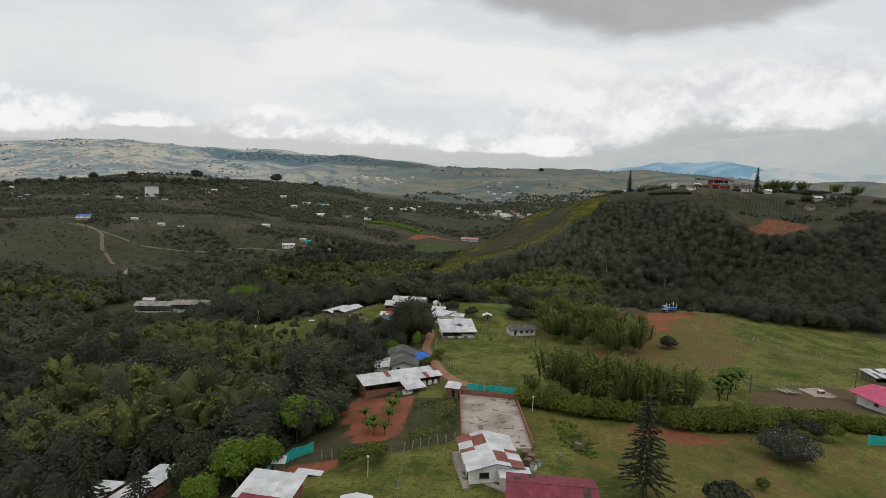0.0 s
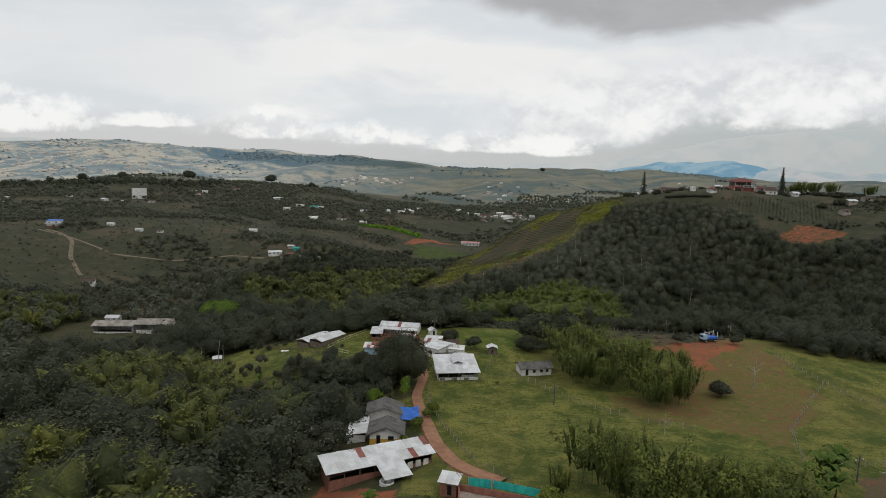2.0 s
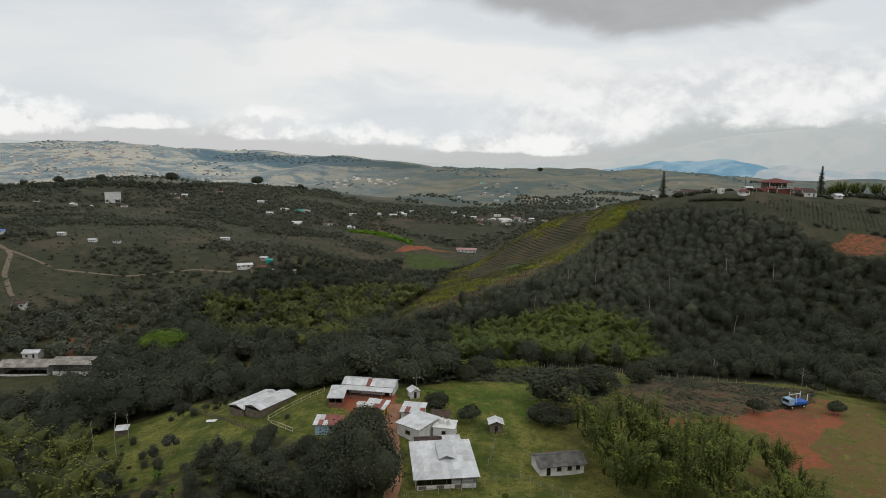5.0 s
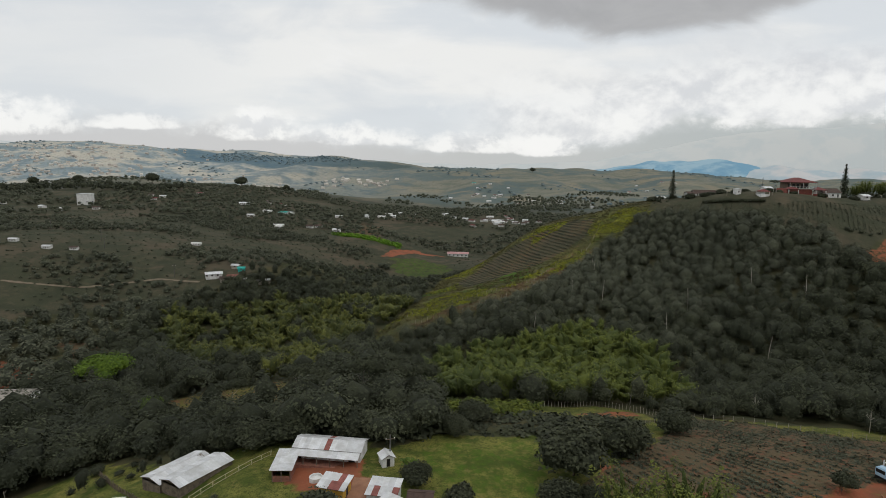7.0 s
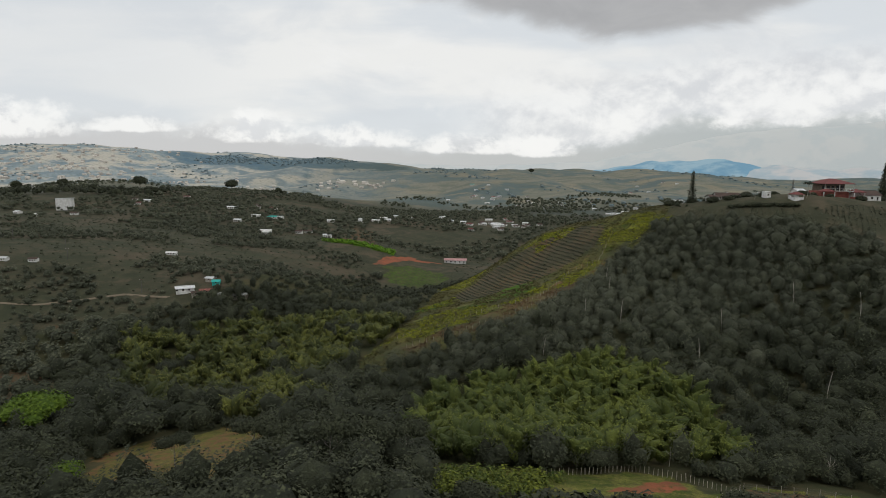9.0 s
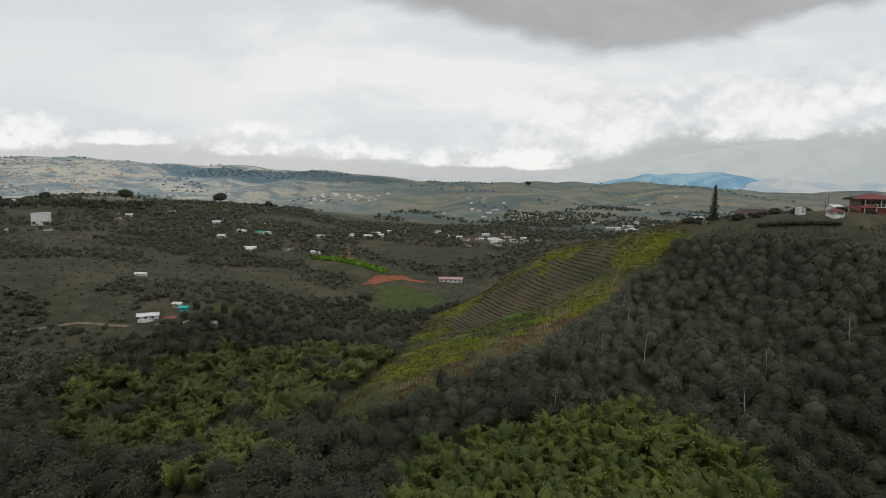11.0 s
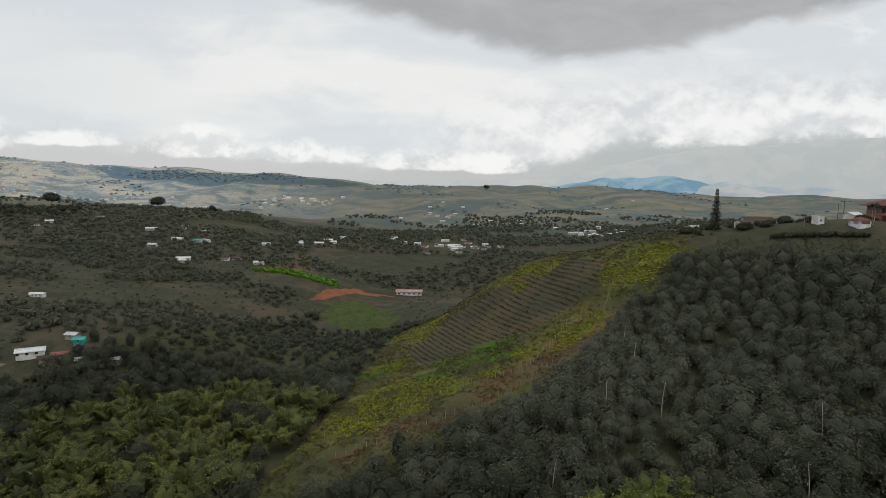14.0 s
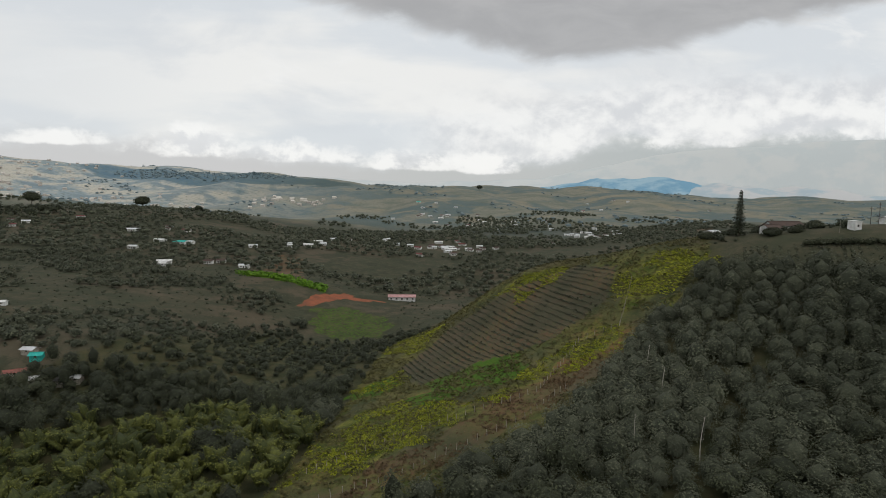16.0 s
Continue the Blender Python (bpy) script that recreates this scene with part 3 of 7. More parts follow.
def make_range(name, label, dist, heights, base, haze_tones, glow, seed, jag=1.0):
    """A far mountain chain as a rugged sheet rising out of the plain, its haze and sunlight painted into colour and
    emission.
    """
    xs = np.linspace(-4200, 4200, 260)
    ks = np.linspace(0, 1, 26)
    gx, gk = np.meshgrid(xs, ks)
    top = np.interp(xs / dist, [h[0] for h in heights], [h[1] for h in heights])
    top = top + jag * (10 * np.sin(xs / 61 + seed) + 6 * np.sin(xs / 23 + 2 * seed))
    rib = 40 * np.sin(gx / 130 + 3 * gk + seed) * gk * (1 - gk)
    z = base + (top[None, :] - base) * np.sin(gk * math.pi / 2) + rib * 0.6
    me = grid_mesh(name, xs, dist - 500 + 500 * ks, z)
    co = np.empty(len(me.vertices) * 3, np.float32)
    me.vertices.foreach_get("co", co)
    co = co.reshape(-1, 3)
    co[:, 1] -= (co[:, 0] / 4200) ** 2 * 2500
    me.vertices.foreach_set("co", co.ravel())
    me.update()
    m = bpy.data.materials.new(name)
    m.use_nodes = True
    n = Nodes(m.node_tree)
    pos = n.add("ShaderNodeNewGeometry").outputs["Position"]
    # haze is put into the colour, and the same colour glows
    col = n.mix(n.step(n.noise(pos, 0.005, 6.0, 0.6), 0.42, 0.58), *haze_tones)
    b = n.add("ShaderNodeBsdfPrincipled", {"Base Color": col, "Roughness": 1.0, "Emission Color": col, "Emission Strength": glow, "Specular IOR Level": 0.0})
    n.add("ShaderNodeOutputMaterial", (b.outputs[0],))
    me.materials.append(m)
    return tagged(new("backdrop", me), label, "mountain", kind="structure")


make_range("blue_range", "blue mountain range far behind the hills, haze in its colour", 3550, ((-1.0, 40), (0.0, 40), (0.14, 48), (0.198, 66), (0.24, 88), (0.285, 134), (0.333, 120), (0.379, 146), (0.42, 100), (0.46, 60), (0.56, 40), (1.1, 30)), -60, ((0.125, 0.230, 0.310), (0.215, 0.310, 0.365)), 0.45, 1.0, 0.6)
make_range("pale_range", "pale slopes beyond the hilltop with painted sunlight and haze", 3420, ((-1.0, 0), (0.30, 0), (0.37, 62), (0.42, 92), (0.48, 100), (0.55, 84), (0.62, 60), (0.70, 24), (0.80, 0), (1.1, 0)), -60, ((0.255, 0.305, 0.330), (0.350, 0.352, 0.350)), 0.5, 2.0)
make_range("cloudy_range", "pale mountain wall fading into the clouds by painted haze", 3900, ((-1.0, 165), (-0.7, 165), (-0.45, 150), (-0.25, 125), (0.0, 90), (0.2, 130), (0.4, 300), (0.6, 350), (0.8, 330), (1.1, 300)), -60, ((0.292, 0.312, 0.312), (0.318, 0.328, 0.322)), 0.80, 4.0, 0.3)


# ---- plants ----
rng = np.random.default_rng(7)


def leaves_on(centres, radii, count, size, droop=0.0, up=0.25, r=rng, shell=0.75):
    """Leaf clumps strewn over a crown of several rounded masses: pointed leaves facing outwards. Returns corners (n, 3, 3)."""
    k = r.integers(0, len(centres), count)
    d = r.normal(size=(count, 3))
    d /= np.linalg.norm(d, axis=1)[:, None]
    low = d[:, 2] < -0.35
    d[low, 2] *= -0.6
    d /= np.linalg.norm(d, axis=1)[:, None]
    p = centres[k] + d * radii[k] * (shell + (1.20 - shell) * r.random(count) ** 0.8)[:, None]
    nrm = d + r.normal(size=(count, 3)) * 0.5 + np.array([0, 0, up])
    nrm /= np.linalg.norm(nrm, axis=1)[:, None]
    side = np.cross(nrm, r.normal(size=(count, 3)))
    side /= np.linalg.norm(side, axis=1)[:, None] + 1e-9
    along = np.cross(side, nrm)
    s = (size * (0.6 + 0.8 * r.random(count)))[:, None]
    tip = along * s * 1.15
    tip[:, 2] -= droop * s[:, 0]
    return np.stack([p + side * s * 0.80 - tip * 0.55, p + tip, p - side * s * 0.80 - tip * 0.55], 1)


def ico(sub):
    bm = bmesh.new()
    bmesh.ops.create_icosphere(bm, subdivisions=sub, radius=1)
    v = np.array([p.co[:] for p in bm.verts])
    f = np.array([[q.index for q in t.verts] for t in bm.faces])
    bm.free()
    return v, f


ICO = {k: ico(k) for k in (1, 2, 3)}


def blob_core(centres, radii, scale=0.80):
    """Inner masses that keep a crown from being seen through: low rounded shells. Triangles as (n, 3, 3)."""
    v, f = ICO[1]
    return np.concatenate([(c + v * q * scale)[f] for c, q in zip(centres, radii)])


def lumpy_mass(r, spread, height, base, flat, sub=2, bumps=9):
    """One crown surface swollen into many ragged masses, open below. Returns triangles, the corners' places and directions."""
    v, f = ICO[sub]
    way = r.normal(size=(bumps, 3))
    way[:, 2] = np.abs(way[:, 2]) * 0.9
    way /= np.linalg.norm(way, axis=1)[:, None]
    near = v @ way.T
    swell = 0.52 + 0.54 * np.max(np.clip((near - 0.5) / 0.5, 0, 1) ** 0.7 * r.uniform(0.5, 1.0, bumps), axis=1) + r.normal(0, 0.10, len(v))
    half = height * (1 - base) / 2
    p = v * swell[:, None] * np.array([spread, spread, half * flat * 1.25])
    p[:, 2] += height * base + half * 0.8
    keep = v[f].mean(1)[:, 2] > -0.5
    return p[f[keep]], p, v


def forest_tree(seed, height, spread, count, size, base=0.25, flat=1.0, sub=1, bumps=9):
    """A whole forest crown: ragged mass, tinted dark for the shade inside, hidden under sprays of leaves."""
    r = np.random.default_rng(seed)
    tris, p, n = lumpy_mass(r, spread, height, base, flat, sub, bumps)
    k = r.integers(0, len(tris), count)
    at = np.einsum("ni,nij->nj", r.dirichlet((1, 1, 1), count), tris[k])
    mid = np.array([0, 0, height * base + height * (1 - base) * 0.35])
    out = at - mid
    out /= np.linalg.norm(out, axis=1)[:, None]
    at = at + out * spread * r.uniform(-0.10, 0.20, (count, 1))
    nrm = out + r.normal(size=(count, 3)) * 0.38 + np.array([0, 0, 0.7])
    nrm /= np.linalg.norm(nrm, axis=1)[:, None]
    side = np.cross(nrm, r.normal(size=(count, 3)))
    side /= np.linalg.norm(side, axis=1)[:, None] + 1e-9
    along = np.cross(side, nrm)
    w = (size * (0.5 + 1.0 * r.random(count)))[:, None]
    q = np.stack([at + side * w * 0.8 - along * w * 0.6, at + along * w, at - side * w * 0.8 - along * w * 0.6], 1)
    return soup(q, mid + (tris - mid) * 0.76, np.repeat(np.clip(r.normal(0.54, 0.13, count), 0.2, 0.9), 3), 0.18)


def crown_arrays(seed, height, spread, lumps, count, size, flat=0.75, base=0.35, droop=0.1, up=0.3):
    """One broadleaf crown about the trunk's foot."""
    r = np.random.default_rng(seed)
    c, q = [], []
    for i in range(lumps):
        a, d = r.uniform(0, 6.283), spread * 0.62 * math.sqrt(r.random()) if i else 0
        zz = height * (base + (1 - base) * (0.62 - 0.35 * (d / spread) ** 1.5 + 0.18 * r.random()))
        rr = spread * r.uniform(0.36, 0.58)
        c.append((math.cos(a) * d, math.sin(a) * d, zz))
        q.append((rr, rr, min(rr * flat * 1.15, height * 0.3)))
    c, q = np.array(c), np.array(q)
    return leaves_on(c, q, count, size, droop, up, r), blob_core(c, q)


def plume_arrays(seed, height, spread, culms, count, size, sub=1, core=0.9, low=0.22, thick=0.04, slim=1.0):
    """A clump of giant bamboo: culms that arch outwards, each hung with one soft bowed plume, yellower at the tip, with
    light painted on its head and shade in its foot and core. Returns leaves, plume shells, culms and the leaves' tints.
    """
    r = np.random.default_rng(seed)
    leaves, plumes, stems, tints = [], [], [], []
    v, f = ICO[sub]
    f = f[v[f].mean(1)[:, 2] > -0.8]
    for i in range(culms):
        a, lean = i * 2.4 + r.uniform(-0.5, 0.5), spread * (0.15 + 0.95 * math.sqrt((i + r.random()) / culms))
        h = height * r.uniform(0.72, 1.08) * (1.05 - 0.25 * lean / spread)
        way = np.array([math.cos(a), math.sin(a), 0.0])
        foot = np.array([r.normal() * spread * 0.22, r.normal() * spread * 0.22, 0])
        k = np.linspace(0, 1, 7)[:, None]
        line = foot + way * lean * k ** 2.0 + np.array([0, 0, 1.0]) * h * (k - 0.16 * k ** 4)
        side = np.array([-way[1], way[0], 0]) * thick
        stems += [np.array([line[j] - side, line[j] + side, line[j + 1]]) for j in range(0, 6)]
        w = spread * r.uniform(0.30, 0.44) * slim
        # the plume fattens upwards and its head nods over
        def at_height(q, z):
            bow = np.clip((z - 0.72) / 0.28, 0, 1) ** 2
            fat = 0.55 + 0.75 * np.sin(np.clip(z, 0, 1) ** 1.3 * math.pi * 0.78)
            p = foot + way * lean * z ** 2.0 + q * w * fat + way * w * 0.8 * bow
            p[:, 2:3] = h * (z * 0.90) - w * 0.35 * bow + q[:, 2:3] * 0.0
            return p
        z = low + (1.0 - low) * (v[:, 2:3] + 1) / 2
        p = at_height(np.hstack([v[:, :2], np.zeros((len(v), 1))]) * (1 + r.normal(0, 0.12, (len(v), 1))), z)
        mid = p.mean(0)
        plumes.append((mid + (p - mid) * np.array([core, core, 0.96]))[f])
        n = max(4, count // culms)
        d = r.normal(size=(n, 3))
        d /= np.linalg.norm(d, axis=1)[:, None]
        zz = low + (1.0 - low) * (d[:, 2:3] + 1) / 2
        at = at_height(np.hstack([d[:, :2] * r.uniform(0.75, 1.3, (n, 1)), np.zeros((n, 1))]), zz) + r.normal(size=(n, 3)) * w * 0.10
        nrm = d + r.normal(size=(n, 3)) * 0.36 + np.array([0, 0, 0.55])
        nrm /= np.linalg.norm(nrm, axis=1)[:, None]
        hang = np.array([0, 0, -0.7]) + d * 0.6 + r.normal(size=(n, 3)) * 0.6
        hang -= nrm * np.sum(hang * nrm, axis=1)[:, None]
        hang /= np.linalg.norm(hang, axis=1)[:, None] + 1e-9
        across = np.cross(nrm, hang)
        s = (size * (0.6 + 0.8 * r.random(n)))[:, None]
        leaves.append(np.stack([at + across * s * 0.62 - hang * s * 0.7, at + hang * s * 1.1, at - across * s * 0.62 - hang * s * 0.7], 1))
        # tips yellower; light and shade painted from pale head to dark foot
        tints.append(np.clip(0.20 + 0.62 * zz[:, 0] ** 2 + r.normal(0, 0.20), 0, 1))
    return np.concatenate(leaves), np.concatenate(plumes), np.array(stems), np.repeat(np.concatenate(tints), 3)


def soup(leaves, tris, tint_q=0.5, tint_t=0.0):
    """Joins loose leaves, of three or four corners, and triangles into corners, faces and a tint for each corner; a low
    tint_t paints inner shade.
    """
    if leaves.shape[1] == 4:
        leaves = np.concatenate([leaves[:, [0, 1, 2]], leaves[:, [0, 2, 3]]])
    a = leaves.reshape(-1, 3)
    b, back = np.unique(np.round(tris.reshape(-1, 3), 4), axis=0, return_inverse=True)
    v = np.concatenate([a, b])
    return v, np.concatenate([np.arange(len(a)), len(a) + back.ravel()]).reshape(-1, 3), np.concatenate([np.full(len(a), tint_q) if np.isscalar(tint_q) else tint_q, np.full(len(b), tint_t)])


def trunk_mesh(name, height, r0, limbs, seed, spread):
    """A tapered, slightly crooked trunk with forking limbs."""
    r = random.Random(seed)
    bm = bmesh.new()

    def tube(a, b, ra, rb, rings=4, bend=0.0):
        prev = None
        off = Vector((r.uniform(-1, 1), r.uniform(-1, 1), 0)) * bend
        for i in range(rings + 1):
            k = i / rings
            c = a.lerp(b, k) + off * math.sin(k * math.pi)
            rad = ra + (rb - ra) * k
            ring = [bm.verts.new(c + Vector((math.cos(t) * rad, math.sin(t) * rad, 0))) for t in [j * 1.2566 for j in range(5)]]
            if prev:
                for j in range(5):
                    bm.faces.new((prev[j], prev[(j + 1) % 5], ring[(j + 1) % 5], ring[j]))
            prev = ring
    top = Vector((r.uniform(-0.4, 0.4), r.uniform(-0.4, 0.4), height))
    tube(Vector((0, 0, -0.6)), top, r0, r0 * 0.35, 6, 0.35)
    for i in range(limbs):
        k = r.uniform(0.45, 0.95)
        a = i * 2.4 + r.uniform(-0.4, 0.4)
        s = top * k
        e = s + Vector((math.cos(a), math.sin(a), r.uniform(0.5, 1.1))) * spread * r.uniform(0.45, 0.8)
        tube(s, e, r0 * 0.42 * (1.2 - k * 0.5), r0 * 0.10, 3, 0.3)
        for q in range(2):
            m = s.lerp(e, r.uniform(0.45, 0.8))
            tube(m, m + Vector((r.uniform(-1, 1), r.uniform(-1, 1), r.uniform(0.4, 1.0))) * spread * 0.32, r0 * 0.16, r0 * 0.05, 2, 0.1)
    me = bpy.data.meshes.new(name)
    bm.to_mesh(me)
    bm.free()
    return me


class Kind:
    """A kind of tree, built once; every copy shares its trunk and crown."""

    def __init__(self, name, label, crown, trunk, leaf, bark, category="tree"):
        self.name, self.label, self.crown, self.trunk, self.leaf, self.bark, self.category, self.first = name, label, crown, trunk, leaf, bark, category, None

    def plant(self, x, y, size=1.0, turn=None, group="", wide=1.0, sink=0.15, label=""):
        m = pose(x, y, gz(x, y) - sink, 0, 0, rng.uniform(0, 360) if turn is None else turn) @ Matrix.Diagonal((size * wide, size * wide, size, 1))
        if self.first is None:
            ob = thing(self.name, self.label, self.category, 0, 0, 0, 0, group)
            if self.trunk:
                stem = part("culm_bundle" if self.category == "bamboo" else "trunk", self.trunk, self.bark, ob)
                if self.category == "bamboo":
                    tagged(stem, kind="stuff")
            part("crown", self.crown, self.leaf, ob)
            self.first = ob
            ob.matrix_basis = m
            return tagged(ob, label)
        self.first.scale, keep = (1, 1, 1), self.first.matrix_basis.copy()
        ob = copy_thing(self.first, m)
        self.first.matrix_basis = keep
        ob.matrix_basis = m
        return tagged(ob, label, "", group)


def broadleaf(name, label, seed, h, spread, lumps, count, size, leaf, bark=BARK, trunk_k=0.6, r0=0.22, **kw):
    # the core's lower tint paints the shade within the crown
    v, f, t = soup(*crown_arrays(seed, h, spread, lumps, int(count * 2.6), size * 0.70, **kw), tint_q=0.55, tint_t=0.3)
    return Kind(name, label, mesh_from(name + "_crown", v, f, t), trunk_mesh(name + "_trunk", h * trunk_k, r0, 5, seed, spread * 0.7), leaf, bark)


def joined_wood(name, label, spots, variants, leaf, category="forest"):
    """Many plants, past counting, as one mesh: spots are x, y, size, tint; each takes one of the variants, turned at will."""
    vs, fs, ts, at = [], [], [], 0
    for x, y, size, tint in spots:
        v, f, t = variants[int(rng.integers(len(variants)))]
        a = rng.uniform(0, 6.283)
        c, s = math.cos(a) * size, math.sin(a) * size
        w = np.empty_like(v)
        w[:, 0], w[:, 1], w[:, 2] = v[:, 0] * c - v[:, 1] * s + x, v[:, 0] * s + v[:, 1] * c + y, v[:, 2] * size * rng.uniform(0.85, 1.15) + gz(x, y) - 0.4
        vs.append(w)
        fs.append(f + at)
        ts.append(np.clip(t * (0.35 + 1.3 * tint), 0, 1))
        at += len(v)
    me = mesh_from(name, np.concatenate(vs), np.concatenate(fs), np.concatenate(ts))
    me.materials.append(leaf)
    return tagged(new(name, me), label, category, kind="stuff")


def scatter(x0, x1, y0, y1, gap, keep, size=(0.6, 1.35)):
    """Uneven places at about that gap wherever keep(x, y) holds."""
    xs, ys = np.meshgrid(np.arange(x0, x1, gap), np.arange(y0, y1, gap))
    x = xs.ravel() + rng.uniform(-0.48, 0.48, xs.size) * gap
    y = ys.ravel() + rng.uniform(-0.48, 0.48, xs.size) * gap
    ok = keep(x, y)
    x, y = x[ok], y[ok]
    # neighbours share something of their tint and size
    t = 0.5 + 0.28 * np.sin(x / 17 + 2 * np.sin(y / 23)) * np.sin(y / 19) + rng.normal(0, 0.20, len(x))
    s = rng.uniform(*size, len(x)) * (1 + 0.15 * np.sin(x / 11) * np.sin(y / 13))
    return list(zip(x, y, s, np.clip(t, 0, 1)))


OPEN = (ORCHARD, LAWN, UPPER, FURROWS, TERRACE, CLEARING, STRIP, HILLTOP, REDBANK, CROPPLOT, YARD)


def bamboo_here(x, y, poly):
    """A bamboo grove's ragged outline, with gaps where other trees stand."""
    wx, wy = x + 7 * np.sin(y / 9 + 2 * np.sin(x / 13)), y + 7 * np.sin(x / 10 + 2 * np.sin(y / 15))
    return inside(wx, wy, poly) & (np.sin(x / 8 + 1.5 * np.sin(y / 11)) * np.sin(y / 9 + x / 21) < 0.62)


def wooded(x, y):
    free = np.ones(len(x), bool)
    for poly in OPEN:
        free &= ~inside(x, y, poly)
    free &= ~bamboo_here(x, y, VALLEYBAMBOO) & ~inside(x, y, GROVE)
    free &= ~((x > -22) & (x < 130) & (y < 160)) & ~((x > -62) & (x < -40) & (y < 92)) & ~((x > -190) & (x < -122) & (y > 236) & (y < 300))
    free &= ~((y < 92) & (x > -34) & (x < 0))
    free &= ~((x > 15) & (y < 262) & (y > 195) & (x < 96))
    return free


def fov(x, y, slack=12):
    """Within the wedge that the valley opens towards the south."""
    return (np.abs(x) < 0.92 * np.maximum(y + 15, 0) + slack)


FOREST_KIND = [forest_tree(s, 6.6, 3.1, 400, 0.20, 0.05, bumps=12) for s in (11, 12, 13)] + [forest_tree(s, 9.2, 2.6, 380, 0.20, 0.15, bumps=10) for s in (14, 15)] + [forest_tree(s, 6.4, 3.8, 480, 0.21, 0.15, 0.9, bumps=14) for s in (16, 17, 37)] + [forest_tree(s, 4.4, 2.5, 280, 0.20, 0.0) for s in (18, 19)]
FAR_KIND = [forest_tree(s, 6.5, 3.0, 80, 0.5, 0.08) for s in (21, 22, 23)]
PLUMES = []
for s in (31, 32, 33, 34, 35):
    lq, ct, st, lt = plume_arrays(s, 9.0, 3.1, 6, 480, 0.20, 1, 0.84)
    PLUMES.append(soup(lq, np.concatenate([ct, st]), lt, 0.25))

ridge = scatter(-30, 240, 205, 425, 3.6, lambda x, y: wooded(x, y) & fov(x, y) & ((x > 5) | (y > 300)) & ((y > 262) | (x > 94)), (0.65, 1.3))
# trees farther up take the paler leaves that carry painted haze
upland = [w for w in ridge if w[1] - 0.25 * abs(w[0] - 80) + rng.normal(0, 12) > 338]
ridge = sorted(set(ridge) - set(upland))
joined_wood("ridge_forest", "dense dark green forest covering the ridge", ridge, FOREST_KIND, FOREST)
joined_wood("upland_forest", "upland forest below the hilltop, greyed by painted haze", upland, [forest_tree(s, 6.5, 3.1, 440, 0.20, 0.05, bumps=16) for s in (111, 112, 113, 114)], HAZED_GREEN)
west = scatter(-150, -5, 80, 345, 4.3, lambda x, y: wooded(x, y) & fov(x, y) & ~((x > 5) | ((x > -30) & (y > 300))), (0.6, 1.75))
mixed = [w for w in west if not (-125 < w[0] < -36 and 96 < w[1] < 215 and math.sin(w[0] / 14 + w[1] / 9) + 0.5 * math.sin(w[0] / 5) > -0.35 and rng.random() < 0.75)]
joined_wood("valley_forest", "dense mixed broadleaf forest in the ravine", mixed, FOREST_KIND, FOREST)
ravine = [w for w in west if w not in mixed]
pocket = scatter(-160, -22, 345, 455, 4.2, lambda x, y: (inside(x, y, VALLEYBAMBOO) | ~inside(x, y, SLOPES)) & ~bamboo_here(x, y, VALLEYBAMBOO) & ~inside(x, y, STRIP) & ((x < -30) | (y > 425)))
joined_wood("pocket_wood", "dark broadleaf trees between the bamboo", pocket, FOREST_KIND, FOREST)
west_far = scatter(-420, -150, 160, 420, 5.6, lambda x, y: wooded(x, y) & fov(x, y) & ~inside(x, y, SLOPES))
joined_wood("western_forest", "dark forest on the slopes across the ravine", west_far, FAR_KIND, HAZED_GREEN)
bamboo_spots = scatter(-160, -15, 305, 452, 4.9, lambda x, y: bamboo_here(x, y, VALLEYBAMBOO) & ~inside(x, y, STRIP)) + ravine + scatter(-262, -185, 240, 322, 6.5, lambda x, y: (np.abs(x + 225) / 38) ** 2 + ((y - 285) / 38) ** 2 < 1)
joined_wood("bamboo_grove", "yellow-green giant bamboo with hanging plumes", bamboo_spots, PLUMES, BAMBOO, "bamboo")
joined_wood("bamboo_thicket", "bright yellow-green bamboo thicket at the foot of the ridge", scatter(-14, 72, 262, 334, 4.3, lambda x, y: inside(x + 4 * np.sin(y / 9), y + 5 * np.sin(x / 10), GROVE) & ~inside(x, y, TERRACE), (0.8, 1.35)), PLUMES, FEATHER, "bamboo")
LOW_KIND = [forest_tree(s, 5.0, 3.3, 60, 0.5, 0.05) for s in (24, 25, 26, 27)]
sparse = scatter(-430, -60, 330, 760, 5.4, lambda x, y: inside(x, y, SLOPES) & fov(x, y) & (np.sin(x / 43 + 1.4 * np.sin(y / 35)) * np.sin(y / 51 + 0.5) + 0.4 * np.sin(x / 13) * np.sin(y / 17) > -0.02) & ~((x > -160) & (x < -108) & (y > 432) & (y < 466)), (0.2, 1.05))
joined_wood("scattered_trees", "scattered trees and bushes on the grazed slopes", sparse, LOW_KIND, HAZED_GREEN)
def bushy(x, y):
    free = (inside(x, y, SLOPES) | ((x > -155) & (y > 425))) & fov(x, y, 40) & ~inside(x, y, VALLEYBAMBOO) & ~((x > -160) & (x < -108) & (y > 432) & (y < 466))
    for poly in (STRIP, HILLTOP, [(-145, 688), (-60, 688), (-10, 672), (-10, 562), (-64, 562), (-80, 620), (-80, 660), (-145, 680)]):
        free &= ~inside(x, y, poly)
    return free


bushes = scatter(-430, 110, 330, 770, 6.6, bushy, (0.12, 0.42))
joined_wood("slope_bushes", "low bushes and rough growth on the valley slopes", bushes, [forest_tree(s, 4.0, 3.6, 30, 0.6, 0.02) for s in (28, 29, 30)], HAZED_GREEN, "bushes")
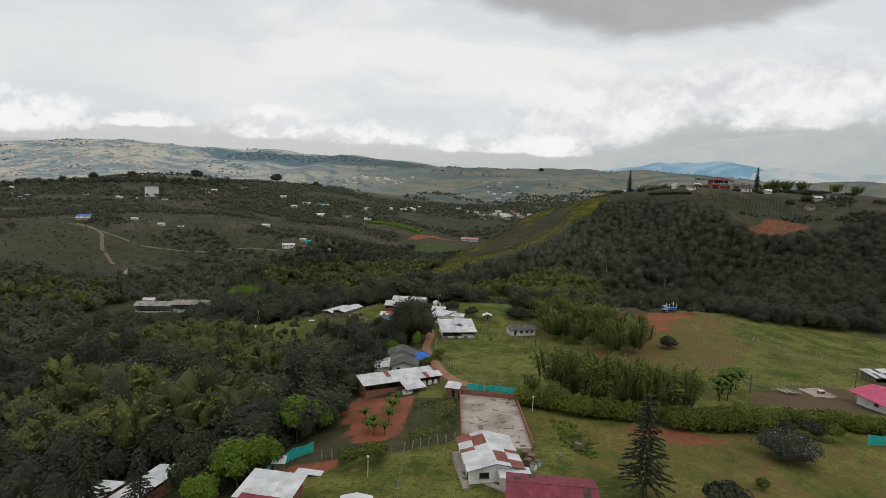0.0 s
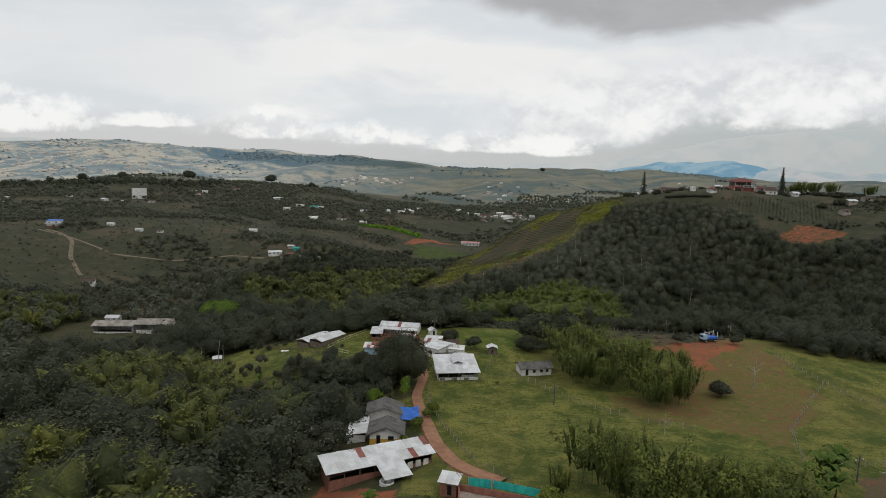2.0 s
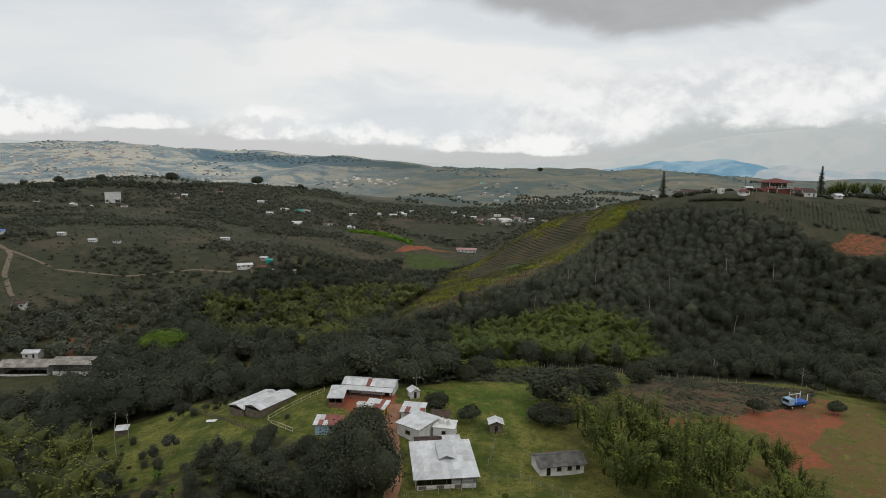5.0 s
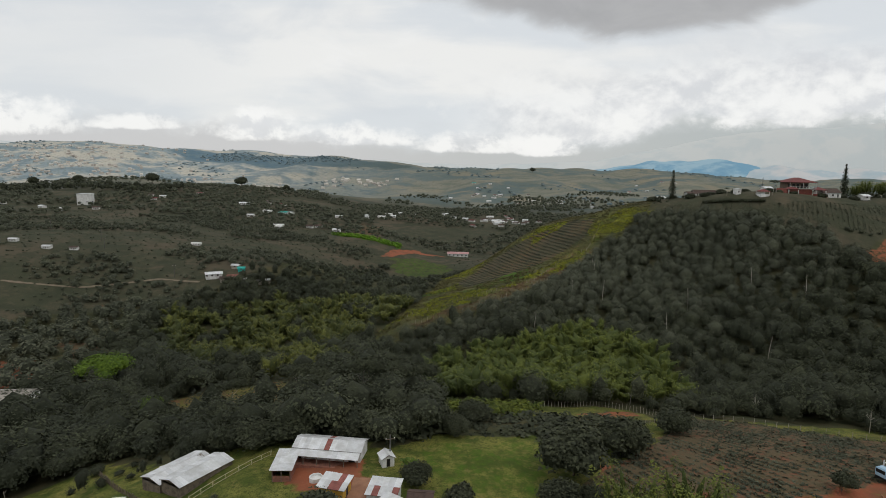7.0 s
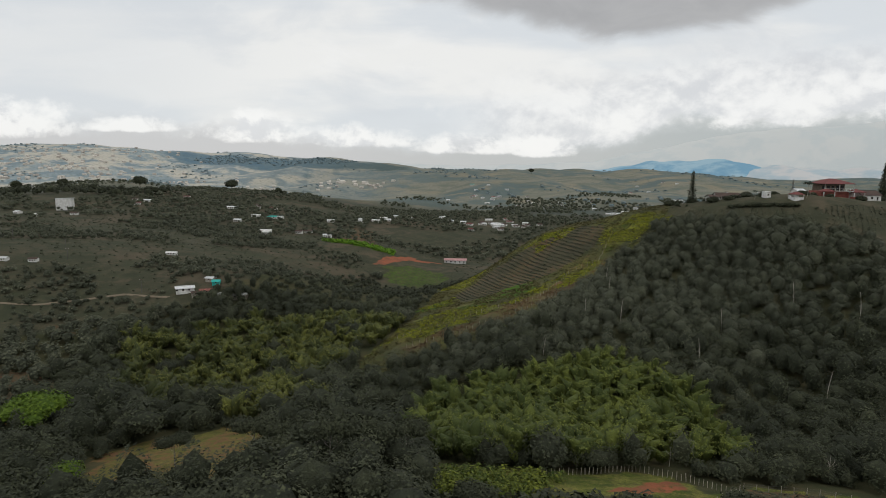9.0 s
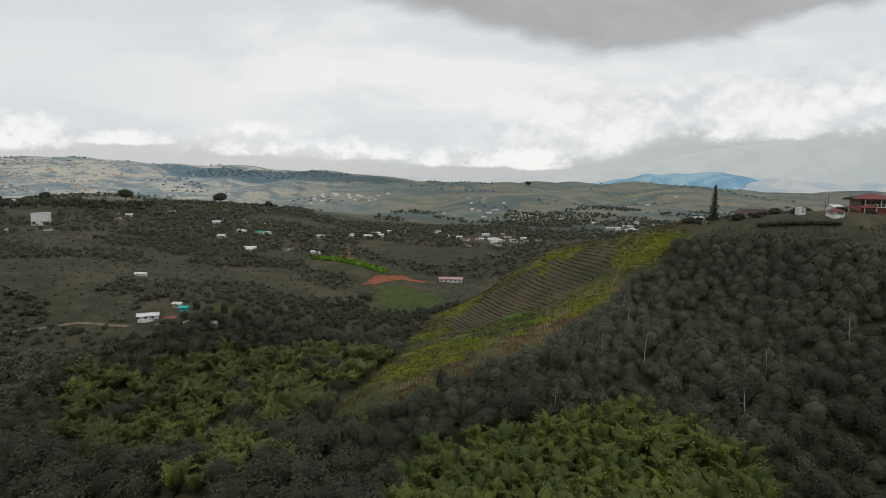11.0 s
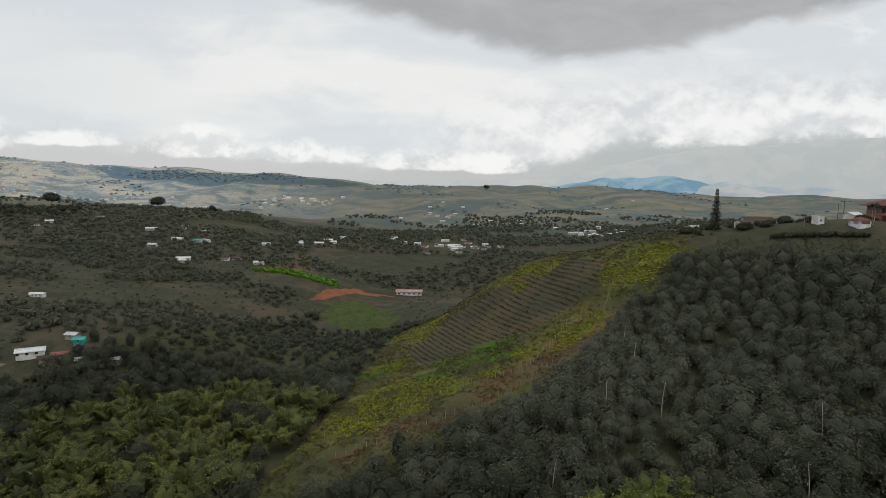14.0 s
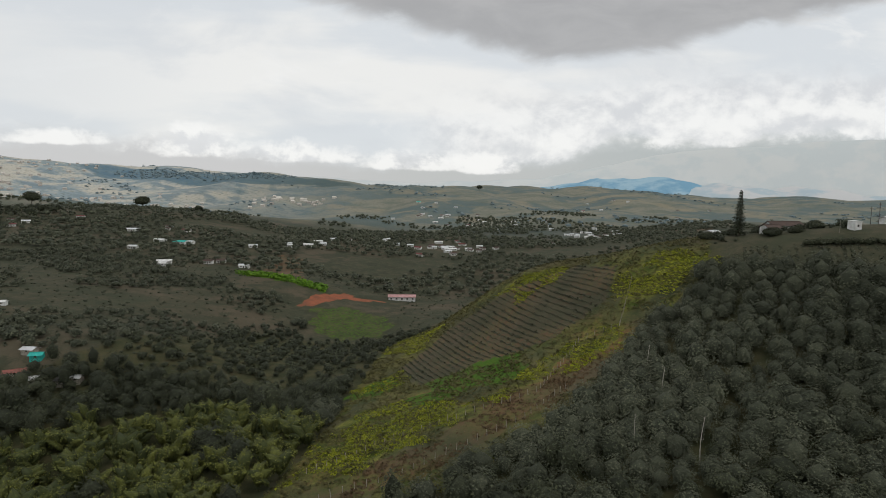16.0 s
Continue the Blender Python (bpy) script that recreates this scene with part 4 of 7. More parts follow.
gully = scatter(-155, 60, 425, 620, 5.6, lambda x, y: ~inside(x, y, SLOPES) & ~inside(x, y, STRIP) & ~inside(x, y, VALLEYBAMBOO) & (x < -5 + (y - 500) * 0.4) & ~((x < -108) & (y > 432) & (y < 466)) & ~((x > -64) & (y > 565)), (0.4, 1.0))
joined_wood("gully_wood", "bushy dark wood along the stream gully", gully, LOW_KIND, FOREST)


def mid_wood(x, y):
    n = np.sin(x / 61 + 1.7 * np.sin(y / 83)) * np.sin(y / 57 + np.sin(x / 97)) + 0.4 * np.sin(x / 23) * np.sin(y / 29)
    return fov(x, y, 60) & (n > -0.36)


middle = scatter(-1250, 900, 560, 1250, 10, lambda x, y: mid_wood(x, y) & ~inside(x, y, SLOPES) & ~((x > -150) & (x < 10) & (y < 705)) & (np.hypot(x - 46, (y - 960) * 0.6) > 46), (0.35, 1.1))
joined_wood("plateau_woods", "dark woods and hedgerows across the plateau", middle, [forest_tree(s, 7, 5.0, 24, 0.9, 0.05) for s in (41, 42, 46, 47)], HAZED_GREEN)
crest_wood = scatter(-960, -400, 900, 1120, 15, lambda x, y: inside(x, y, [(-960, 930), (-430, 925), (-410, 985), (-560, 1040), (-720, 1110), (-960, 1060)]) & (np.sin(x / 27) + np.sin(y / 31 + x / 60) > -0.55), (0.7, 1.9))
joined_wood("crest_wood", "dark trees along the crest of the plateau", crest_wood, [forest_tree(s, 8, 4.6, 40, 0.8, 0.1) for s in (101, 102, 103)], FOREST)
lowland = scatter(-160, 560, 960, 1520, 13, lambda x, y: fov(x, y, 60) & (np.sin(x / 47 + 1.5 * np.sin(y / 71)) * np.sin(y / 63 + x / 140) + 0.5 * np.sin(x / 19) * np.sin(y / 23) > -0.05) & (np.hypot(x - 46, (y - 965) * 0.6) > 48) & (np.hypot(x - 276, (y - 1135) * 0.6) > 50) & (np.hypot(x - 40, (y - 1490) * 0.5) > 60), (0.5, 1.25))
joined_wood("lowland_woods", "dark tree clumps between the hamlets of the lowland", lowland, [forest_tree(s, 7, 4.6, 24, 0.9, 0.05) for s in (104, 105, 106)], HAZED_GREEN)
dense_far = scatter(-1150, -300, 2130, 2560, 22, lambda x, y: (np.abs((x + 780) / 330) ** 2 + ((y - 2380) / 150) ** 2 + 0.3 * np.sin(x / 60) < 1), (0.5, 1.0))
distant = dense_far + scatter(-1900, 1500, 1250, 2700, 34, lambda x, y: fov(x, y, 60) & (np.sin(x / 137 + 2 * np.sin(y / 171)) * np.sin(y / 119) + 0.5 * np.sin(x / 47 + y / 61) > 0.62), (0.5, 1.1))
joined_wood("distant_woods", "tree clumps on the far grassy range, blued by painted haze", distant, [forest_tree(s, 7, 8, 8, 2.0, 0.05) for s in (43, 44, 48)], HAZED_WOOD)


# ---- building kit ----
def box(bm, x0, y0, z0, x1, y1, z1):
    v = [bm.verts.new((x, y, z)) for z in (z0, z1) for x, y in ((x0, y0), (x1, y0), (x1, y1), (x0, y1))]
    for f in ((3, 2, 1, 0), (4, 5, 6, 7), (0, 1, 5, 4), (1, 2, 6, 5), (2, 3, 7, 6), (3, 0, 4, 7)):
        bm.faces.new([v[i] for i in f])
    return bm


def box_part(name, mat, parent, x0, y0, z0, x1, y1, z1, label="", bevel=0.0):
    bm = box(bmesh.new(), x0, y0, z0, x1, y1, z1)
    if bevel:
        bmesh.ops.bevel(bm, geom=bm.edges[:], offset=bevel, segments=1, affect="EDGES")
    return part(name, bm, mat, parent, label)


def slab(bm, a, b, c, d, thick):
    """A flat plate on four corners, with thickness downwards."""
    p = [Vector(q) for q in (a, b, c, d)]
    n = (p[1] - p[0]).cross(p[3] - p[0]).normalized() * thick
    v = [bm.verts.new(q - n) for q in p] + [bm.verts.new(q) for q in p]
    for f in ((3, 2, 1, 0), (4, 5, 6, 7), (0, 1, 5, 4), (1, 2, 6, 5), (2, 3, 7, 6), (3, 0, 4, 7)):
        bm.faces.new([v[i] for i in f])


def sheet_mesh(name):
    """One corrugated roofing sheet, a unit wide and long."""
    bm = bmesh.new()
    rows = []
    for y in (0.0, 1.02):
        rows.append([bm.verts.new((i / 10 * 1.02 - 0.01, y, (0.02 if i % 2 else 0.05))) for i in range(11)])
    for i in range(10):
        bm.faces.new((rows[0][i], rows[0][i + 1], rows[1][i + 1], rows[1][i]))
    ends = [bm.verts.new((x, y, 0.0)) for x, y in ((-0.01, 0), (1.01, 0), (1.01, 1.02), (-0.01, 1.02))]
    bm.faces.new(ends[::-1])
    bm.faces.new((ends[0], ends[1], *rows[0][::-1]))
    me = bpy.data.meshes.new(name)
    bm.to_mesh(me)
    bm.free()
    return me


SHEETS = {}


def roof_plane(roof, a, b, d, mats, wide=1.0, long=2.4, chance=0.0, r=random.Random(3), wave=0.02):
    """Covers the slope with eave a-b and side a-d in single sheets, children of the roof."""
    a, b, d = Vector(a), Vector(b), Vector(d)
    e1, e2 = b - a, d - a
    n = e1.cross(e2).normalized()
    cols, rows = max(1, round(e1.length / wide)), max(1, round(e2.length / long))
    for i in range(cols):
        for j in range(rows):
            mat = mats[1] if len(mats) > 1 and r.random() < chance else mats[0]
            if mat.name not in SHEETS:
                SHEETS[mat.name] = sheet_mesh("sheet")
                SHEETS[mat.name].materials.append(mat)
            s = new("roof_sheet", SHEETS[mat.name])
            s.parent = roof
            o = a + e1 * (i / cols) + e2 * (j / rows) + n * (0.012 + 0.006 * ((i + j) % 2))
            m = Matrix((e1 / cols, e2 / rows, n)).transposed().to_4x4()
            m.translation = o
            s.matrix_basis = m @ pose(0, 0, 0, r.uniform(-0.6, 0.6), r.uniform(-0.6, 0.6), 0)


def base_height(x, y, turn, w, d):
    c, s = math.cos(radians(turn)), math.sin(radians(turn))
    return max(gz(x + u * c - v * s, y + u * s + v * c) for u in (-w / 2, w / 2) for v in (-d / 2, d / 2)) * 0.5 + gz(x, y) * 0.5


def wall_shell(bm, w, d, h, thick=0.18, low=1.2):
    for x0, y0, x1, y1 in ((-w / 2, -d / 2, w / 2, -d / 2 + thick), (-w / 2, d / 2 - thick, w / 2, d / 2), (-w / 2, -d / 2 + thick, -w / 2 + thick, d / 2 - thick), (w / 2 - thick, -d / 2 + thick, w / 2, d / 2 - thick)):
        box(bm, x0, y0, -low, x1, y1, h)


def opening(parent, name, side, along, z, w, h, w_house, d_house, frame_mat, pane=DARK):
    """A window or door set in a wall: frame proud of the wall, dark pane, and sill or handle."""
    at = {"front": (along, -d_house / 2, 0), "back": (along, d_house / 2, 180), "left": (-w_house / 2, along, -90), "right": (w_house / 2, along, 90)}[side]
    bm = bmesh.new()
    t = 0.07
    for q in ((-w / 2, z, w / 2, z + t), (-w / 2, z + h - t, w / 2, z + h), (-w / 2, z + t, -w / 2 + t, z + h - t), (w / 2 - t, z + t, w / 2, z + h - t)):
        box(bm, q[0], -0.05, q[1], q[2], 0.02, q[3])
    fr = part(name, bm, frame_mat, parent)
    fr.matrix_basis = pose(at[0], at[1], 0, 0, 0, at[2])
    box_part("pane" if name == "window" else "door_leaf", pane, fr, -w / 2 + t, -0.02, z + t, w / 2 - t, 0.015, z + h - t)
    if name == "window":
        box_part("window_sill", frame_mat, fr, -w / 2 - 0.08, -0.12, z - 0.06, w / 2 + 0.08, 0.01, z - 0.003)
    return fr


def building(name, label, x, y, turn, w, d, h, roof="gable_y", rise=0.9, over=0.35, roof_mats=(ZINC,), chance=0.0, wall=WHITE, doors=(), windows=(), category="house", open_front=False, plain=False, sheet=(1.0, 2.4), frame_mat=TIMBER, z=None, gable=None, group="", dado=None):
    """A small house or shed: walls, roof with single sheets, openings. roof: gable_x or gable_y (ridge along that side), shed (falls to the front), shed_left."""
    h *= 0.84
    doors = tuple((q[0], q[1], q[2] * 0.84, q[3] * 0.84) for q in doors)
    windows = tuple((q[0], q[1], q[2] * 0.84, q[3] * 0.84, q[4] * 0.84) for q in windows)
    ob = thing(name, label, category, x, y, base_height(x, y, turn, w, d) if z is None else z, turn, group)
    bm = bmesh.new()
    if open_front:
        for q in ((-w / 2, d / 2 - 0.18, w / 2, d / 2), (-w / 2, -d / 2, -w / 2 + 0.18, d / 2 - 0.18), (w / 2 - 0.18, -d / 2, w / 2, d / 2 - 0.18)):
            box(bm, q[0], q[1], -1.2, q[2], q[3], h)
        box(bm, -w / 2 + 0.18, -d / 2, -1.2, w / 2 - 0.18, -d / 2 + 0.14, 0.75)
    else:
        wall_shell(bm, w, d, h)
    part("wall", bm, wall, ob)
    if dado:
        bm = bmesh.new()
        wall_shell(bm, w + 0.03, d + 0.03, 0.95, 0.1)
        part("dado", bm, dado, ob)
    if open_front:
        posts = max(2, round(w / 2.6))
        for i in range(posts + 1):
            px = -w / 2 + 0.09 + i * (w - 0.18) / posts
            box_part("post", TIMBER, ob, px - 0.07, -d / 2 - 0.02, -0.6, px + 0.07, -d / 2 + 0.12, h)
    X, Y = w / 2 + over, d / 2 + over
    bm = bmesh.new()
    slopes = []
    if roof == "gable_y":
        e = h - rise * over / (w / 2)
        slopes = [((-X, Y, e), (-X, -Y, e), (0, Y, h + rise)), ((X, -Y, e), (X, Y, e), (0, -Y, h + rise))]
        ends = [((-w / 2, s * d / 2, h), (w / 2, s * d / 2, h), (0, s * d / 2, h + rise - 0.06)) for s in (-1, 1)]
    elif roof == "gable_x":
        e = h - rise * over / (d / 2)
        slopes = [((-X, -Y, e), (X, -Y, e), (-X, 0, h + rise)), ((X, Y, e), (-X, Y, e), (X, 0, h + rise))]
        ends = [((s * w / 2, -d / 2, h), (s * w / 2, d / 2, h), (s * w / 2, 0, h + rise - 0.06)) for s in (-1, 1)]
    elif roof == "shed":
        slopes, ends = [((-X, -Y, h), (X, -Y, h), (-X, Y, h + rise))], []
    else:
        slopes, ends = [((-X, Y, h), (-X, -Y, h), (X, Y, h + rise))], []
    for a, b, c in slopes:
        a, b, c = Vector(a), Vector(b), Vector(c)
        slab(bm, a, b, b + c - a, c, 0.06)
    roof_ob = part("roof", bm, roof_mats[0] if plain else TIMBER, ob)
    if ends:
        for tri in ends:
            bm = bmesh.new()
            out = Vector((0, 1, 0)) if roof == "gable_y" else Vector((1, 0, 0))
            mid = Vector(tri[2])
            s = 1 if mid.dot(out) > 0 else -1
            front = [bm.verts.new(Vector(p)) for p in tri]
            back = [bm.verts.new(Vector(p) - out * s * 0.15) for p in tri]
            bm.faces.new(front)
            bm.faces.new(back[::-1])
            for i in range(3):
                bm.faces.new((front[i], front[(i + 1) % 3], back[(i + 1) % 3], back[i]))
            bmesh.ops.recalc_face_normals(bm, faces=bm.faces[:])
            part("gable", bm, gable or wall, ob)
        ridge_bm = bmesh.new()
        if roof == "gable_y":
            box(ridge_bm, -0.16, -Y, h + rise - 0.01, 0.16, Y, h + rise + 0.07)
        else:
            box(ridge_bm, -X, -0.16, h + rise - 0.01, X, 0.16, h + rise + 0.07)
        part("ridge_cap", ridge_bm, roof_mats[0], roof_ob)
    if not plain:
        for a, b, c in slopes:
            roof_plane(roof_ob, a, b, c, roof_mats, sheet[0], sheet[1], chance, random.Random(int(x * 7 + y)))
    for side, along, ww, hh in doors:
        opening(ob, "door", side, along, 0.02, ww, hh, w + (0.03 if dado else 0), d + (0.03 if dado else 0), frame_mat)
    for side, along, zz, ww, hh in windows:
        opening(ob, "window", side, along, zz, ww, hh, w, d, frame_mat)
    return ob


POST_MESH = {}


def post_mesh(mat, h, r):
    key = (mat.name, h, r)
    if key not in POST_MESH:
        bm = bmesh.new()
        bmesh.ops.create_cone(bm, cap_ends=True, segments=6, radius1=r * 1.1, radius2=r * 0.85, depth=h + 0.5)
        bmesh.ops.translate(bm, vec=(0, 0, h / 2 - 0.25), verts=bm.verts)
        me = bpy.data.meshes.new("post")
        bm.to_mesh(me)
        bm.free()
        me.materials.append(mat)
        POST_MESH[key] = me
    return POST_MESH[key]


def fence(label, line, gap=2.2, h=1.3, r=0.07, mat=POSTWOOD, wires=3, rails=0, seed=1):
    """Posts along a line over the ground, with wires or rails between them."""
    rr = random.Random(seed)
    pts = []
    for (ax, ay), (bx, by) in zip(line, line[1:]):
        n = max(1, round(math.hypot(bx - ax, by - ay) / gap))
        pts += [(ax + (bx - ax) * i / n, ay + (by - ay) * i / n) for i in range(n)]
    pts.append(line[-1])
    x0, y0 = pts[0]
    ob = thing("fence", label, "fence", x0, y0, gz(x0, y0))
    o = Vector((x0, y0, gz(x0, y0)))
    for x, y in pts:
        p = new("post", post_mesh(mat, h, r))
        p.parent = ob
        p.matrix_basis = pose(x - o.x, y - o.y, gz(x, y) - o.z, rr.uniform(-5, 5), rr.uniform(-5, 5), rr.uniform(0, 360)) @ Matrix.Diagonal((1, 1, rr.uniform(0.85, 1.12), 1))
    for k in range(wires + rails):
        bm = bmesh.new()
        wz, t = h * (0.25 + 0.65 * k / max(1, wires + rails - 1)), (0.05 if rails else 0.012)
        prev = None
        for x, y in pts:
            c = Vector((x, y, gz(x, y) + wz)) - o
            ring = [bm.verts.new(c + Vector(q)) for q in ((0, 0, t), (t, t, -t), (-t, -t, -t))]
            if prev:
                for i in range(3):
                    bm.faces.new((prev[i], prev[(i + 1) % 3], ring[(i + 1) % 3], ring[i]))
            prev = ring
        part("rail" if rails else "wire", bm, mat if rails else ASBESTOS, ob)
    return ob


def strip(name, label, line, widths, mat, lift=0.10, kind="structure", category="road"):
    """A band laid over the ground along a line, edges turned down into the earth."""
    pts, ws = [], []
    for i, ((ax, ay), (bx, by)) in enumerate(zip(line, line[1:])):
        n = max(2, round(math.hypot(bx - ax, by - ay) / 1.5))
        for j in range(n):
            pts.append(Vector((ax + (bx - ax) * j / n, ay + (by - ay) * j / n)))
            ws.append(widths[i] + (widths[i + 1] - widths[i]) * j / n)
    pts.append(Vector(line[-1]))
    ws.append(widths[-1])
    for _ in range(4):
        pts = [pts[0]] + [(pts[i - 1] + pts[i] * 2 + pts[i + 1]) / 4 for i in range(1, len(pts) - 1)] + [pts[-1]]
    bm, prev, rr = bmesh.new(), None, random.Random(5)
    for i, p in enumerate(pts):
        t = (pts[min(i + 1, len(pts) - 1)] - pts[max(i - 1, 0)]).normalized()
        side = Vector((-t.y, t.x))
        row = []
        for k in (-1.15, -1.0, -0.5, 0.0, 0.5, 1.0, 1.15):
            q = p + side * (ws[i] / 2 * k * (1 + rr.uniform(-0.08, 0.08)))
            row.append(bm.verts.new((q.x, q.y, gz(q.x, q.y) + (-0.25 if abs(k) > 1.1 else lift + 0.25 + (0.05 if abs(k) != 0.5 else 0.0)))))
        if prev:
            for a in range(6):
                bm.faces.new((prev[a], row[a], row[a + 1], prev[a + 1]))
        prev = row
    bmesh.ops.recalc_face_normals(bm, faces=bm.faces[:])
    ob = part(name, bm, mat)
    return tagged(ob, label, category, kind=kind)


# ---- farm: the walled yard and its houses ----
def yard_house():
    ob = building("farmhouse", "white plastered farmhouse with patched rusty tin roof", 4.0, 79.7, 11, 7.2, 9.2, 2.5, "gable_y", 0.85, 0.45, (ZINC, RUST), 0.26, windows=(("front", -1.6, 0.9, 1.6, 1.0), ("left", -1.0, 0.9, 1.0, 1.0), ("left", 2.2, 0.9, 1.0, 1.0)), doors=(("left", -3.2, 0.9, 2.0),))
    box_part("annex", WHITE, ob, 0.4, -6.4, -1.2, 4.2, -4.62, 1.85)
    bm = bmesh.new()
    slab(bm, (0.1, -6.7, 1.88), (4.5, -6.7, 1.88), (4.5, -4.5, 2.08), (0.1, -4.5, 2.08), 0.06)
    part("annex_roof", bm, ZINC, ob)
    box_part("plinth", CONCRETE, ob, -4.6, -5.6, -1.2, -3.7, 4.6, 0.08, "concrete walkway along the wall")


yard_house()
building("shed_house", "low house with corrugated wine-red roof", 11.3, 68.2, -3, 10.2, 6.8, 2.5, "gable_x", 0.9, 0.4, (WINE, BROWNTILE), 0.12, windows=(("front", -2.5, 0.9, 1.2, 1.0), ("front", 2.5, 0.9, 1.2, 1.0)), doors=(("front", 0, 0.9, 2.0),), sheet=(0.9, 1.9))


def yard():
    ob = thing("walled_yard", "stained concrete drying yard with low walls", "yard", 4.4, 98.5, gz(4.4, 98.5))
    o = Vector((4.4, 98.5, gz(4.4, 98.5)))
    bm = bmesh.new()
    a, b, c, d = Vector((-1.2, 114.2)), Vector((9.6, 109.2)), Vector((10.8, 85.2)), Vector((0.0, 85.6))
    rows = []
    for j in range(13):
        row = []
        for i in range(7):
            p = a.lerp(d, j / 12).lerp(b.lerp(c, j / 12), i / 6)
            row.append(bm.verts.new((p.x - o.x, p.y - o.y, gz(p.x, p.y) + 0.42 - o.z)))
        rows.append(row)
    for j in range(12):
        for i in range(6):
            bm.faces.new((rows[j][i], rows[j + 1][i], rows[j + 1][i + 1], rows[j][i + 1]))
    ext = bmesh.ops.extrude_face_region(bm, geom=bm.faces[:])
    bmesh.ops.translate(bm, vec=(0, 0, -1.2), verts=[v for v in ext["geom"] if isinstance(v, bmesh.types.BMVert)])
    bmesh.ops.recalc_face_normals(bm, faces=bm.faces[:])
    part("yard_floor", bm, CONCRETE, ob)
    for p, q, h, mat, name in ((a, d, 0.9, BRICK, "low_wall"), (b, c, 0.9, BRICK, "low_wall"), (a, b, 1.0, BRICK, "low_wall")):
        bm, prev = bmesh.new(), None
        side = Vector((-(q - p).y, (q - p).x)).normalized() * 0.1
        for i in range(13):
            w = p.lerp(q, i / 12)
            z = gz(w.x, w.y) - o.z
            ring = [bm.verts.new((w.x - o.x + s * side.x, w.y - o.y + s * side.y, z + k)) for s, k in ((-1, -0.6), (1, -0.6), (1, 0.4 + h), (-1, 0.4 + h))]
            if prev:
                for k in range(4):
                    bm.faces.new((prev[k], prev[(k + 1) % 4], ring[(k + 1) % 4], ring[k]))
            else:
                bm.faces.new(ring)
            prev = ring
        bm.faces.new(prev[::-1])
        bmesh.ops.recalc_face_normals(bm, faces=bm.faces[:])
        part(name, bm, mat, ob)
    # teal shade cloth hung on posts along the back
    net = thing("shade_cloth", "teal shade cloth stretched on posts along the yard", "cloth", 0.2, 114.0, gz(0.2, 114.0))
    n0 = Vector((0.2, 114.0, gz(0.2, 114.0)))
    line = [Vector((0.2, 114.0)), Vector((3.6, 112.9)), Vector((3.75, 112.8)), Vector((10.1, 109.6))]
    for p, q, lo in ((line[0], line[1], 0.3), (line[2], line[3], 1.0)):
        bm, prev = bmesh.new(), None
        for i in range(15):
            w = p.lerp(q, i / 14)
            z = gz(w.x, w.y) + 0.4 - n0.z
            sag = 0.12 * math.sin(i * 1.9) * math.sin(i / 14 * math.pi)
            ring = [bm.verts.new((w.x - n0.x + 0.05 * math.sin(i * 1.3 + k), w.y - n0.y - 0.2 + 0.07 * math.sin(i * 2.1 + k), z + k)) for k in (lo, 1.2 + sag, 2.2 + sag * 0.5)]
            if prev:
                for k in range(2):
                    bm.faces.new((prev[k], ring[k], ring[k + 1], prev[k + 1]))
            prev = ring
        ext = bmesh.ops.extrude_face_region(bm, geom=bm.faces[:])
        bmesh.ops.translate(bm, vec=(0, -0.03, 0), verts=[v for v in ext["geom"] if isinstance(v, bmesh.types.BMVert)])
        bmesh.ops.recalc_face_normals(bm, faces=bm.faces[:])
        part("cloth", bm, TEAL, net)
    for k in (0, 0.33, 0.66, 1.0):
        w = line[0].lerp(line[3], k)
        ps = new("post", post_mesh(POSTWOOD, 2.8, 0.08))
        ps.parent = net
        ps.matrix_basis = pose(w.x - n0.x, w.y - n0.y + 0.1, gz(w.x, w.y) + 0.1 - n0.z)


yard()
building("tool_shed", "small brick shed with white tin roof", -2.5, 114.6, -12, 2.5, 2.2, 2.3, "shed", 0.35, 0.3, (ZINC, RUST), 0.15, BRICK, category="shed", doors=(("front", 0.2, 0.9, 1.9),))


def row_barn():
    ob = building("cattle_barn", "long open barn with tin roof and posts", -14.8, 124.0, 29, 17.5, 4.6, 2.5, "shed", 0.55, 0.5, (ZINC, RUST), 0.05, BRICK, category="barn", open_front=True)
    bm = bmesh.new()
    slab(bm, (-1.2, -7.0, 1.7), (3.4, -7.0, 1.7), (3.4, -2.5, 2.16), (-1.2, -2.5, 2.16), 0.06)
    porch = part("porch_roof", bm, TIMBER, ob)
    roof_plane(porch, (-1.2, -7.0, 1.7), (3.4, -7.0, 1.7), (-1.2, -2.5, 2.16), (ZINC,), 1.0, 2.4)
    for px in (-1.0, 3.2):
        box_part("post", TIMBER, ob, px - 0.08, -6.8, -1.2, px + 0.08, -6.64, 1.7)
    box_part("brick_partition", BRICK, ob, 0.2, -5.2, -1.2, 3.1, -5.0, 1.1)
    for i, px in enumerate((4.8, 6.2, 7.6)):
        box_part("stall_door", WHITE, ob, px - 0.45, -2.42, 0.0, px + 0.45, -2.36, 1.3)


row_barn()
building("cottage", "yellow and white cottage with grey gable roof", -15.6, 138.2, 6, 6.0, 4.6, 2.5, "gable_y", 1.2, 0.5, (ASBESTOS,), 0, WHITE, dado=YELLOW, windows=(("front", 0.9, 0.9, 1.3, 0.9),), doors=(("front", -1.4, 0.9, 2.0),), sheet=(0.9, 1.8))
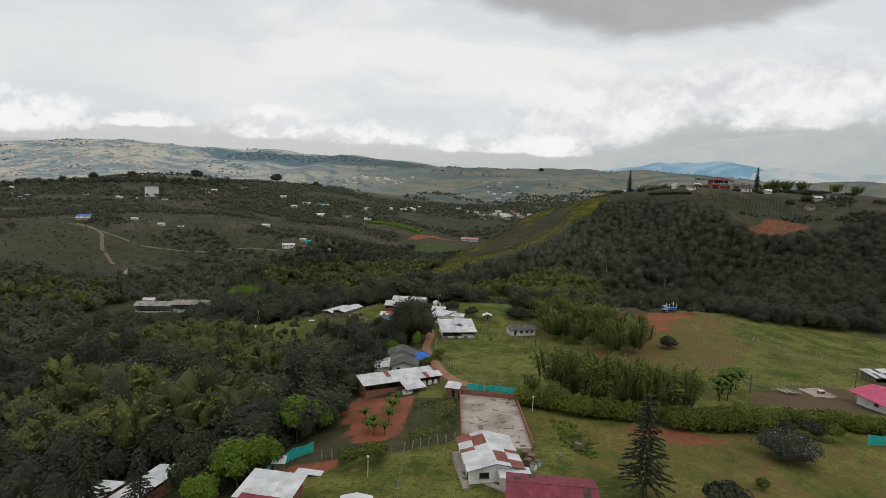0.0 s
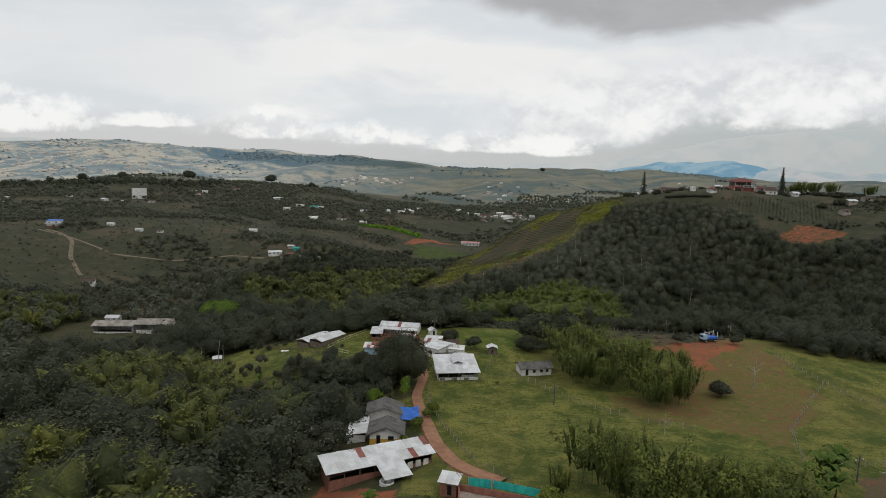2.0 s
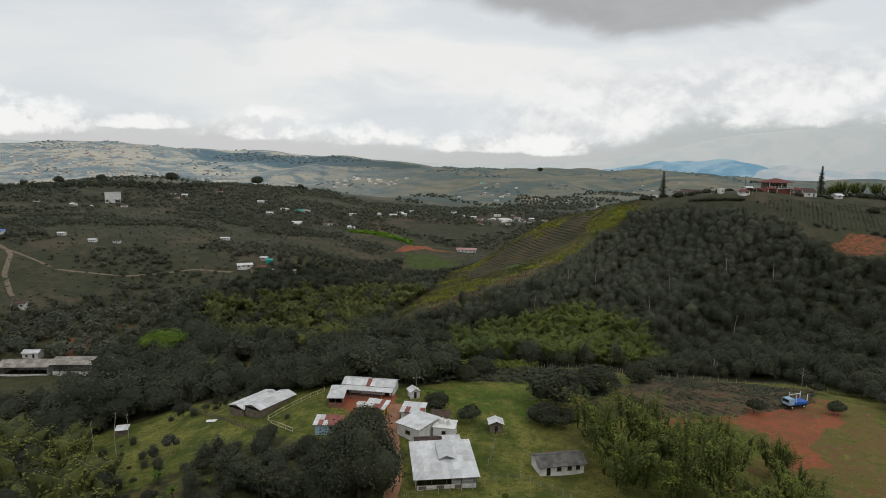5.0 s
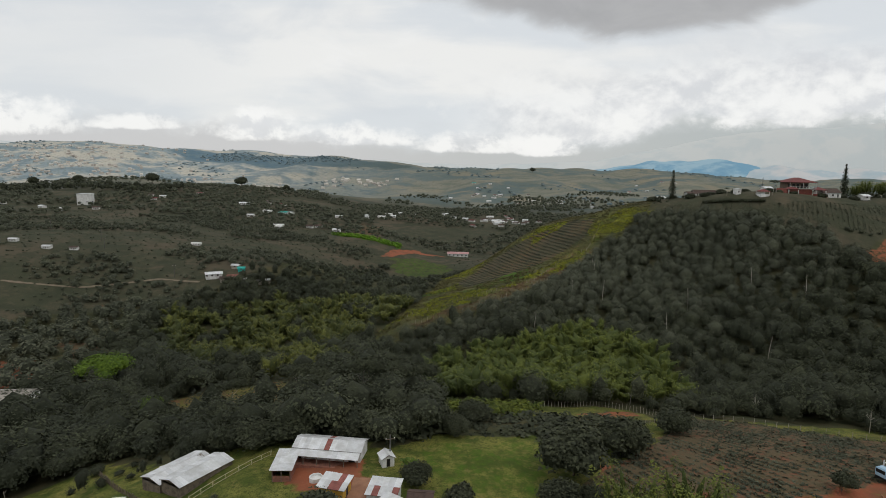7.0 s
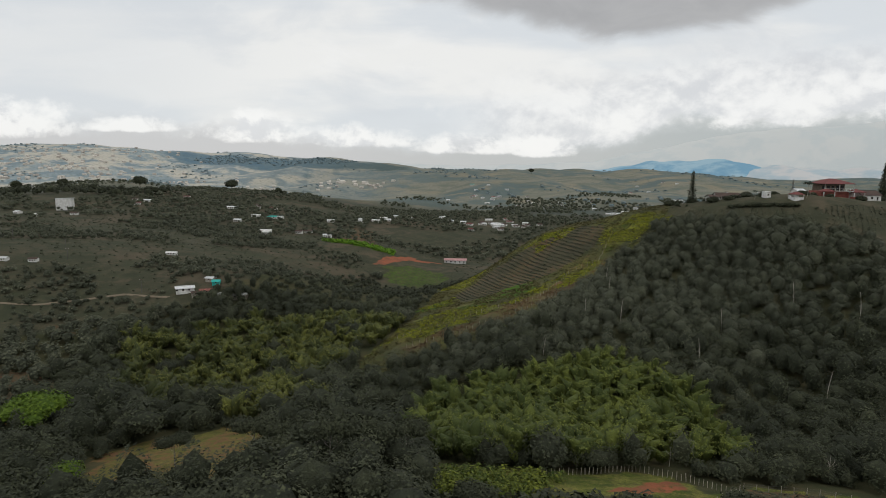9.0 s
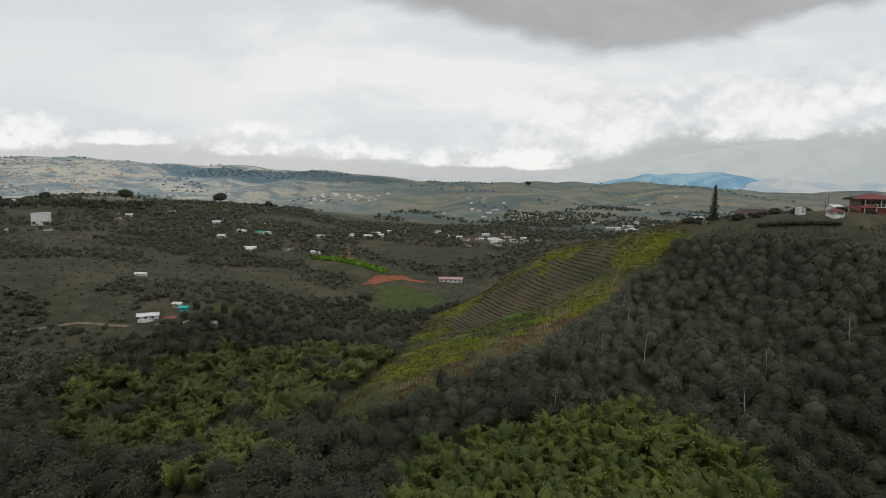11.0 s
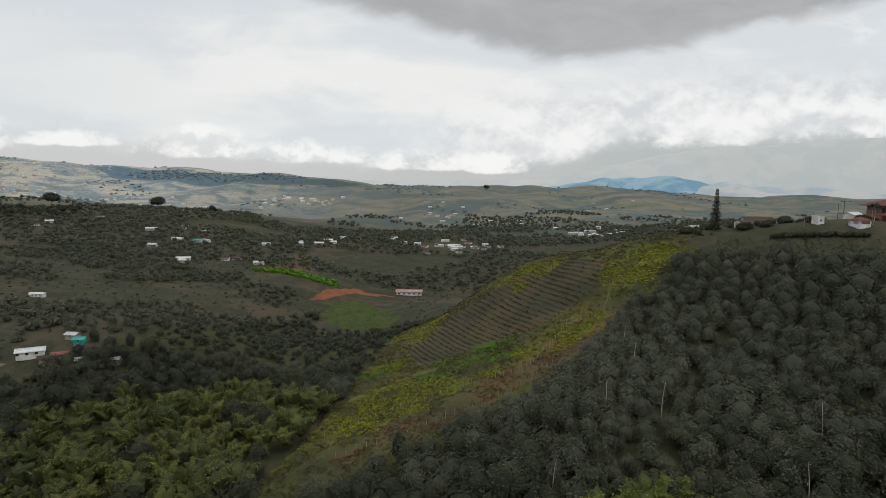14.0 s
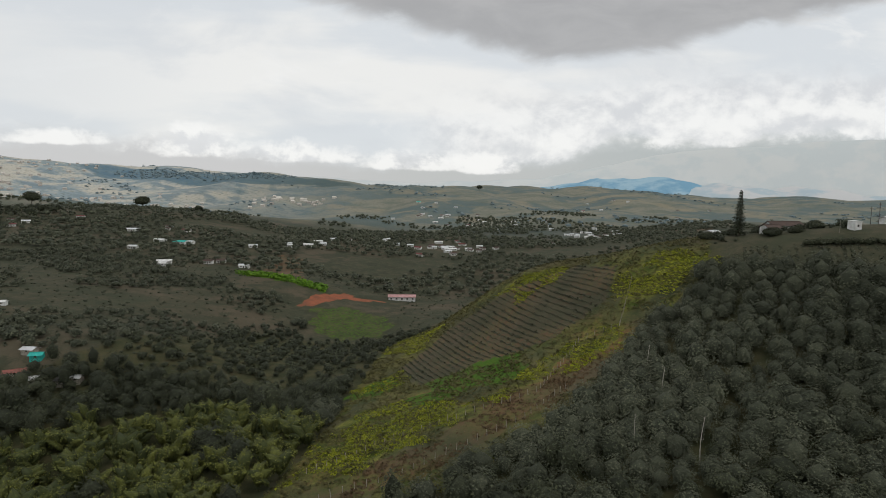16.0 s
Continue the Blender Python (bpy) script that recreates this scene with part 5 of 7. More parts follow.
building("upper_cottage", "white cottage with grey fibre cement roof", -17.6, 148.2, 6, 6.6, 5.0, 3.4, "gable_y", 1.2, 0.5, (ASBESTOS,), 0, WHITE, windows=(("front", 1.8, 0.9, 1.1, 0.9),), sheet=(0.9, 1.8))
building("lean_to", "white tin lean-to beside the cottages", -21.6, 141.0, 6, 3.4, 7.0, 2.0, "shed_left", 0.5, 0.2, (ZINC,), 0, WHITE, category="shed")


def tarp_shelter():
    x, y = -12.2, 146.8
    ob = thing("tarp_shelter", "blue tarpaulin stretched over posts by the road", "shelter", x, y, gz(x, y), 12)
    bm = bmesh.new()
    rows = [[bm.verts.new((-1.9 + 3.8 * i / 6, -2.4 + 4.8 * j / 6, 2.0 + 0.10 * j + 0.10 * math.sin(i * 1.4 + j) - 0.12 * math.sin(math.pi * i / 6))) for i in range(7)] for j in range(7)]
    for j in range(6):
        for i in range(6):
            bm.faces.new((rows[j][i], rows[j][i + 1], rows[j + 1][i + 1], rows[j + 1][i]))
    ext = bmesh.ops.extrude_face_region(bm, geom=bm.faces[:])
    bmesh.ops.translate(bm, vec=(0, 0, -0.03), verts=[v for v in ext["geom"] if isinstance(v, bmesh.types.BMVert)])
    bmesh.ops.recalc_face_normals(bm, faces=bm.faces[:])
    part("tarpaulin", bm, BLUE, ob)
    for px, py in ((-1.8, -2.3), (1.8, -2.3), (-1.8, 2.3), (1.8, 2.3)):
        box_part("post", TIMBER, ob, px - 0.06, py - 0.06, -0.6, px + 0.06, py + 0.06, 2.0 + 0.02 * (py + 2.3))


tarp_shelter()
building("storage_hall", "storage hall with long zinc roof among trees", -48.3, 82.6, -12, 4.6, 10.5, 2.6, "shed_left", 0.7, 0.3, (ZINC,), 0, BRICK, category="barn")
building("side_hall", "low outbuilding with zinc roof among trees", -57.0, 84.0, -12, 4.0, 5.0, 2.2, "shed_left", 0.5, 0.3, (ZINC,), 0, BRICK, category="barn")
building("workshop", "workshop with white tin roof edged in dark red", -25.6, 73.8, -8, 7.0, 5.2, 2.6, "shed", 0.8, 0.5, (ZINC,), 0, BRICK, category="shed")
building("red_shed", "small shed with corrugated wine-red roof", -25.0, 69.2, -8, 7.4, 3.4, 2.2, "shed", 0.4, 0.3, (WINE,), 0, BRICK, category="shed", sheet=(0.9, 1.8))
building("lookout_hut", "small wooden hut on posts with white roof", -28.2, 84.6, 10, 1.5, 1.5, 2.2, "shed", 0.2, 0.3, (ZINC,), 0, TIMBER, category="hut")
building("low_shelter", "low shelter roofed with two white sheets", -13.0, 69.6, 5, 3.6, 2.2, 1.6, "gable_y", 0.4, 0.3, (ZINC,), 0, TIMBER, category="shed")
building("veranda_house", "white house with bright pink roof and veranda", 87.0, 119.2, 10, 8.5, 9.5, 2.6, "gable_y", 1.0, 1.2, (PINKROOF,), 0, WHITE, windows=(("front", -1.5, 0.9, 1.2, 1.0), ("left", 0, 0.9, 1.2, 1.0)), doors=(("front", 1.5, 0.9, 2.0),))
building("tin_barn", "grey tin barn behind the work yard", 101.0, 144.6, 8, 6.0, 4.5, 2.4, "shed", 0.5, 0.4, (ZINC, ASBESTOS), 0.4, TIMBER, category="barn", open_front=True)

# ---- farm: the hamlet at the road's end ----


def main_barn():
    ob = building("market_barn", "large open barn with wide white tin roof", -4.4, 182.4, 11, 10.4, 10.2, 2.5, "shed", 1.4, 0.5, (ZINC,), 0, WHITE, category="barn", open_front=True)
    bm = bmesh.new()
    for s in (-1, 1):
        a, b = (0.6 + s * 1.5, -0.5, 3.0), (0.6 + s * 1.5, 4.6, 3.7)
        c, d = (0.6, 4.6, 4.3), (0.6, -0.5, 3.6)
        slab(bm, *((a, b, c, d) if s > 0 else (d, c, b, a)), 0.06)
    bmesh.ops.recalc_face_normals(bm, faces=bm.faces[:])
    part("vent_roof", bm, ZINC, ob)
    box_part("counter", WHITE, ob, 1.0, -4.4, 0.0, 4.8, -3.9, 1.1)
    for i in range(6):
        box_part("stall_board", WHITE if i % 2 else TIMBER, ob, -4.8 + i * 1.55, -5.16, 0.1, -3.5 + i * 1.55, -5.1, 0.7)


main_barn()
building("kitchen_house", "brown roofed kitchen between white sheds", -7.8, 190.3, 11, 4.6, 3.4, 2.6, "gable_x", 0.7, 0.4, (BROWNTILE,), 0, WHITE, windows=(("front", 0, 0.9, 1.0, 0.9),), sheet=(0.9, 1.2))
building("white_annex", "white tin annex behind the barn", -3.4, 190.8, 11, 3.4, 3.0, 2.4, "shed", 0.4, 0.3, (ZINC,), 0, WHITE, category="shed")
building("flat_hall", "white hall with broad flat tin roof", -10.4, 197.6, -32, 5.6, 6.6, 3.0, "shed", 0.3, 0.3, (ZINC,), 0, WHITE, category="hall", windows=(("front", 0, 1.0, 1.4, 0.9),))
building("back_shed", "tin shed with dark frame on the roof", -12.0, 204.3, -6, 4.6, 4.4, 2.4, "shed", 0.4, 0.3, (ZINC, RUST), 0.1, WHITE, category="shed")
building("brown_house", "small house with dark brown tile roof", -6.0, 202.6, -3, 3.6, 3.0, 2.5, "gable_x", 0.6, 0.3, (BROWNTILE,), 0, WHITE, sheet=(0.9, 1.2))


def tank_house():
    ob = building("tank_house", "white flat-roofed house with water tanks", -4.8, 197.6, -6, 4.4, 3.8, 2.6, "shed", 0.08, 0.15, (WHITE,), 0, WHITE, plain=True, windows=(("front", 0, 0.9, 1.0, 0.9),))
    for px, py, s in ((-0.8, 0.3, 0.55), (0.7, -0.4, 0.45)):
        t = thing("water_tank", "round white plastic water tank", "tank", 0, 0, 0)
        t.matrix_basis = ob.matrix_basis @ pose(px, py, 2.24)
        bm = bmesh.new()
        prof = ((0.92, 0), (1.0, 0.15), (1.0, 1.5), (0.85, 1.75), (0.35, 1.95), (0.0, 1.97))
        rings = [[bm.verts.new((math.cos(a * 0.5236) * q * s, math.sin(a * 0.5236) * q * s, z * s)) for a in range(12)] for q, z in prof[:-1]]
        for p, q in zip(rings, rings[1:]):
            for i in range(12):
                bm.faces.new((p[i], p[(i + 1) % 12], q[(i + 1) % 12], q[i]))
        bm.faces.new(rings[-1])
        bm.faces.new(rings[0][::-1])
        part("body", bm, WHITE, t)
        bm = bmesh.new()
        bmesh.ops.create_cone(bm, cap_ends=True, segments=10, radius1=s * 0.36, radius2=s * 0.3, depth=s * 0.16)
        bmesh.ops.translate(bm, vec=(0, 0, s * 1.98), verts=bm.verts)
        part("lid", bm, ASBESTOS, t)


tank_house()


def hamlet_house():
    ob = building("long_house", "long white house with two stepped tin roofs", -23.9, 218.4, -5, 12.4, 5.0, 2.7, "gable_x", 0.8, 0.3, (ZINC, RUST), 0.03, WHITE, doors=(("front", -5.2, 1.0, 2.0), ("front", 4.6, 1.4, 2.0)), windows=(("front", -2.0, 0.9, 1.2, 0.9), ("front", 1.6, 0.9, 1.2, 0.9)))
    bm = bmesh.new()
    slab(bm, (-6.5, -4.7, 1.65), (6.3, -4.7, 1.65), (6.3, -2.4, 2.12), (-6.5, -2.4, 2.12), 0.06)
    porch = part("porch_roof", bm, TIMBER, ob)
    roof_plane(porch, (-6.5, -4.7, 1.65), (6.3, -4.7, 1.65), (-6.5, -2.4, 2.12), (ZINC, RUST), 1.0, 2.4, 0.12)
    for i in range(6):
        px = -6.2 + i * 2.48
        box_part("post", TIMBER, ob, px - 0.07, -4.6, -0.8, px + 0.07, -4.46, 1.66)
    box_part("terrace", BRICK, ob, -6.4, -4.9, -1.2, 6.6, -2.52, 0.1)


hamlet_house()
building("side_wing", "open wooden wing with white tin roof", -30.7, 212.8, 4, 3.2, 6.4, 2.3, "shed", 0.4, 0.35, (ZINC,), 0, BRICK, category="shed", open_front=True)
building("yellow_house", "small yellow house with pale tin roof", -20.2, 205.4, -12, 4.2, 3.2, 2.3, "shed", 0.6, 0.4, (ZINC, RUST), 0.15, YELLOW, doors=(("right", 0, 0.9, 1.9),))
building("rusty_shed", "whitewashed shed with rust-red tin roof", -29.0, 198.3, 2, 5.2, 3.2, 2.2, "shed", 0.5, 0.4, (RUST, ZINC), 0.45, PALEBLUE, category="shed", windows=(("front", 0.8, 0.9, 1.0, 0.8),))
for sx in (-2.75, 2.75):
    building("poultry_shed", "low open poultry shed under a long white tin gable", -49.5 + 0.89 * sx, 215.2 - 0.454 * sx, -27, 5.0, 11.0, 1.5, "gable_y", 0.6, 0.25, (ZINC,), 0, TIMBER, category="barn", open_front=True, group="twin poultry sheds")
building("white_cottage", "white cottage with grey roof on the meadow's edge", 16.4, 186.0, 15, 8.4, 4.4, 2.4, "gable_x", 0.9, 0.5, (ASBESTOS,), 0, WHITE, windows=(("front", -0.6, 0.9, 1.0, 0.9), ("front", 1.4, 0.9, 1.0, 0.9), ("front", 3.0, 0.9, 0.9, 0.9)), doors=(("front", -2.6, 0.9, 2.0),), sheet=(0.9, 1.4))
building("stilt_hut", "little hut with white tin roof on the slope", 5.6, 200.3, 5, 2.6, 2.4, 2.5, "gable_y", 0.5, 0.35, (ZINC,), 0, TIMBER, category="hut", doors=(("front", 0, 0.8, 1.9),))
building("garden_hut", "little white garden hut with tin gable roof", -13.2, 215.4, 25, 2.2, 2.4, 2.0, "gable_y", 0.6, 0.25, (ZINC,), 0, WHITE, category="hut", doors=(("front", 0, 0.8, 1.8),))
building("keeper_house", "small white house with pale roof above the barn", -178.5, 303.0, 10, 6.0, 4.0, 2.8, "gable_x", 0.8, 0.4, (ZINC,), 0, WHITE, plain=True, windows=(("front", -1.4, 0.9, 1.0, 0.9),), doors=(("front", 1.2, 0.9, 2.0),))
building("field_hut", "tiny tin-roofed hut beside the pasture", -84.0, 214.0, 20, 2.6, 2.0, 1.6, "shed", 0.4, 0.2, (ZINC,), 0, TIMBER, category="hut")

# ---- across the valley ----


def long_barn():
    for cx, cy, w, z in ((-163.2, 282.4, 17.0, -30.6), (-144.6, 285.6, 18.0, -29.9)):
        building("livestock_barn", "long open livestock barn with pale weathered roof", cx, cy, 7.8, w, 8.5, 4.4, "gable_x", 1.3, 0.7, (GREYTIN,), 0.0, WHITE, category="barn", open_front=True, sheet=(2.2, 2.3), group="livestock barns", z=z)


long_barn()
building("ravine_house", "white house with dark roof above the ravine", -231.0, 361.0, 15, 6.5, 5.0, 3.0, "gable_x", 1.0, 0.5, (BROWNTILE,), 0, WHITE, plain=True, windows=(("front", -1.5, 1.0, 1.2, 1.0), ("front", 1.5, 1.0, 1.2, 1.0)))


def blue_house():
    ob = building("blue_roof_house", "tall house with bright blue roof and white walls", -319.0, 450.0, 20, 9.0, 7.0, 5.6, "shed", 0.6, 0.4, (BLUE,), 0, WHITE, plain=True, dado=BRICK, windows=(("front", -2.5, 3.4, 1.6, 1.2), ("front", 2.0, 3.4, 1.6, 1.2), ("front", 0, 1.0, 1.6, 1.2)))
    bm = bmesh.new()
    slab(bm, (-5.2, -5.2, 2.9), (5.2, -5.2, 2.9), (5.2, -3.4, 3.3), (-5.2, -3.4, 3.3), 0.1)
    part("porch_roof", bm, ZINC, ob)


blue_house()


def white_hall():
    """A tall white hall on the plateau, leaning gable towards the valley."""
    x, y = -481.0, 826.0
    ob = thing("white_hall", "tall plain white hall standing on the plateau", "hall", x, y, gz(x, y) - 1, 18)
    box_part("wall", WHITE, ob, -8.5, -5, -3, 8.5, 5, 14.5, bevel=0.1)
    bm = bmesh.new()
    slab(bm, (-9, -5.5, 14.6), (9, -5.5, 15.2), (9, 5.5, 15.2), (-9, 5.5, 14.6), 0.3)
    part("roof", bm, ZINC, ob)


white_hall()
building("valley_house", "long white house with tin roof in the valley", -149.0, 448.5, 28, 9.0, 4.4, 2.5, "gable_x", 0.9, 0.5, (ZINC,), 0, WHITE, plain=True, windows=(("front", -4, 0.9, 1.2, 1.0), ("front", -1, 0.9, 1.2, 1.0), ("front", 2, 0.9, 1.2, 1.0)))
for hx, hy, ht, hw, mats in ((-136, 458, 10, 3.8, TEAL), (-141, 462, -10, 4.6, ZINC), (-130, 444, 28, 5.2, ZINC), (-120, 445, 5, 3, ASBESTOS), (-116, 447, 0, 2.8, ZINC), (-137, 447.5, 30, 6.0, RUST), (-141.5, 445, 30, 4.2, BROWNTILE)):
    building("hamlet_hut", "small valley hut with a tin roof", hx, hy, ht, hw, 3.2, 2.0, "gable_x", 0.6, 0.5, (mats,), 0, TEAL if mats is TEAL else POSTWOOD, plain=True, group="valley huts", windows=(("front", 0, 0.9, 0.9, 0.8),))
building("roadside_house", "long building with faded red roof beside the red cutting", -8.0, 679.0, 0, 20.0, 7.0, 3.4, "gable_x", 1.2, 0.6, (FADEDRED,), 0, WHITE, plain=True, windows=tuple(("front", -8 + 4 * i, 1.0, 1.6, 1.2) for i in range(5)))

# ---- hilltop ----


def villa():
    """Two-storey villa with hipped red roofs, balcony and terraces."""
    x, y = 174.5, 434.5
    ob = thing("villa", "two-storey villa with stacked red tile roofs", "house", x, y, gz(x, y), 8)
    box_part("wall", ORANGE, ob, -7, -3.4, -2, 7, 5, 3.2)
    # upper wall set back; its dark material stands for the balcony's shade
    box_part("upper_wall", TIMBER, ob, -5.6, -1.6, 3.2, 6.0, 4.6, 6.4)

    def hip(name, w, d, z, rise, cx=0, cy=0):
        bm = bmesh.new()
        low = [bm.verts.new((cx + sx * w / 2, cy + sy * d / 2, z)) for sx, sy in ((-1, -1), (1, -1), (1, 1), (-1, 1))]
        under = [bm.verts.new(v.co - Vector((0, 0, 0.2))) for v in low]
        k = (w - d) / 2 * 0.9
        top = [bm.verts.new((cx + s * k, cy, z + rise)) for s in (-1, 1)]
        bm.faces.new((low[0], low[1], top[1], top[0]))
        bm.faces.new((low[1], low[2], top[1]))
        bm.faces.new((low[2], low[3], top[0], top[1]))
        bm.faces.new((low[3], low[0], top[0]))
        bm.faces.new(under[::-1])
        for i in range(4):
            bm.faces.new((under[i], under[(i + 1) % 4], low[(i + 1) % 4], low[i]))
        part(name, bm, REDTILE, ob)
    hip("roof", 15.6, 12.6, 6.6, 2.4, 0.0, 0.0)
    hip("lower_roof", 6.5, 6.0, 2.8, 1.5, 9.6, -4.0)
    hip("porch_roof", 6.0, 4.5, 3.1, 1.2, -6.5, -5.6)
    box_part("balcony", WHITE, ob, -7.6, -5.8, 3.05, 7.6, -3.62, 3.3)
    for i in range(9):
        px = -7.4 + i * 1.85
        box_part("balcony_post", WHITE, ob, px - 0.08, -5.75, 3.3, px + 0.08, -5.6, 4.2 if i not in (0, 4, 8) else 6.5)
    box_part("balcony_rail", WHITE, ob, -7.5, -5.74, 4.2, 7.5, -5.6, 4.32)
    for i in range(5):
        opening(ob, "window", "front", -4.8 + i * 2.4, 3.6, 1.6, 2.0, 0, 3.2, TIMBER)
    for px, py in ((6.9, -6.6), (12.3, -6.6), (-9.2, -7.6), (-3.8, -7.6)):
        box_part("column", WHITE, ob, px - 0.15, py - 0.15, -2, px + 0.15, py + 0.15, 2.7)
    box_part("terrace", ORANGE, ob, 6.4, -7.2, -2, 13, -5.02, 0.6)


villa()


def kiosk(x, y):
    ob = thing("kiosk", "open kiosk with hipped red tile roof", "kiosk", x, y, gz(x, y), 10)
    ob.matrix_basis = ob.matrix_basis @ Matrix.Scale(0.74, 4)
    bm = bmesh.new()
    low = [bm.verts.new((sx * 3.6, sy * 3.2, 2.6)) for sx, sy in ((-1, -1), (1, -1), (1, 1), (-1, 1))]
    top = [bm.verts.new((s * 0.7, 0, 4.2)) for s in (-1, 1)]
    for f in ((low[0], low[1], top[1], top[0]), (low[1], low[2], top[1]), (low[2], low[3], top[0], top[1]), (low[3], low[0], top[0]), low[::-1]):
        bm.faces.new(f)
    part("roof", bm, REDTILE, ob)
    for sx in (-1, 1):
        for sy in (-1, 1):
            box_part("column", WHITE, ob, sx * 3 - 0.15, sy * 2.7 - 0.15, -1.2, sx * 3 + 0.15, sy * 2.7 + 0.15, 2.6)
    bm = bmesh.new()
    for q in ((-2.8, -2.85, 2.8, -2.6), (-3.1, -2.5, -2.9, 2.5), (2.9, -2.5, 3.1, 2.5)):
        box(bm, q[0], q[1], -1.2, q[2], q[3], 0.9)
    part("parapet", bm, WHITE, ob)
    box_part("counter", WHITE, ob, -2.6, 1.0, -1.2, 2.6, 2.6, 2.2)


kiosk(148.5, 416.0)
building("white_villa", "white house with dark roof on the hilltop", 192.0, 436.0, 12, 11.0, 7.0, 3.2, "gable_x", 2.0, 0.5, (BROWNTILE,), 0, WHITE, plain=True, windows=(("front", -3.5, 0.9, 1.4, 1.1), ("front", 0.5, 0.9, 1.4, 1.1)), doors=(("front", 3.5, 1.0, 2.0),))
building("hill_hut", "small hut with pale roof on the hill's shoulder", 112.0, 459.0, 20, 4.5, 3.5, 2.2, "gable_x", 0.7, 0.4, (ZINC,), 0, WHITE, plain=True, category="hut", windows=(("front", 0, 0.9, 1.0, 0.8),))
building("brown_hall", "low brown-roofed hall behind the hilltop garden", 132.0, 448.0, 5, 12.0, 5.0, 2.5, "gable_x", 1.3, 0.5, (BROWNTILE,), 0, WHITE, plain=True, windows=(("front", -3, 0.9, 1.4, 1.0), ("front", 2, 0.9, 1.4, 1.0)))
for hx, hy, hw in ((122, 440, 5), (158, 432, 4), (165, 440, 5), (206, 428, 4), (212, 384, 5), (224, 399, 5.5), (236, 404, 5)):
    building("hilltop_house", "small plastered hilltop house with low roof", hx, hy, 12, hw, 4.0, 2.3, "gable_x", 0.8, 0.6, (BROWNTILE if hw == 5 else ZINC,), 0, POSTWOOD if hx > 210 else WHITE, plain=True, group="hilltop houses", windows=(("front", 0, 0.9, 1.2, 1.0),))

# ---- road, paths and fences ----
strip("road", "rutted reddish earth road through the farm", [(5.0, 117.2), (1.6, 120.2), (-2.1, 124.5), (-5.7, 133.3), (-8.6, 145.8), (-10.9, 155.5), (-12.9, 164.5), (-12.7, 173), (-12.4, 180), (-14.5, 190), (-16.5, 200), (-16.5, 210)], [2.6, 2.6, 2.6, 2.6, 2.5, 2.4, 2.3, 2.2, 2.4, 2.8, 3.2, 2.8], EARTH, 0.02)
strip("path", "narrow concrete footpath beside the farmhouse", [(-0.6, 83.5), (0.6, 79.0), (1.6, 76.6), (3.2, 75.0), (6.4, 72.8)], [0.9, 0.9, 0.9, 0.8, 0.8], CONCRETE, -0.06, category="path")
strip("track", "bare earth track down the far slope", [(-318, 440), (-300, 432), (-284, 420), (-266, 393), (-246, 373), (-236, 366)], [2.2, 2.2, 2.4, 2.4, 2.2, 2.0], TRACK, -0.16)
strip("track", "grassy track across the grazed slope", [(-330, 440), (-250, 412), (-212, 422), (-180, 444), (-155, 443)], [1.6, 1.6, 1.6, 1.8, 1.8], TRACK, -0.16)
fence("barbed wire fence on pale posts along the road", [(6.5, 117.0), (1.5, 123.5), (-1.6, 133), (-5.6, 145), (-8.0, 154), (-10.0, 163), (-10.2, 173.5)], 2.0)
fence("barbed wire fence on pale posts along the meadow", [(-10, 174.2), (-4.7, 175.6), (1.0, 177.4), (5, 180.6), (9.4, 181.8), (16, 176.3), (19, 171), (22.5, 165), (28.5, 157), (34, 150), (44, 146)], 2.2, seed=2)
fence("white-painted board fence beside the barn", [(3.6, 184.6), (4.6, 190), (5.4, 196), (6.2, 199)], 1.6, 1.1, 0.06, POSTWOOD, 2, 0, 3)
fence("fence of pale posts climbing the pasture", [(84, 197), (84.4, 186), (86, 177.5), (88.4, 167), (98, 166), (103, 155), (118, 150)], 1.8, seed=4)
fence("fence of pale posts between pastures", [(86, 177), (75.5, 164), (63, 147.5), (56.6, 131.5), (65, 131.5), (74, 132.8), (87, 135)], 2.0, seed=5)
fence("garden fence of stakes and wire", [(-22.3, 87.6), (-15.5, 87.0), (-11, 86.4), (-9.1, 87.4), (-5.4, 89.4), (-1.2, 89.9)], 1.6, 1.5, 0.08, seed=6)
fence("wire fence on posts across the lawn", [(-9.1, 87.4), (-8.6, 80), (-8.1, 73), (-7.6, 64)], 2.6, 1.2, seed=7)
fence("palisade of grey stakes above the pasture", [(-74, 226), (-64, 216), (-53.6, 206.9), (-45, 200.1)], 0.7, 1.3, 0.09, TIMBER, 1, 0, 8)
fence("pale bamboo rail fence round the paddock", [(-36.8, 198.4), (-43, 203.3), (-44.8, 205.8), (-42.5, 209.7), (-38.2, 216.2), (-35.6, 219.3)], 2.4, 1.1, 0.07, BAMBOOPOLE, 0, 2, 9)
fence("stake fence along the crop terrace", [(14, 259), (24, 261.5), (38, 266), (46, 262), (52, 254)], 0.9, 1.4, 0.07, POSTWOOD, 0, 0, 10)
fence("stakes and wire down the hillside", [(-27, 385), (-5.7, 391), (10.6, 394), (32.7, 398), (51, 422), (63, 420), (74, 440)], 2.4, 1.7, 0.08, POSTWOOD, 1, 0, 11)
fence("stakes and wire on the dry hillside", [(-22, 372), (-6, 373), (12, 379), (27, 385), (40, 396)], 2.6, 1.7, 0.08, POSTWOOD, 1, 0, 12)
fence("fence of posts along the furrowed field", [(38, 240), (56, 259), (70, 258), (92, 238), (112, 226)], 2.4, seed=13)


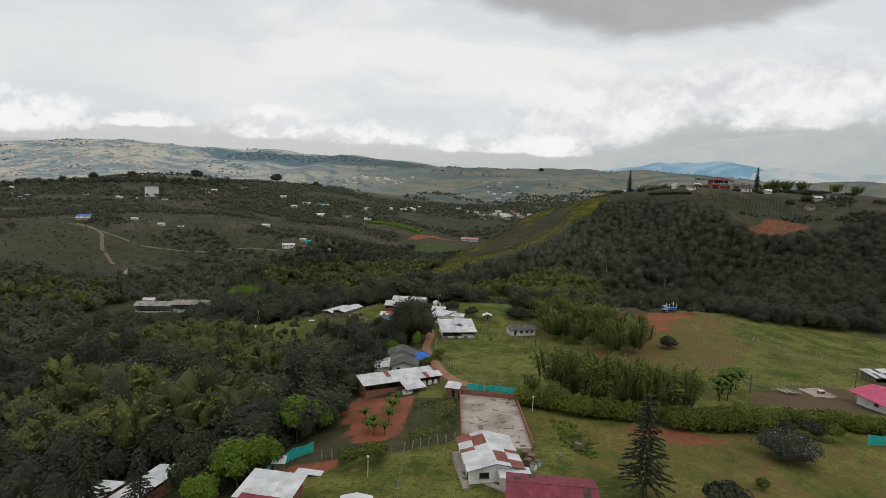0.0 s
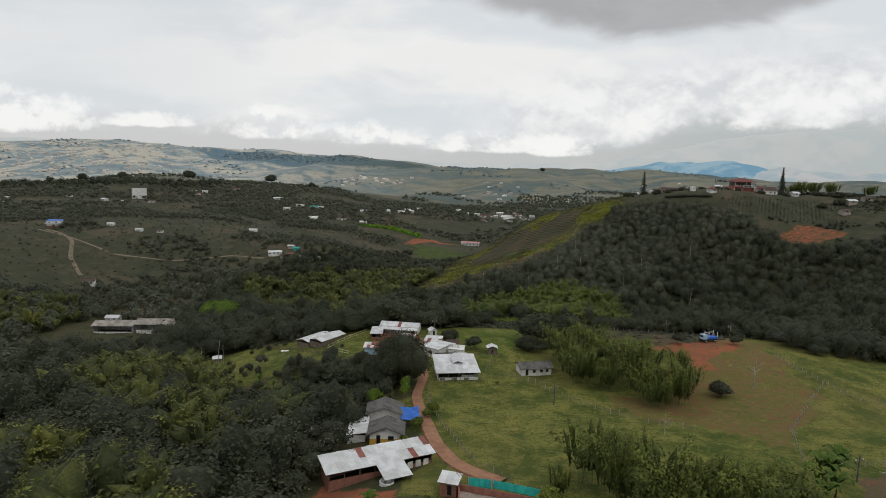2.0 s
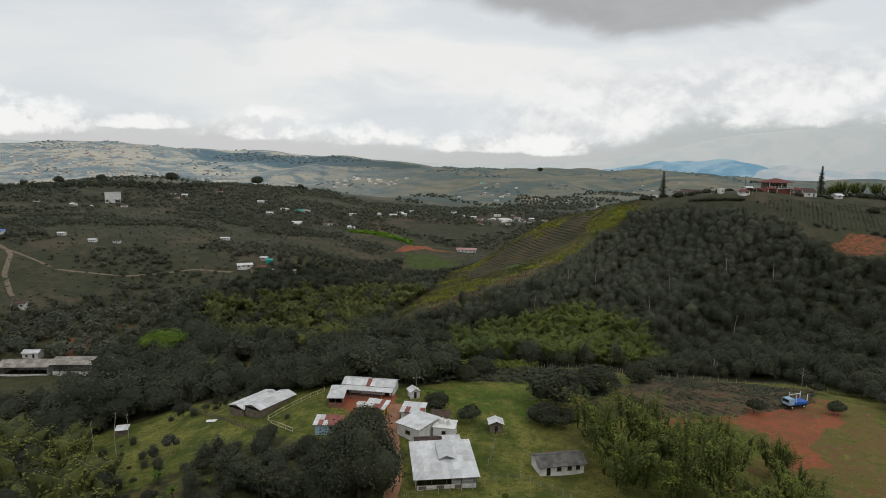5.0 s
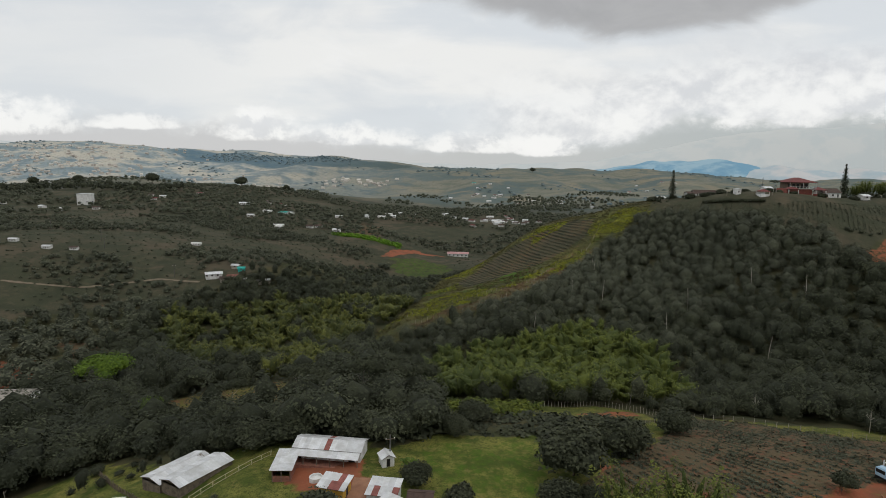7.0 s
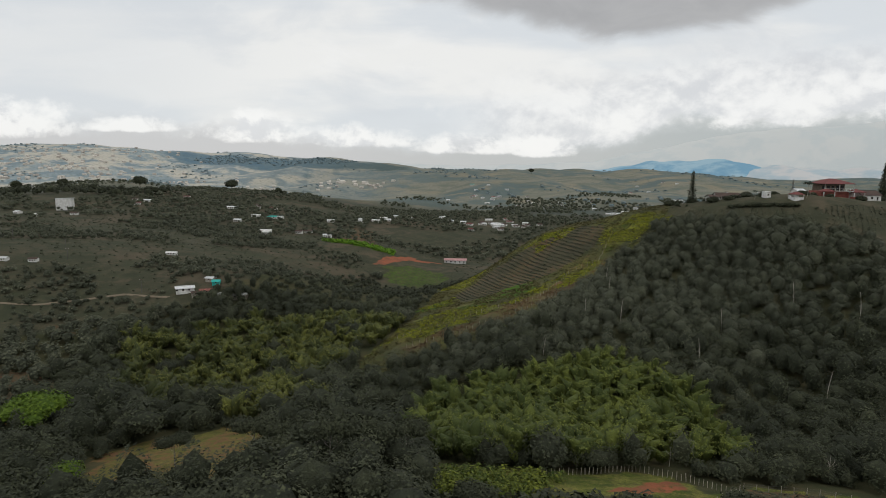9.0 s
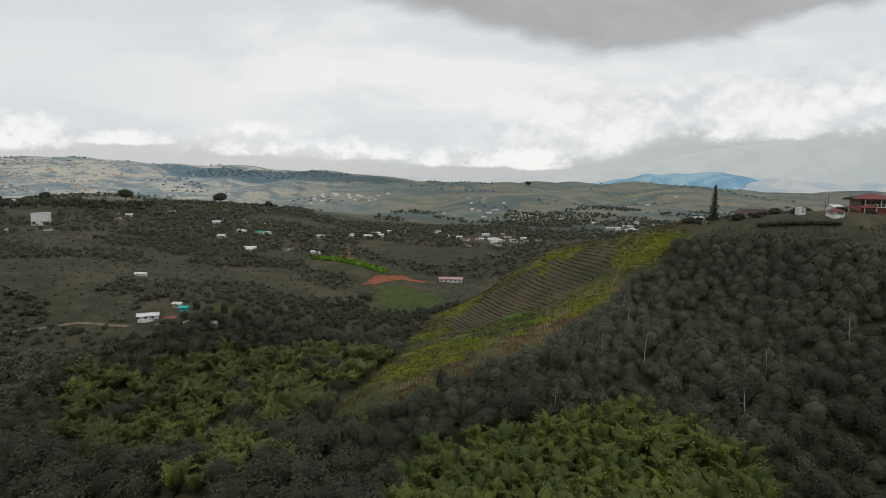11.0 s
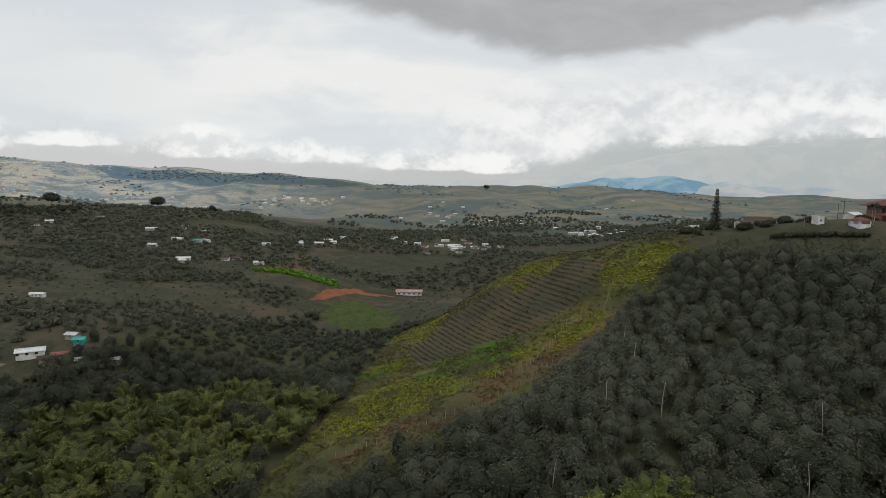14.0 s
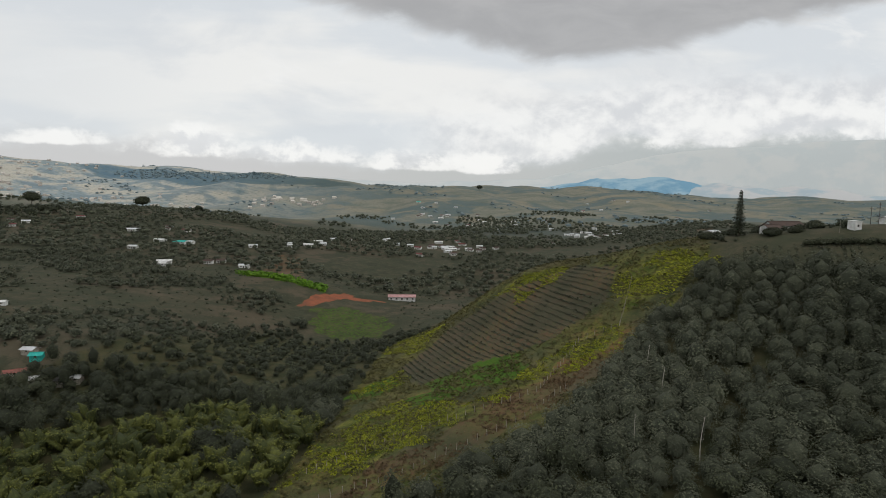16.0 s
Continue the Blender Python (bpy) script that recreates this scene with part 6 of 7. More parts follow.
# ---- single trees ----
def conifer(name, label, seed, h, r, tiers, per, leaf_size, droop, top=0.15, bare=0.08, leaf=CONIFER, density=9):
    """An upright conifer: straight trunk and whorls of drooping boughs, each set with needle sprays."""
    g = np.random.default_rng(seed)
    quads = []
    for i in range(tiers):
        k = i / (tiers - 1)
        z = h * (bare + (0.98 - bare) * k)
        rad = r * ((1 - k) ** 0.75 * (1 - top) + top) * g.uniform(0.75, 1.15)
        for j in range(per):
            a = 6.283 * (j + g.random()) / per
            way = np.array([math.cos(a), math.sin(a), 0])
            n = max(3, int(density * rad / r))
            t = (0.15 + 0.85 * (np.arange(n) + g.random(n)) / n)[:, None]
            p = way * rad * t + np.array([0, 0, 1.0]) * (z - droop * rad * t ** 2)
            nrm = np.array([0, 0, 1.0]) + way * 0.5 + g.normal(size=(n, 3)) * 0.35
            nrm /= np.linalg.norm(nrm, axis=1)[:, None]
            side = np.cross(nrm, way)
            side /= np.linalg.norm(side, axis=1)[:, None]
            along = np.cross(side, nrm)
            s = leaf_size * (0.7 + 0.6 * g.random((n, 1)))
            quads.append(np.stack([p - along * s, p + side * s * 0.6, p + along * s, p - side * s * 0.6], 1))
    v, f, t = soup(np.concatenate(quads), np.zeros((0, 3, 3)), 0.5)
    return Kind(name, label, mesh_from(name + "_crown", v, f, t), trunk_mesh(name + "_trunk", h * 0.97, 0.02 * h, 0, seed, 0.1), leaf, BARK)


def bamboo_kind(name, label, seed, h, spread, culms, count, size, leaf=BAMBOO, low=0.08, slim=1.0):
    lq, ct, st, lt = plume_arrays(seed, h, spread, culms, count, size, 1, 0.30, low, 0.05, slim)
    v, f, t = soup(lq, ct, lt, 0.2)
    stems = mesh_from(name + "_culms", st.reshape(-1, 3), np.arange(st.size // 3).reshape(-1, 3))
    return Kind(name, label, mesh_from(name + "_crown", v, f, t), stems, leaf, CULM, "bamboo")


def dead_kind(name, label, seed, h, limbs, spread, r0=0.14):
    return Kind(name, label, trunk_mesh(name + "_limbs", h, r0, limbs, seed, spread), None, PALEBARK, PALEBARK)


def banana_kind():
    bm = bmesh.new()
    r = random.Random(9)
    for i in range(9):
        a, lift, long = i * 2.4, r.uniform(0.8, 1.5), r.uniform(1.6, 2.3)
        way, side = Vector((math.cos(a), math.sin(a), 0)), Vector((-math.sin(a), math.cos(a), 0))
        prev = None
        for j in range(6):
            k = j / 5
            c = Vector((0, 0, 1.3)) + way * long * k * 0.75 + Vector((0, 0, lift * math.sin(k * 2.3)))
            w = 0.33 * math.sin(math.pi * (0.12 + 0.85 * k)) + 0.02
            row = [bm.verts.new(c - side * w + Vector((0, 0, 0.09))), bm.verts.new(c), bm.verts.new(c + side * w + Vector((0, 0, 0.09)))]
            if prev:
                bm.faces.new((prev[0], row[0], row[1], prev[1]))
                bm.faces.new((prev[1], row[1], row[2], prev[2]))
            prev = row
    me = bpy.data.meshes.new("banana_leaves")
    bm.to_mesh(me)
    bm.free()
    a = me.attributes.new("tint", "FLOAT", "POINT")
    a.data.foreach_set("value", np.full(len(me.vertices), 0.55, np.float32))
    return Kind("banana_plant", "banana plant with broad arching green leaves", me, trunk_mesh("banana_trunk", 1.5, 0.13, 0, 3, 0.1), PALM, SCRUB, "plant")


SHADE = broadleaf("shade_tree", "great dark green shade tree beside the road", 51, 15.5, 6.6, 36, 5600, 0.30, FOREST, trunk_k=0.65, r0=0.45, base=-0.25, flat=1.1)
ROUND = broadleaf("round_tree", "round dark green tree with dense crown", 52, 8.0, 4.2, 16, 1250, 0.36, FOREST, trunk_k=0.5, base=0.0, flat=1.1)
DARKOAK = broadleaf("dark_tree", "bushy dark tree between the hamlet houses", 69, 8.5, 4.0, 18, 1900, 0.28, FOREST, trunk_k=0.5, base=-0.1, flat=1.1)
LIMETREE = broadleaf("lime_green_tree", "bright lime-green fruit tree with rounded crown", 53, 6.5, 3.4, 10, 1400, 0.27, LIME, trunk_k=0.5, r0=0.16, base=0.12, flat=1.1)
UMBRELLA = broadleaf("umbrella_tree", "broad flat-topped bright green tree", 54, 9.0, 6.2, 14, 1500, 0.36, LIME, trunk_k=0.7, r0=0.3, flat=0.8, base=0.35)
BUSH = broadleaf("bush", "leafy green bush growing in the garden", 55, 2.6, 1.7, 7, 520, 0.20, HEDGE, trunk_k=0.4, r0=0.06, base=0.15)
DARKBUSH = broadleaf("dark_bush", "dense dark green bush on rough grass", 56, 2.9, 1.9, 7, 520, 0.22, FOREST, trunk_k=0.4, r0=0.06, base=0.15)
FLOWERBUSH = broadleaf("flowering_bush", "broad round bush covered in pale blossom", 57, 4.2, 4.4, 22, 2600, 0.20, SILVER, trunk_k=0.3, r0=0.14, base=0.0, flat=1.1)
SILVERTREE = broadleaf("silver_tree", "sparse grey-leaved tree with pale branches", 58, 7.5, 3.6, 10, 520, 0.22, SILVER, PALEBARK, trunk_k=0.75, r0=0.16)
SLIM = broadleaf("slim_tree", "slender young tree with yellow-green crown", 59, 5.5, 1.4, 6, 420, 0.22, LIME, trunk_k=0.6, r0=0.08, flat=1.3)
TALLTREE = broadleaf("valley_tree", "tall spreading dark valley tree", 60, 13, 5.0, 11, 1500, 0.34, FOREST, PALEBARK, trunk_k=0.7, r0=0.26, flat=0.6, base=0.5)
ARAUCARIA = conifer("araucaria", "tall sparse araucaria with tiered boughs", 61, 14.0, 3.4, 18, 9, 0.30, 0.10, bare=0.16, density=20)
NORFOLK = conifer("norfolk_pine", "lone Norfolk pine with thin tiered top", 62, 18, 2.9, 30, 11, 0.40, 0.16, top=0.12, bare=0.06, density=14)
CYPRESS = conifer("cypress", "dense dark columnar cypress", 63, 19, 2.9, 30, 11, 0.5, 0.35, top=0.06, bare=0.02)
CLUMP = bamboo_kind("bamboo_clump", "feathery green bamboo clump on the pasture", 64, 12.5, 4.3, 15, 4200, 0.19, FEATHER, 0.24, 0.70)
DARKCLUMP = bamboo_kind("dark_bamboo_clump", "dense dark bamboo hedge clump", 65, 7.5, 2.2, 13, 3000, 0.19, FOREST)
BANANA = banana_kind()
DEAD = dead_kind("dead_tree", "bare pale tree with forked branches", 66, 8.0, 6, 3.0, 0.16)
SNAG = dead_kind("bare_tree", "straight bare whitish trunk", 67, 9.0, 2, 1.0, 0.13)

SHADE.plant(-17.2, 172.0, 1.0, 30)
for x, y, s in ((-21.5, 170.0, 0.75), (-24.5, 173.5, 0.8), (-19.0, 178.5, 0.7), (-1.0, 230.0, 0.6), (-30.5, 189.0, 0.55), (-27.0, 184.5, 0.6)):
    DARKOAK.plant(x, y, s, group="hamlet trees", wide=1.2, sink=0.9)
for x, y, s in ((-20.5, 175.5, 0.7), (-23.8, 164.5, 0.5), (-26.5, 168.0, 0.55), (16.0, 205.0, 0.6), (19.5, 214.5, 1.25), (31, 224.5, 1.0), (45.5, 238, 0.75), (-7.4, 209.5, 0.6), (-21, 196.5, 0.75), (-24, 194.2, 0.6), (22, 207, 0.5), (-40, 224, 0.8), (-33, 226, 0.85), (-22, 226.5, 0.8), (-13, 228, 0.85), (-6, 233, 0.8), (3, 240, 0.75), (-47, 226, 0.8), (-36, 186, 0.6)):
    ROUND.plant(x, y, s * rng.uniform(0.85, 1.15), group="farm trees", wide=rng.uniform(1.1, 1.4), sink=1.3)
for x, y, s in ((-29, 96.5, 1.2), (-26.5, 99, 0.85), (-32.6, 79.5, 1.15), (-31, 84.5, 0.9), (-36, 75.5, 0.8), (-21.5, 159.5, 0.6)):
    LIMETREE.plant(x, y, s, group="lime-green trees")
for x, y, s in ((-40, 80, 0.85), (-37, 85, 0.7), (-35, 92, 0.75), (-44, 90, 0.9), (-39, 97, 0.9), (-33.5, 101, 0.7)):
    ROUND.plant(x, y, s, group="garden trees")
UMBRELLA.plant(-130.0, 312.5, 1.25, 0, wide=1.3)
UMBRELLA.plant(-84.0, 262.0, 0.8, 40, wide=1.0)
for x, y in ((-15.2, 163.2), (-14.6, 158.0)):
    SLIM.plant(x, y, 1.0, group="roadside trees")
for x, y, s in ((-7.6, 152.2, 1.0), (-9.0, 150.0, 0.8), (-10.0, 142.8, 0.95), (-12.2, 136.0, 0.6), (-17, 84, 1.1), (-13.5, 83, 1.3), (-12.2, 85.2, 0.8), (60.6, 94.9, 1.2), (-11.0, 132.5, 0.5), (6.5, 174.8, 0.4), (39.5, 74.5, 0.7)):
    BUSH.plant(x, y, s, group="garden bushes")
for x, y, s in ((57.6, 96.6, 1.1), (54.0, 97.0, 0.9), (31.4, 67.6, 1.5), (20, 202.5, 1.0), (0.3, 203.0, 1.4), (-21, 160, 0.9), (-29, 151, 1.1), (-32, 168, 1.0), (-36, 160, 1.2), (-30, 144, 1.0), (57.5, 168, 1.3), (61, 207, 1.2), (78, 207, 1.1), (-26, 132, 1.2), (-29, 127, 1.3), (-24.5, 108, 1.0), (-27.5, 118, 1.4), (-26.5, 104, 1.2), (88, 232, 1.0)):
    DARKBUSH.plant(x, y, s, group="dark bushes")
FLOWERBUSH.plant(48.5, 86.0, 1.0, 0)
for x, y, s in ((58.2, 168.6, 0.62), (97, 216, 1.15), (116, 223, 1.1)):
    FLOWERBUSH.plant(x, y, s, wide=0.9, label="dark bush dusted with pale blossom")
for x, y, s in ((-25.0, 130.5, 1.0), (-28.5, 125.0, 1.0), (-31.5, 137.5, 0.9), (-34, 95.5, 0.7), (-62, 196, 0.6), (-30, 153, 0.5), (-33, 148, 0.6)):
    SILVERTREE.plant(x, y, s, group="grey-leaved trees")
for x, y, s in ((-17.5, 257, 1.0), (-24, 253, 1.1), (-45.5, 271, 1.0), (-66, 275, 0.75), (-30, 262, 1.0), (-38, 268, 0.9), (-11, 262, 0.9), (-36, 256, 0.8)):
    TALLTREE.plant(x, y, s, group="valley trees")
for x, y, s in ((-80, 247, 1.1), (-88, 254, 1.2), (-71, 249, 1.0), (-96, 264, 1.1), (-98, 280, 1.1), (-62, 252, 0.9)):
    ROUND.plant(x, y, s, group="clearing trees")
ARAUCARIA.plant(23.2, 71.3, 1.0, 10)
ARAUCARIA.plant(-56, 79, 1.05, 80)
ARAUCARIA.plant(-45, 75, 0.8, 50)
NORFOLK.plant(113.7, 445.0, 0.90, 0)
CYPRESS.plant(205.7, 444.0, 1.0, 0)
CYPRESS.plant(-191, 297, 0.65, 40, wide=1.2)
for x, y, s in ((222, 450, 1.3), (228, 446, 1.2), (216, 452, 1.0), (236, 440, 1.1), (248, 420, 1.0), (256, 410, 1.0)):
    CLUMP.plant(x, y, s * 0.80, group="hilltop bamboo", wide=1.25, label="feathery bamboo clump on the hilltop")
for x, y, s in ((13.0, 112.5, 0.55), (18.7, 117.8, 0.85), (20.5, 110.5, 0.9), (24.5, 104.5, 1.05), (28.0, 102.5, 1.0), (32.5, 102.0, 1.1), (37.5, 104.0, 1.1), (41, 108, 1.0), (35, 109, 0.9), (25.5, 121.0, 0.6)):
    CLUMP.plant(x, y, s * rng.uniform(0.75, 1.25), group="pasture bamboo", wide=rng.uniform(0.75, 1.2))
for x, y, s in ((25, 196, 1.0), (26, 187, 1.05), (27, 178, 1.1), (33, 173, 1.0), (39, 176, 1.15), (40, 166, 1.1), (41, 160.5, 0.95), (46, 163, 1.05), (50, 170, 0.9), (53, 182, 0.9), (45, 183, 1.1), (35, 186, 1.2), (33, 194, 1.05), (45, 193, 0.85)):
    CLUMP.plant(x, y, s * rng.uniform(0.85, 1.2), group="meadow bamboo", wide=rng.uniform(0.85, 1.15))
for i in range(12):
    DARKCLUMP.plant(-27.5 - i * 1.5, 172.5 + i * 0.85, 0.9 + 0.1 * math.sin(i * 2), group="bamboo hedge")
for x, y, s in ((-18.6, 103.6, 0.8), (-16.2, 98.7, 0.85), (-13.6, 100.9, 1.0), (-13.5, 110.5, 0.9), (-13.4, 95.0, 0.8), (-15.4, 95.2, 0.9), (-16.8, 97.2, 0.7), (-13.7, 105.2, 1.1), (51.6, 119.0, 1.0), (53.5, 121.0, 1.3), (55.2, 122.0, 1.2), (52.5, 116.5, 1.1), (58.8, 126.0, 1.2), (50.0, 114.5, 0.9), (-8, 212, 0.9), (-9.5, 213, 0.8), (-58, 184, 0.9), (-52, 178, 0.8), (-49, 173, 0.8), (-46, 180, 0.7)):
    BANANA.plant(x, y, s * (1.5 if x > 40 else 1.15), group="banana plants")
for x, y, s in ((67.0, 172.5, 1.0), (36.8, 141.5, 0.6), (46.0, 271.6, 0.6), (77.5, 267, 0.8), (24.4, 366.5, 0.7), (8.6, 367.5, 0.6), (-18, 280, 0.7), (95, 250, 0.7)):
    DEAD.plant(x, y, s, group="bare trees")
for x, y, s in ((-83, 201.9, 0.95), (-77.6, 201.7, 1.1), (-80.1, 210.2, 0.7), (-83.4, 229.2, 0.7), (-92.8, 202, 0.8), (100, 305, 1.35), (46, 363, 1.1), (58, 358, 1.2), (58, 377, 1.2), (60, 391, 1.0), (28, 341, 1.0), (88, 345, 1.2), (115, 352, 1.2), (75, 330, 1.1), (130, 340, 1.2)):
    SNAG.plant(x, y, s, group="bare trunks")
for x, y, s in ((-585, 1171, 2.4), (-403, 1132, 2.2), (-330, 1160, 1.3), (-450, 975, 1.2), (-700, 1130, 1.8), (-640, 1050, 1.6), (-760, 1100, 1.9), (-560, 1000, 1.3), (240, 2290, 2.2)):
    ROUND.plant(x, y, s, wide=1.25, group="skyline trees", label="broad dark tree alone on the skyline")


def hedge(label, line, width, height, leaf, count, size, seed):
    """A thick clipped hedge: overlapping leafy mounds along a line, down to the ground."""
    r = np.random.default_rng(seed)
    c, q = [], []
    for (ax, ay), (bx, by) in zip(line, line[1:]):
        n = max(2, int(math.hypot(bx - ax, by - ay) / (width * 0.42)))
        for i in range(n):
            x, y = ax + (bx - ax) * i / n + r.normal() * 0.25, ay + (by - ay) * i / n + r.normal() * 0.25
            h = height * r.uniform(0.82, 1.12)
            c.append((x, y, gz(x, y) + h * 0.48))
            q.append((width * 0.55, width * 0.55, h * 0.55))
    c, q = np.array(c), np.array(q)
    o = np.array((c[0][0], c[0][1], c[0][2]))
    v, f, t = soup(leaves_on(c - o, q, count, size, 0.0, 0.5, r, 0.85), blob_core(c - o, q, 0.9), 0.6, 0.3)
    me = mesh_from("hedge", v, f, t)
    me.materials.append(leaf)
    ob = new("hedge", me)
    ob.matrix_basis = pose(*o)
    return tagged(ob, label, "hedge")


hedge("tall dark hedge along the lawn", [(11, 107), (14.5, 104.5), (19, 102), (24, 99.5), (30, 98.5), (35, 100)], 3.0, 3.4, HEDGE, 12000, 0.18, 71)
hedge("thick yellow-green hedge round the garden", [(36, 96.2), (40, 96.2), (46, 96.6), (52, 98)], 3.4, 4.0, HEDGE, 11000, 0.18, 72)
hedge("yellow-green hedge beside the work yard", [(52, 101), (57, 102.2), (63, 103), (70, 101.6), (78, 101)], 2.4, 3.0, HEDGE, 10000, 0.18, 73)


def palm_kind():
    """A slender palm: feathered fronds arching from the head of a bare trunk."""
    bm, r = bmesh.new(), random.Random(4)
    for i in range(14):
        a, lift = i * 2.4, r.uniform(0.3, 1.2)
        way, side, prev = Vector((math.cos(a), math.sin(a), 0)), Vector((-math.sin(a), math.cos(a), 0)), None
        for j in range(6):
            k = j / 5
            c = Vector((0, 0, 6.9)) + way * 2.1 * k + Vector((0, 0, lift * math.sin(k * 2.2) - 1.1 * k * k))
            w = 0.30 * math.sin(math.pi * (0.15 + 0.80 * k))
            row = [bm.verts.new(c - side * w - Vector((0, 0, 0.12))), bm.verts.new(c), bm.verts.new(c + side * w - Vector((0, 0, 0.12)))]
            if prev:
                bm.faces.new((prev[0], row[0], row[1], prev[1]))
                bm.faces.new((prev[1], row[1], row[2], prev[2]))
            prev = row
    me = bpy.data.meshes.new("palm_fronds")
    bm.to_mesh(me)
    bm.free()
    return Kind("palm_tree", "slender palm with drooping crown on the hilltop", me, trunk_mesh("palm_trunk", 7.0, 0.14, 0, 5, 0.1), CONIFER, PALEBARK)


PALMTREE = palm_kind()
for x, y, k in ((153.4, 416.5, 1.0), (159.5, 424.0, 0.8), (134.0, 423.5, 0.62)):
    PALMTREE.plant(x, y, k, group="hilltop palms")
hedge("clipped dark hedge below the hilltop houses", [(122, 421), (128, 417), (134, 413), (139, 410), (146, 407)], 2.2, 1.7, FOREST, 3000, 0.22, 74)
building("pump_house", "small white flat-roofed house among the hilltop hedges", 139.5, 424.0, 10, 2.8, 2.6, 3.0, "shed", 0.15, 0.15, (WHITE,), 0, WHITE, plain=True, windows=(("front", 0, 0.9, 0.8, 0.8),))
for x, y, k in ((104, 448, 0.6), (120, 436, 0.6), (127, 434, 0.5), (138, 440, 0.6), (143, 434, 0.45), (156, 424, 0.5), (163, 428, 0.4), (184, 426, 0.5), (200, 438, 0.6), (212, 436, 0.7), (199, 424, 0.5), (222, 430, 0.6), (228, 418, 0.7), (152, 442, 0.6), (168, 424, 0.4), (206, 396, 0.6), (218, 400, 0.7), (118, 455, 0.6), (128, 455, 0.7)):
    ROUND.plant(x, y, k * 0.85, group="hilltop trees", wide=1.5, sink=1.6, label="rounded dark tree in the hilltop gardens")
orchard_scrub = scatter(-66, -14, 138, 197, 3.4, lambda x, y: inside(x, y, ORCHARD) & (np.sin(x / 4) + np.sin(y / 5 + x / 9) > -1.0) & ~((x > -17) & (y > 160)), (0.3, 0.75))
orchard_scrub += scatter(-97, -38, 178, 236, 4.6, lambda x, y: inside(x, y, UPPER) & (np.sin(x / 6 + 1) + np.sin(y / 7 + x / 11) > 0.1) & (np.hypot(x + 49.7, y - 214.8) > 12), (0.2, 0.6))
joined_wood("orchard_thicket", "thicket of dark shrubs and small trees beside the road", orchard_scrub, FOREST_KIND, FOREST, "thicket")


# ---- crops, scrub and tufts ----
def tuft_arrays(seed, blades, h, spread, width):
    """A low leafy plant: a small dome of leaves."""
    g = np.random.default_rng(seed)
    c, q = np.array([(0, 0, h * 0.35)]), np.array([(spread, spread, h * 0.6)])
    return soup(leaves_on(c, q, blades, width, 0.0, 0.9, g, 0.5), np.zeros((0, 3, 3)), 0.5)


def rows_in(poly, along, row_gap, gap, jitter=0.15):
    """Plant places in straight rows across an outline."""
    px, py = np.array([p[0] for p in poly]), np.array([p[1] for p in poly])
    cx, cy = px.mean(), py.mean()
    reach = max(np.ptp(px), np.ptp(py))
    c, s = math.cos(radians(along)), math.sin(radians(along))
    u, v = np.meshgrid(np.arange(-reach, reach, gap), np.arange(-reach, reach, row_gap))
    u, v = u.ravel() + rng.normal(0, jitter, u.size), v.ravel() + rng.normal(0, jitter * 0.4, v.size)
    x, y = cx + u * c - v * s, cy + u * s + v * c
    ok = inside(x, y, poly) & (rng.random(len(x)) < 0.93)
    return [(a, b, rng.uniform(0.75, 1.25), rng.uniform(0.2, 0.8)) for a, b in zip(x[ok], y[ok])]


TUFT = [tuft_arrays(s, 12, 0.55, 0.42, 0.20) for s in (81, 82, 83)]
joined_wood("furrow_crop", "rows of young plants on the furrowed red field", rows_in(FURROWS, 118, 1.7, 0.55), [tuft_arrays(s, 14, 0.7, 0.55, 0.20) for s in (81, 82, 83)], HAZED_GREEN, "crop")
joined_wood("vegetable_rows", "dark green vegetable rows in the fenced plot", rows_in(CROPPLOT, 10, 0.8, 0.5), TUFT, HEDGE, "crop")
HILLROWS = [(100, 427), (122, 408), (158, 384), (200, 370), (230, 395), (200, 412), (165, 408), (150, 403), (125, 420), (108, 432)]
joined_wood("coffee_rows", "rows of low shrubs below the hilltop houses", rows_in(HILLROWS, 64, 2.0, 0.8, 0.3), [tuft_arrays(s, 14, 0.7, 0.55, 0.22) for s in (84, 85)], HAZED_GREEN, "crop")
shrubs = scatter(96, 260, 345, 455, 3.0, lambda x, y: inside(x, y, HILLTOP) & ~inside(x, y, HILLROWS) & (np.sin(x / 7 + np.sin(y / 5)) + np.sin(y / 6 + x / 13) > 0.15) & ~((x > 140) & (x < 200) & (y > 405) & (y < 442)) & ~inside(x, y, REDFIELD), (0.25, 0.6))
joined_wood("hilltop_shrubs", "dark garden shrubs and hedges round the hilltop houses", shrubs, LOW_KIND, FOREST, "shrubs")
TERRACE_ROWS = [(-6, 466), (14, 492), (42, 492), (66, 478), (75, 456), (66, 438), (45, 433), (31, 436), (22, 441), (1, 437)]
joined_wood("terrace_rows", "long rows of staked plants across the hillside", rows_in(TERRACE_ROWS, 105, 2.1, 0.65, 0.15), [tuft_arrays(s, 12, 0.8, 0.42, 0.24) for s in (86, 87)], HAZED_GREEN, "crop")
joined_wood("kitchen_garden", "pale leafy vegetables in an overgrown garden patch", [(x, y, s * 1.2, t) for x, y, s, t in rows_in([(14.6, 99), (18.5, 97), (21.5, 89), (19, 82.5), (16.5, 86), (15, 94)], 70, 0.8, 0.6, 0.3)], TUFT, HEDGE, "crop")
joined_wood("garden_terrace", "lush bananas and shrubs on the crop terrace", [(x, y, s * 1.6, t) for x, y, s, t in rows_in([(-6, 244), (14, 246), (20, 258), (-2, 262), (-8, 254)], 20, 2.0, 1.7, 0.6)], [tuft_arrays(s, 60, 1.4, 1.1, 0.20) for s in (88, 89)], HEDGE, "crop")
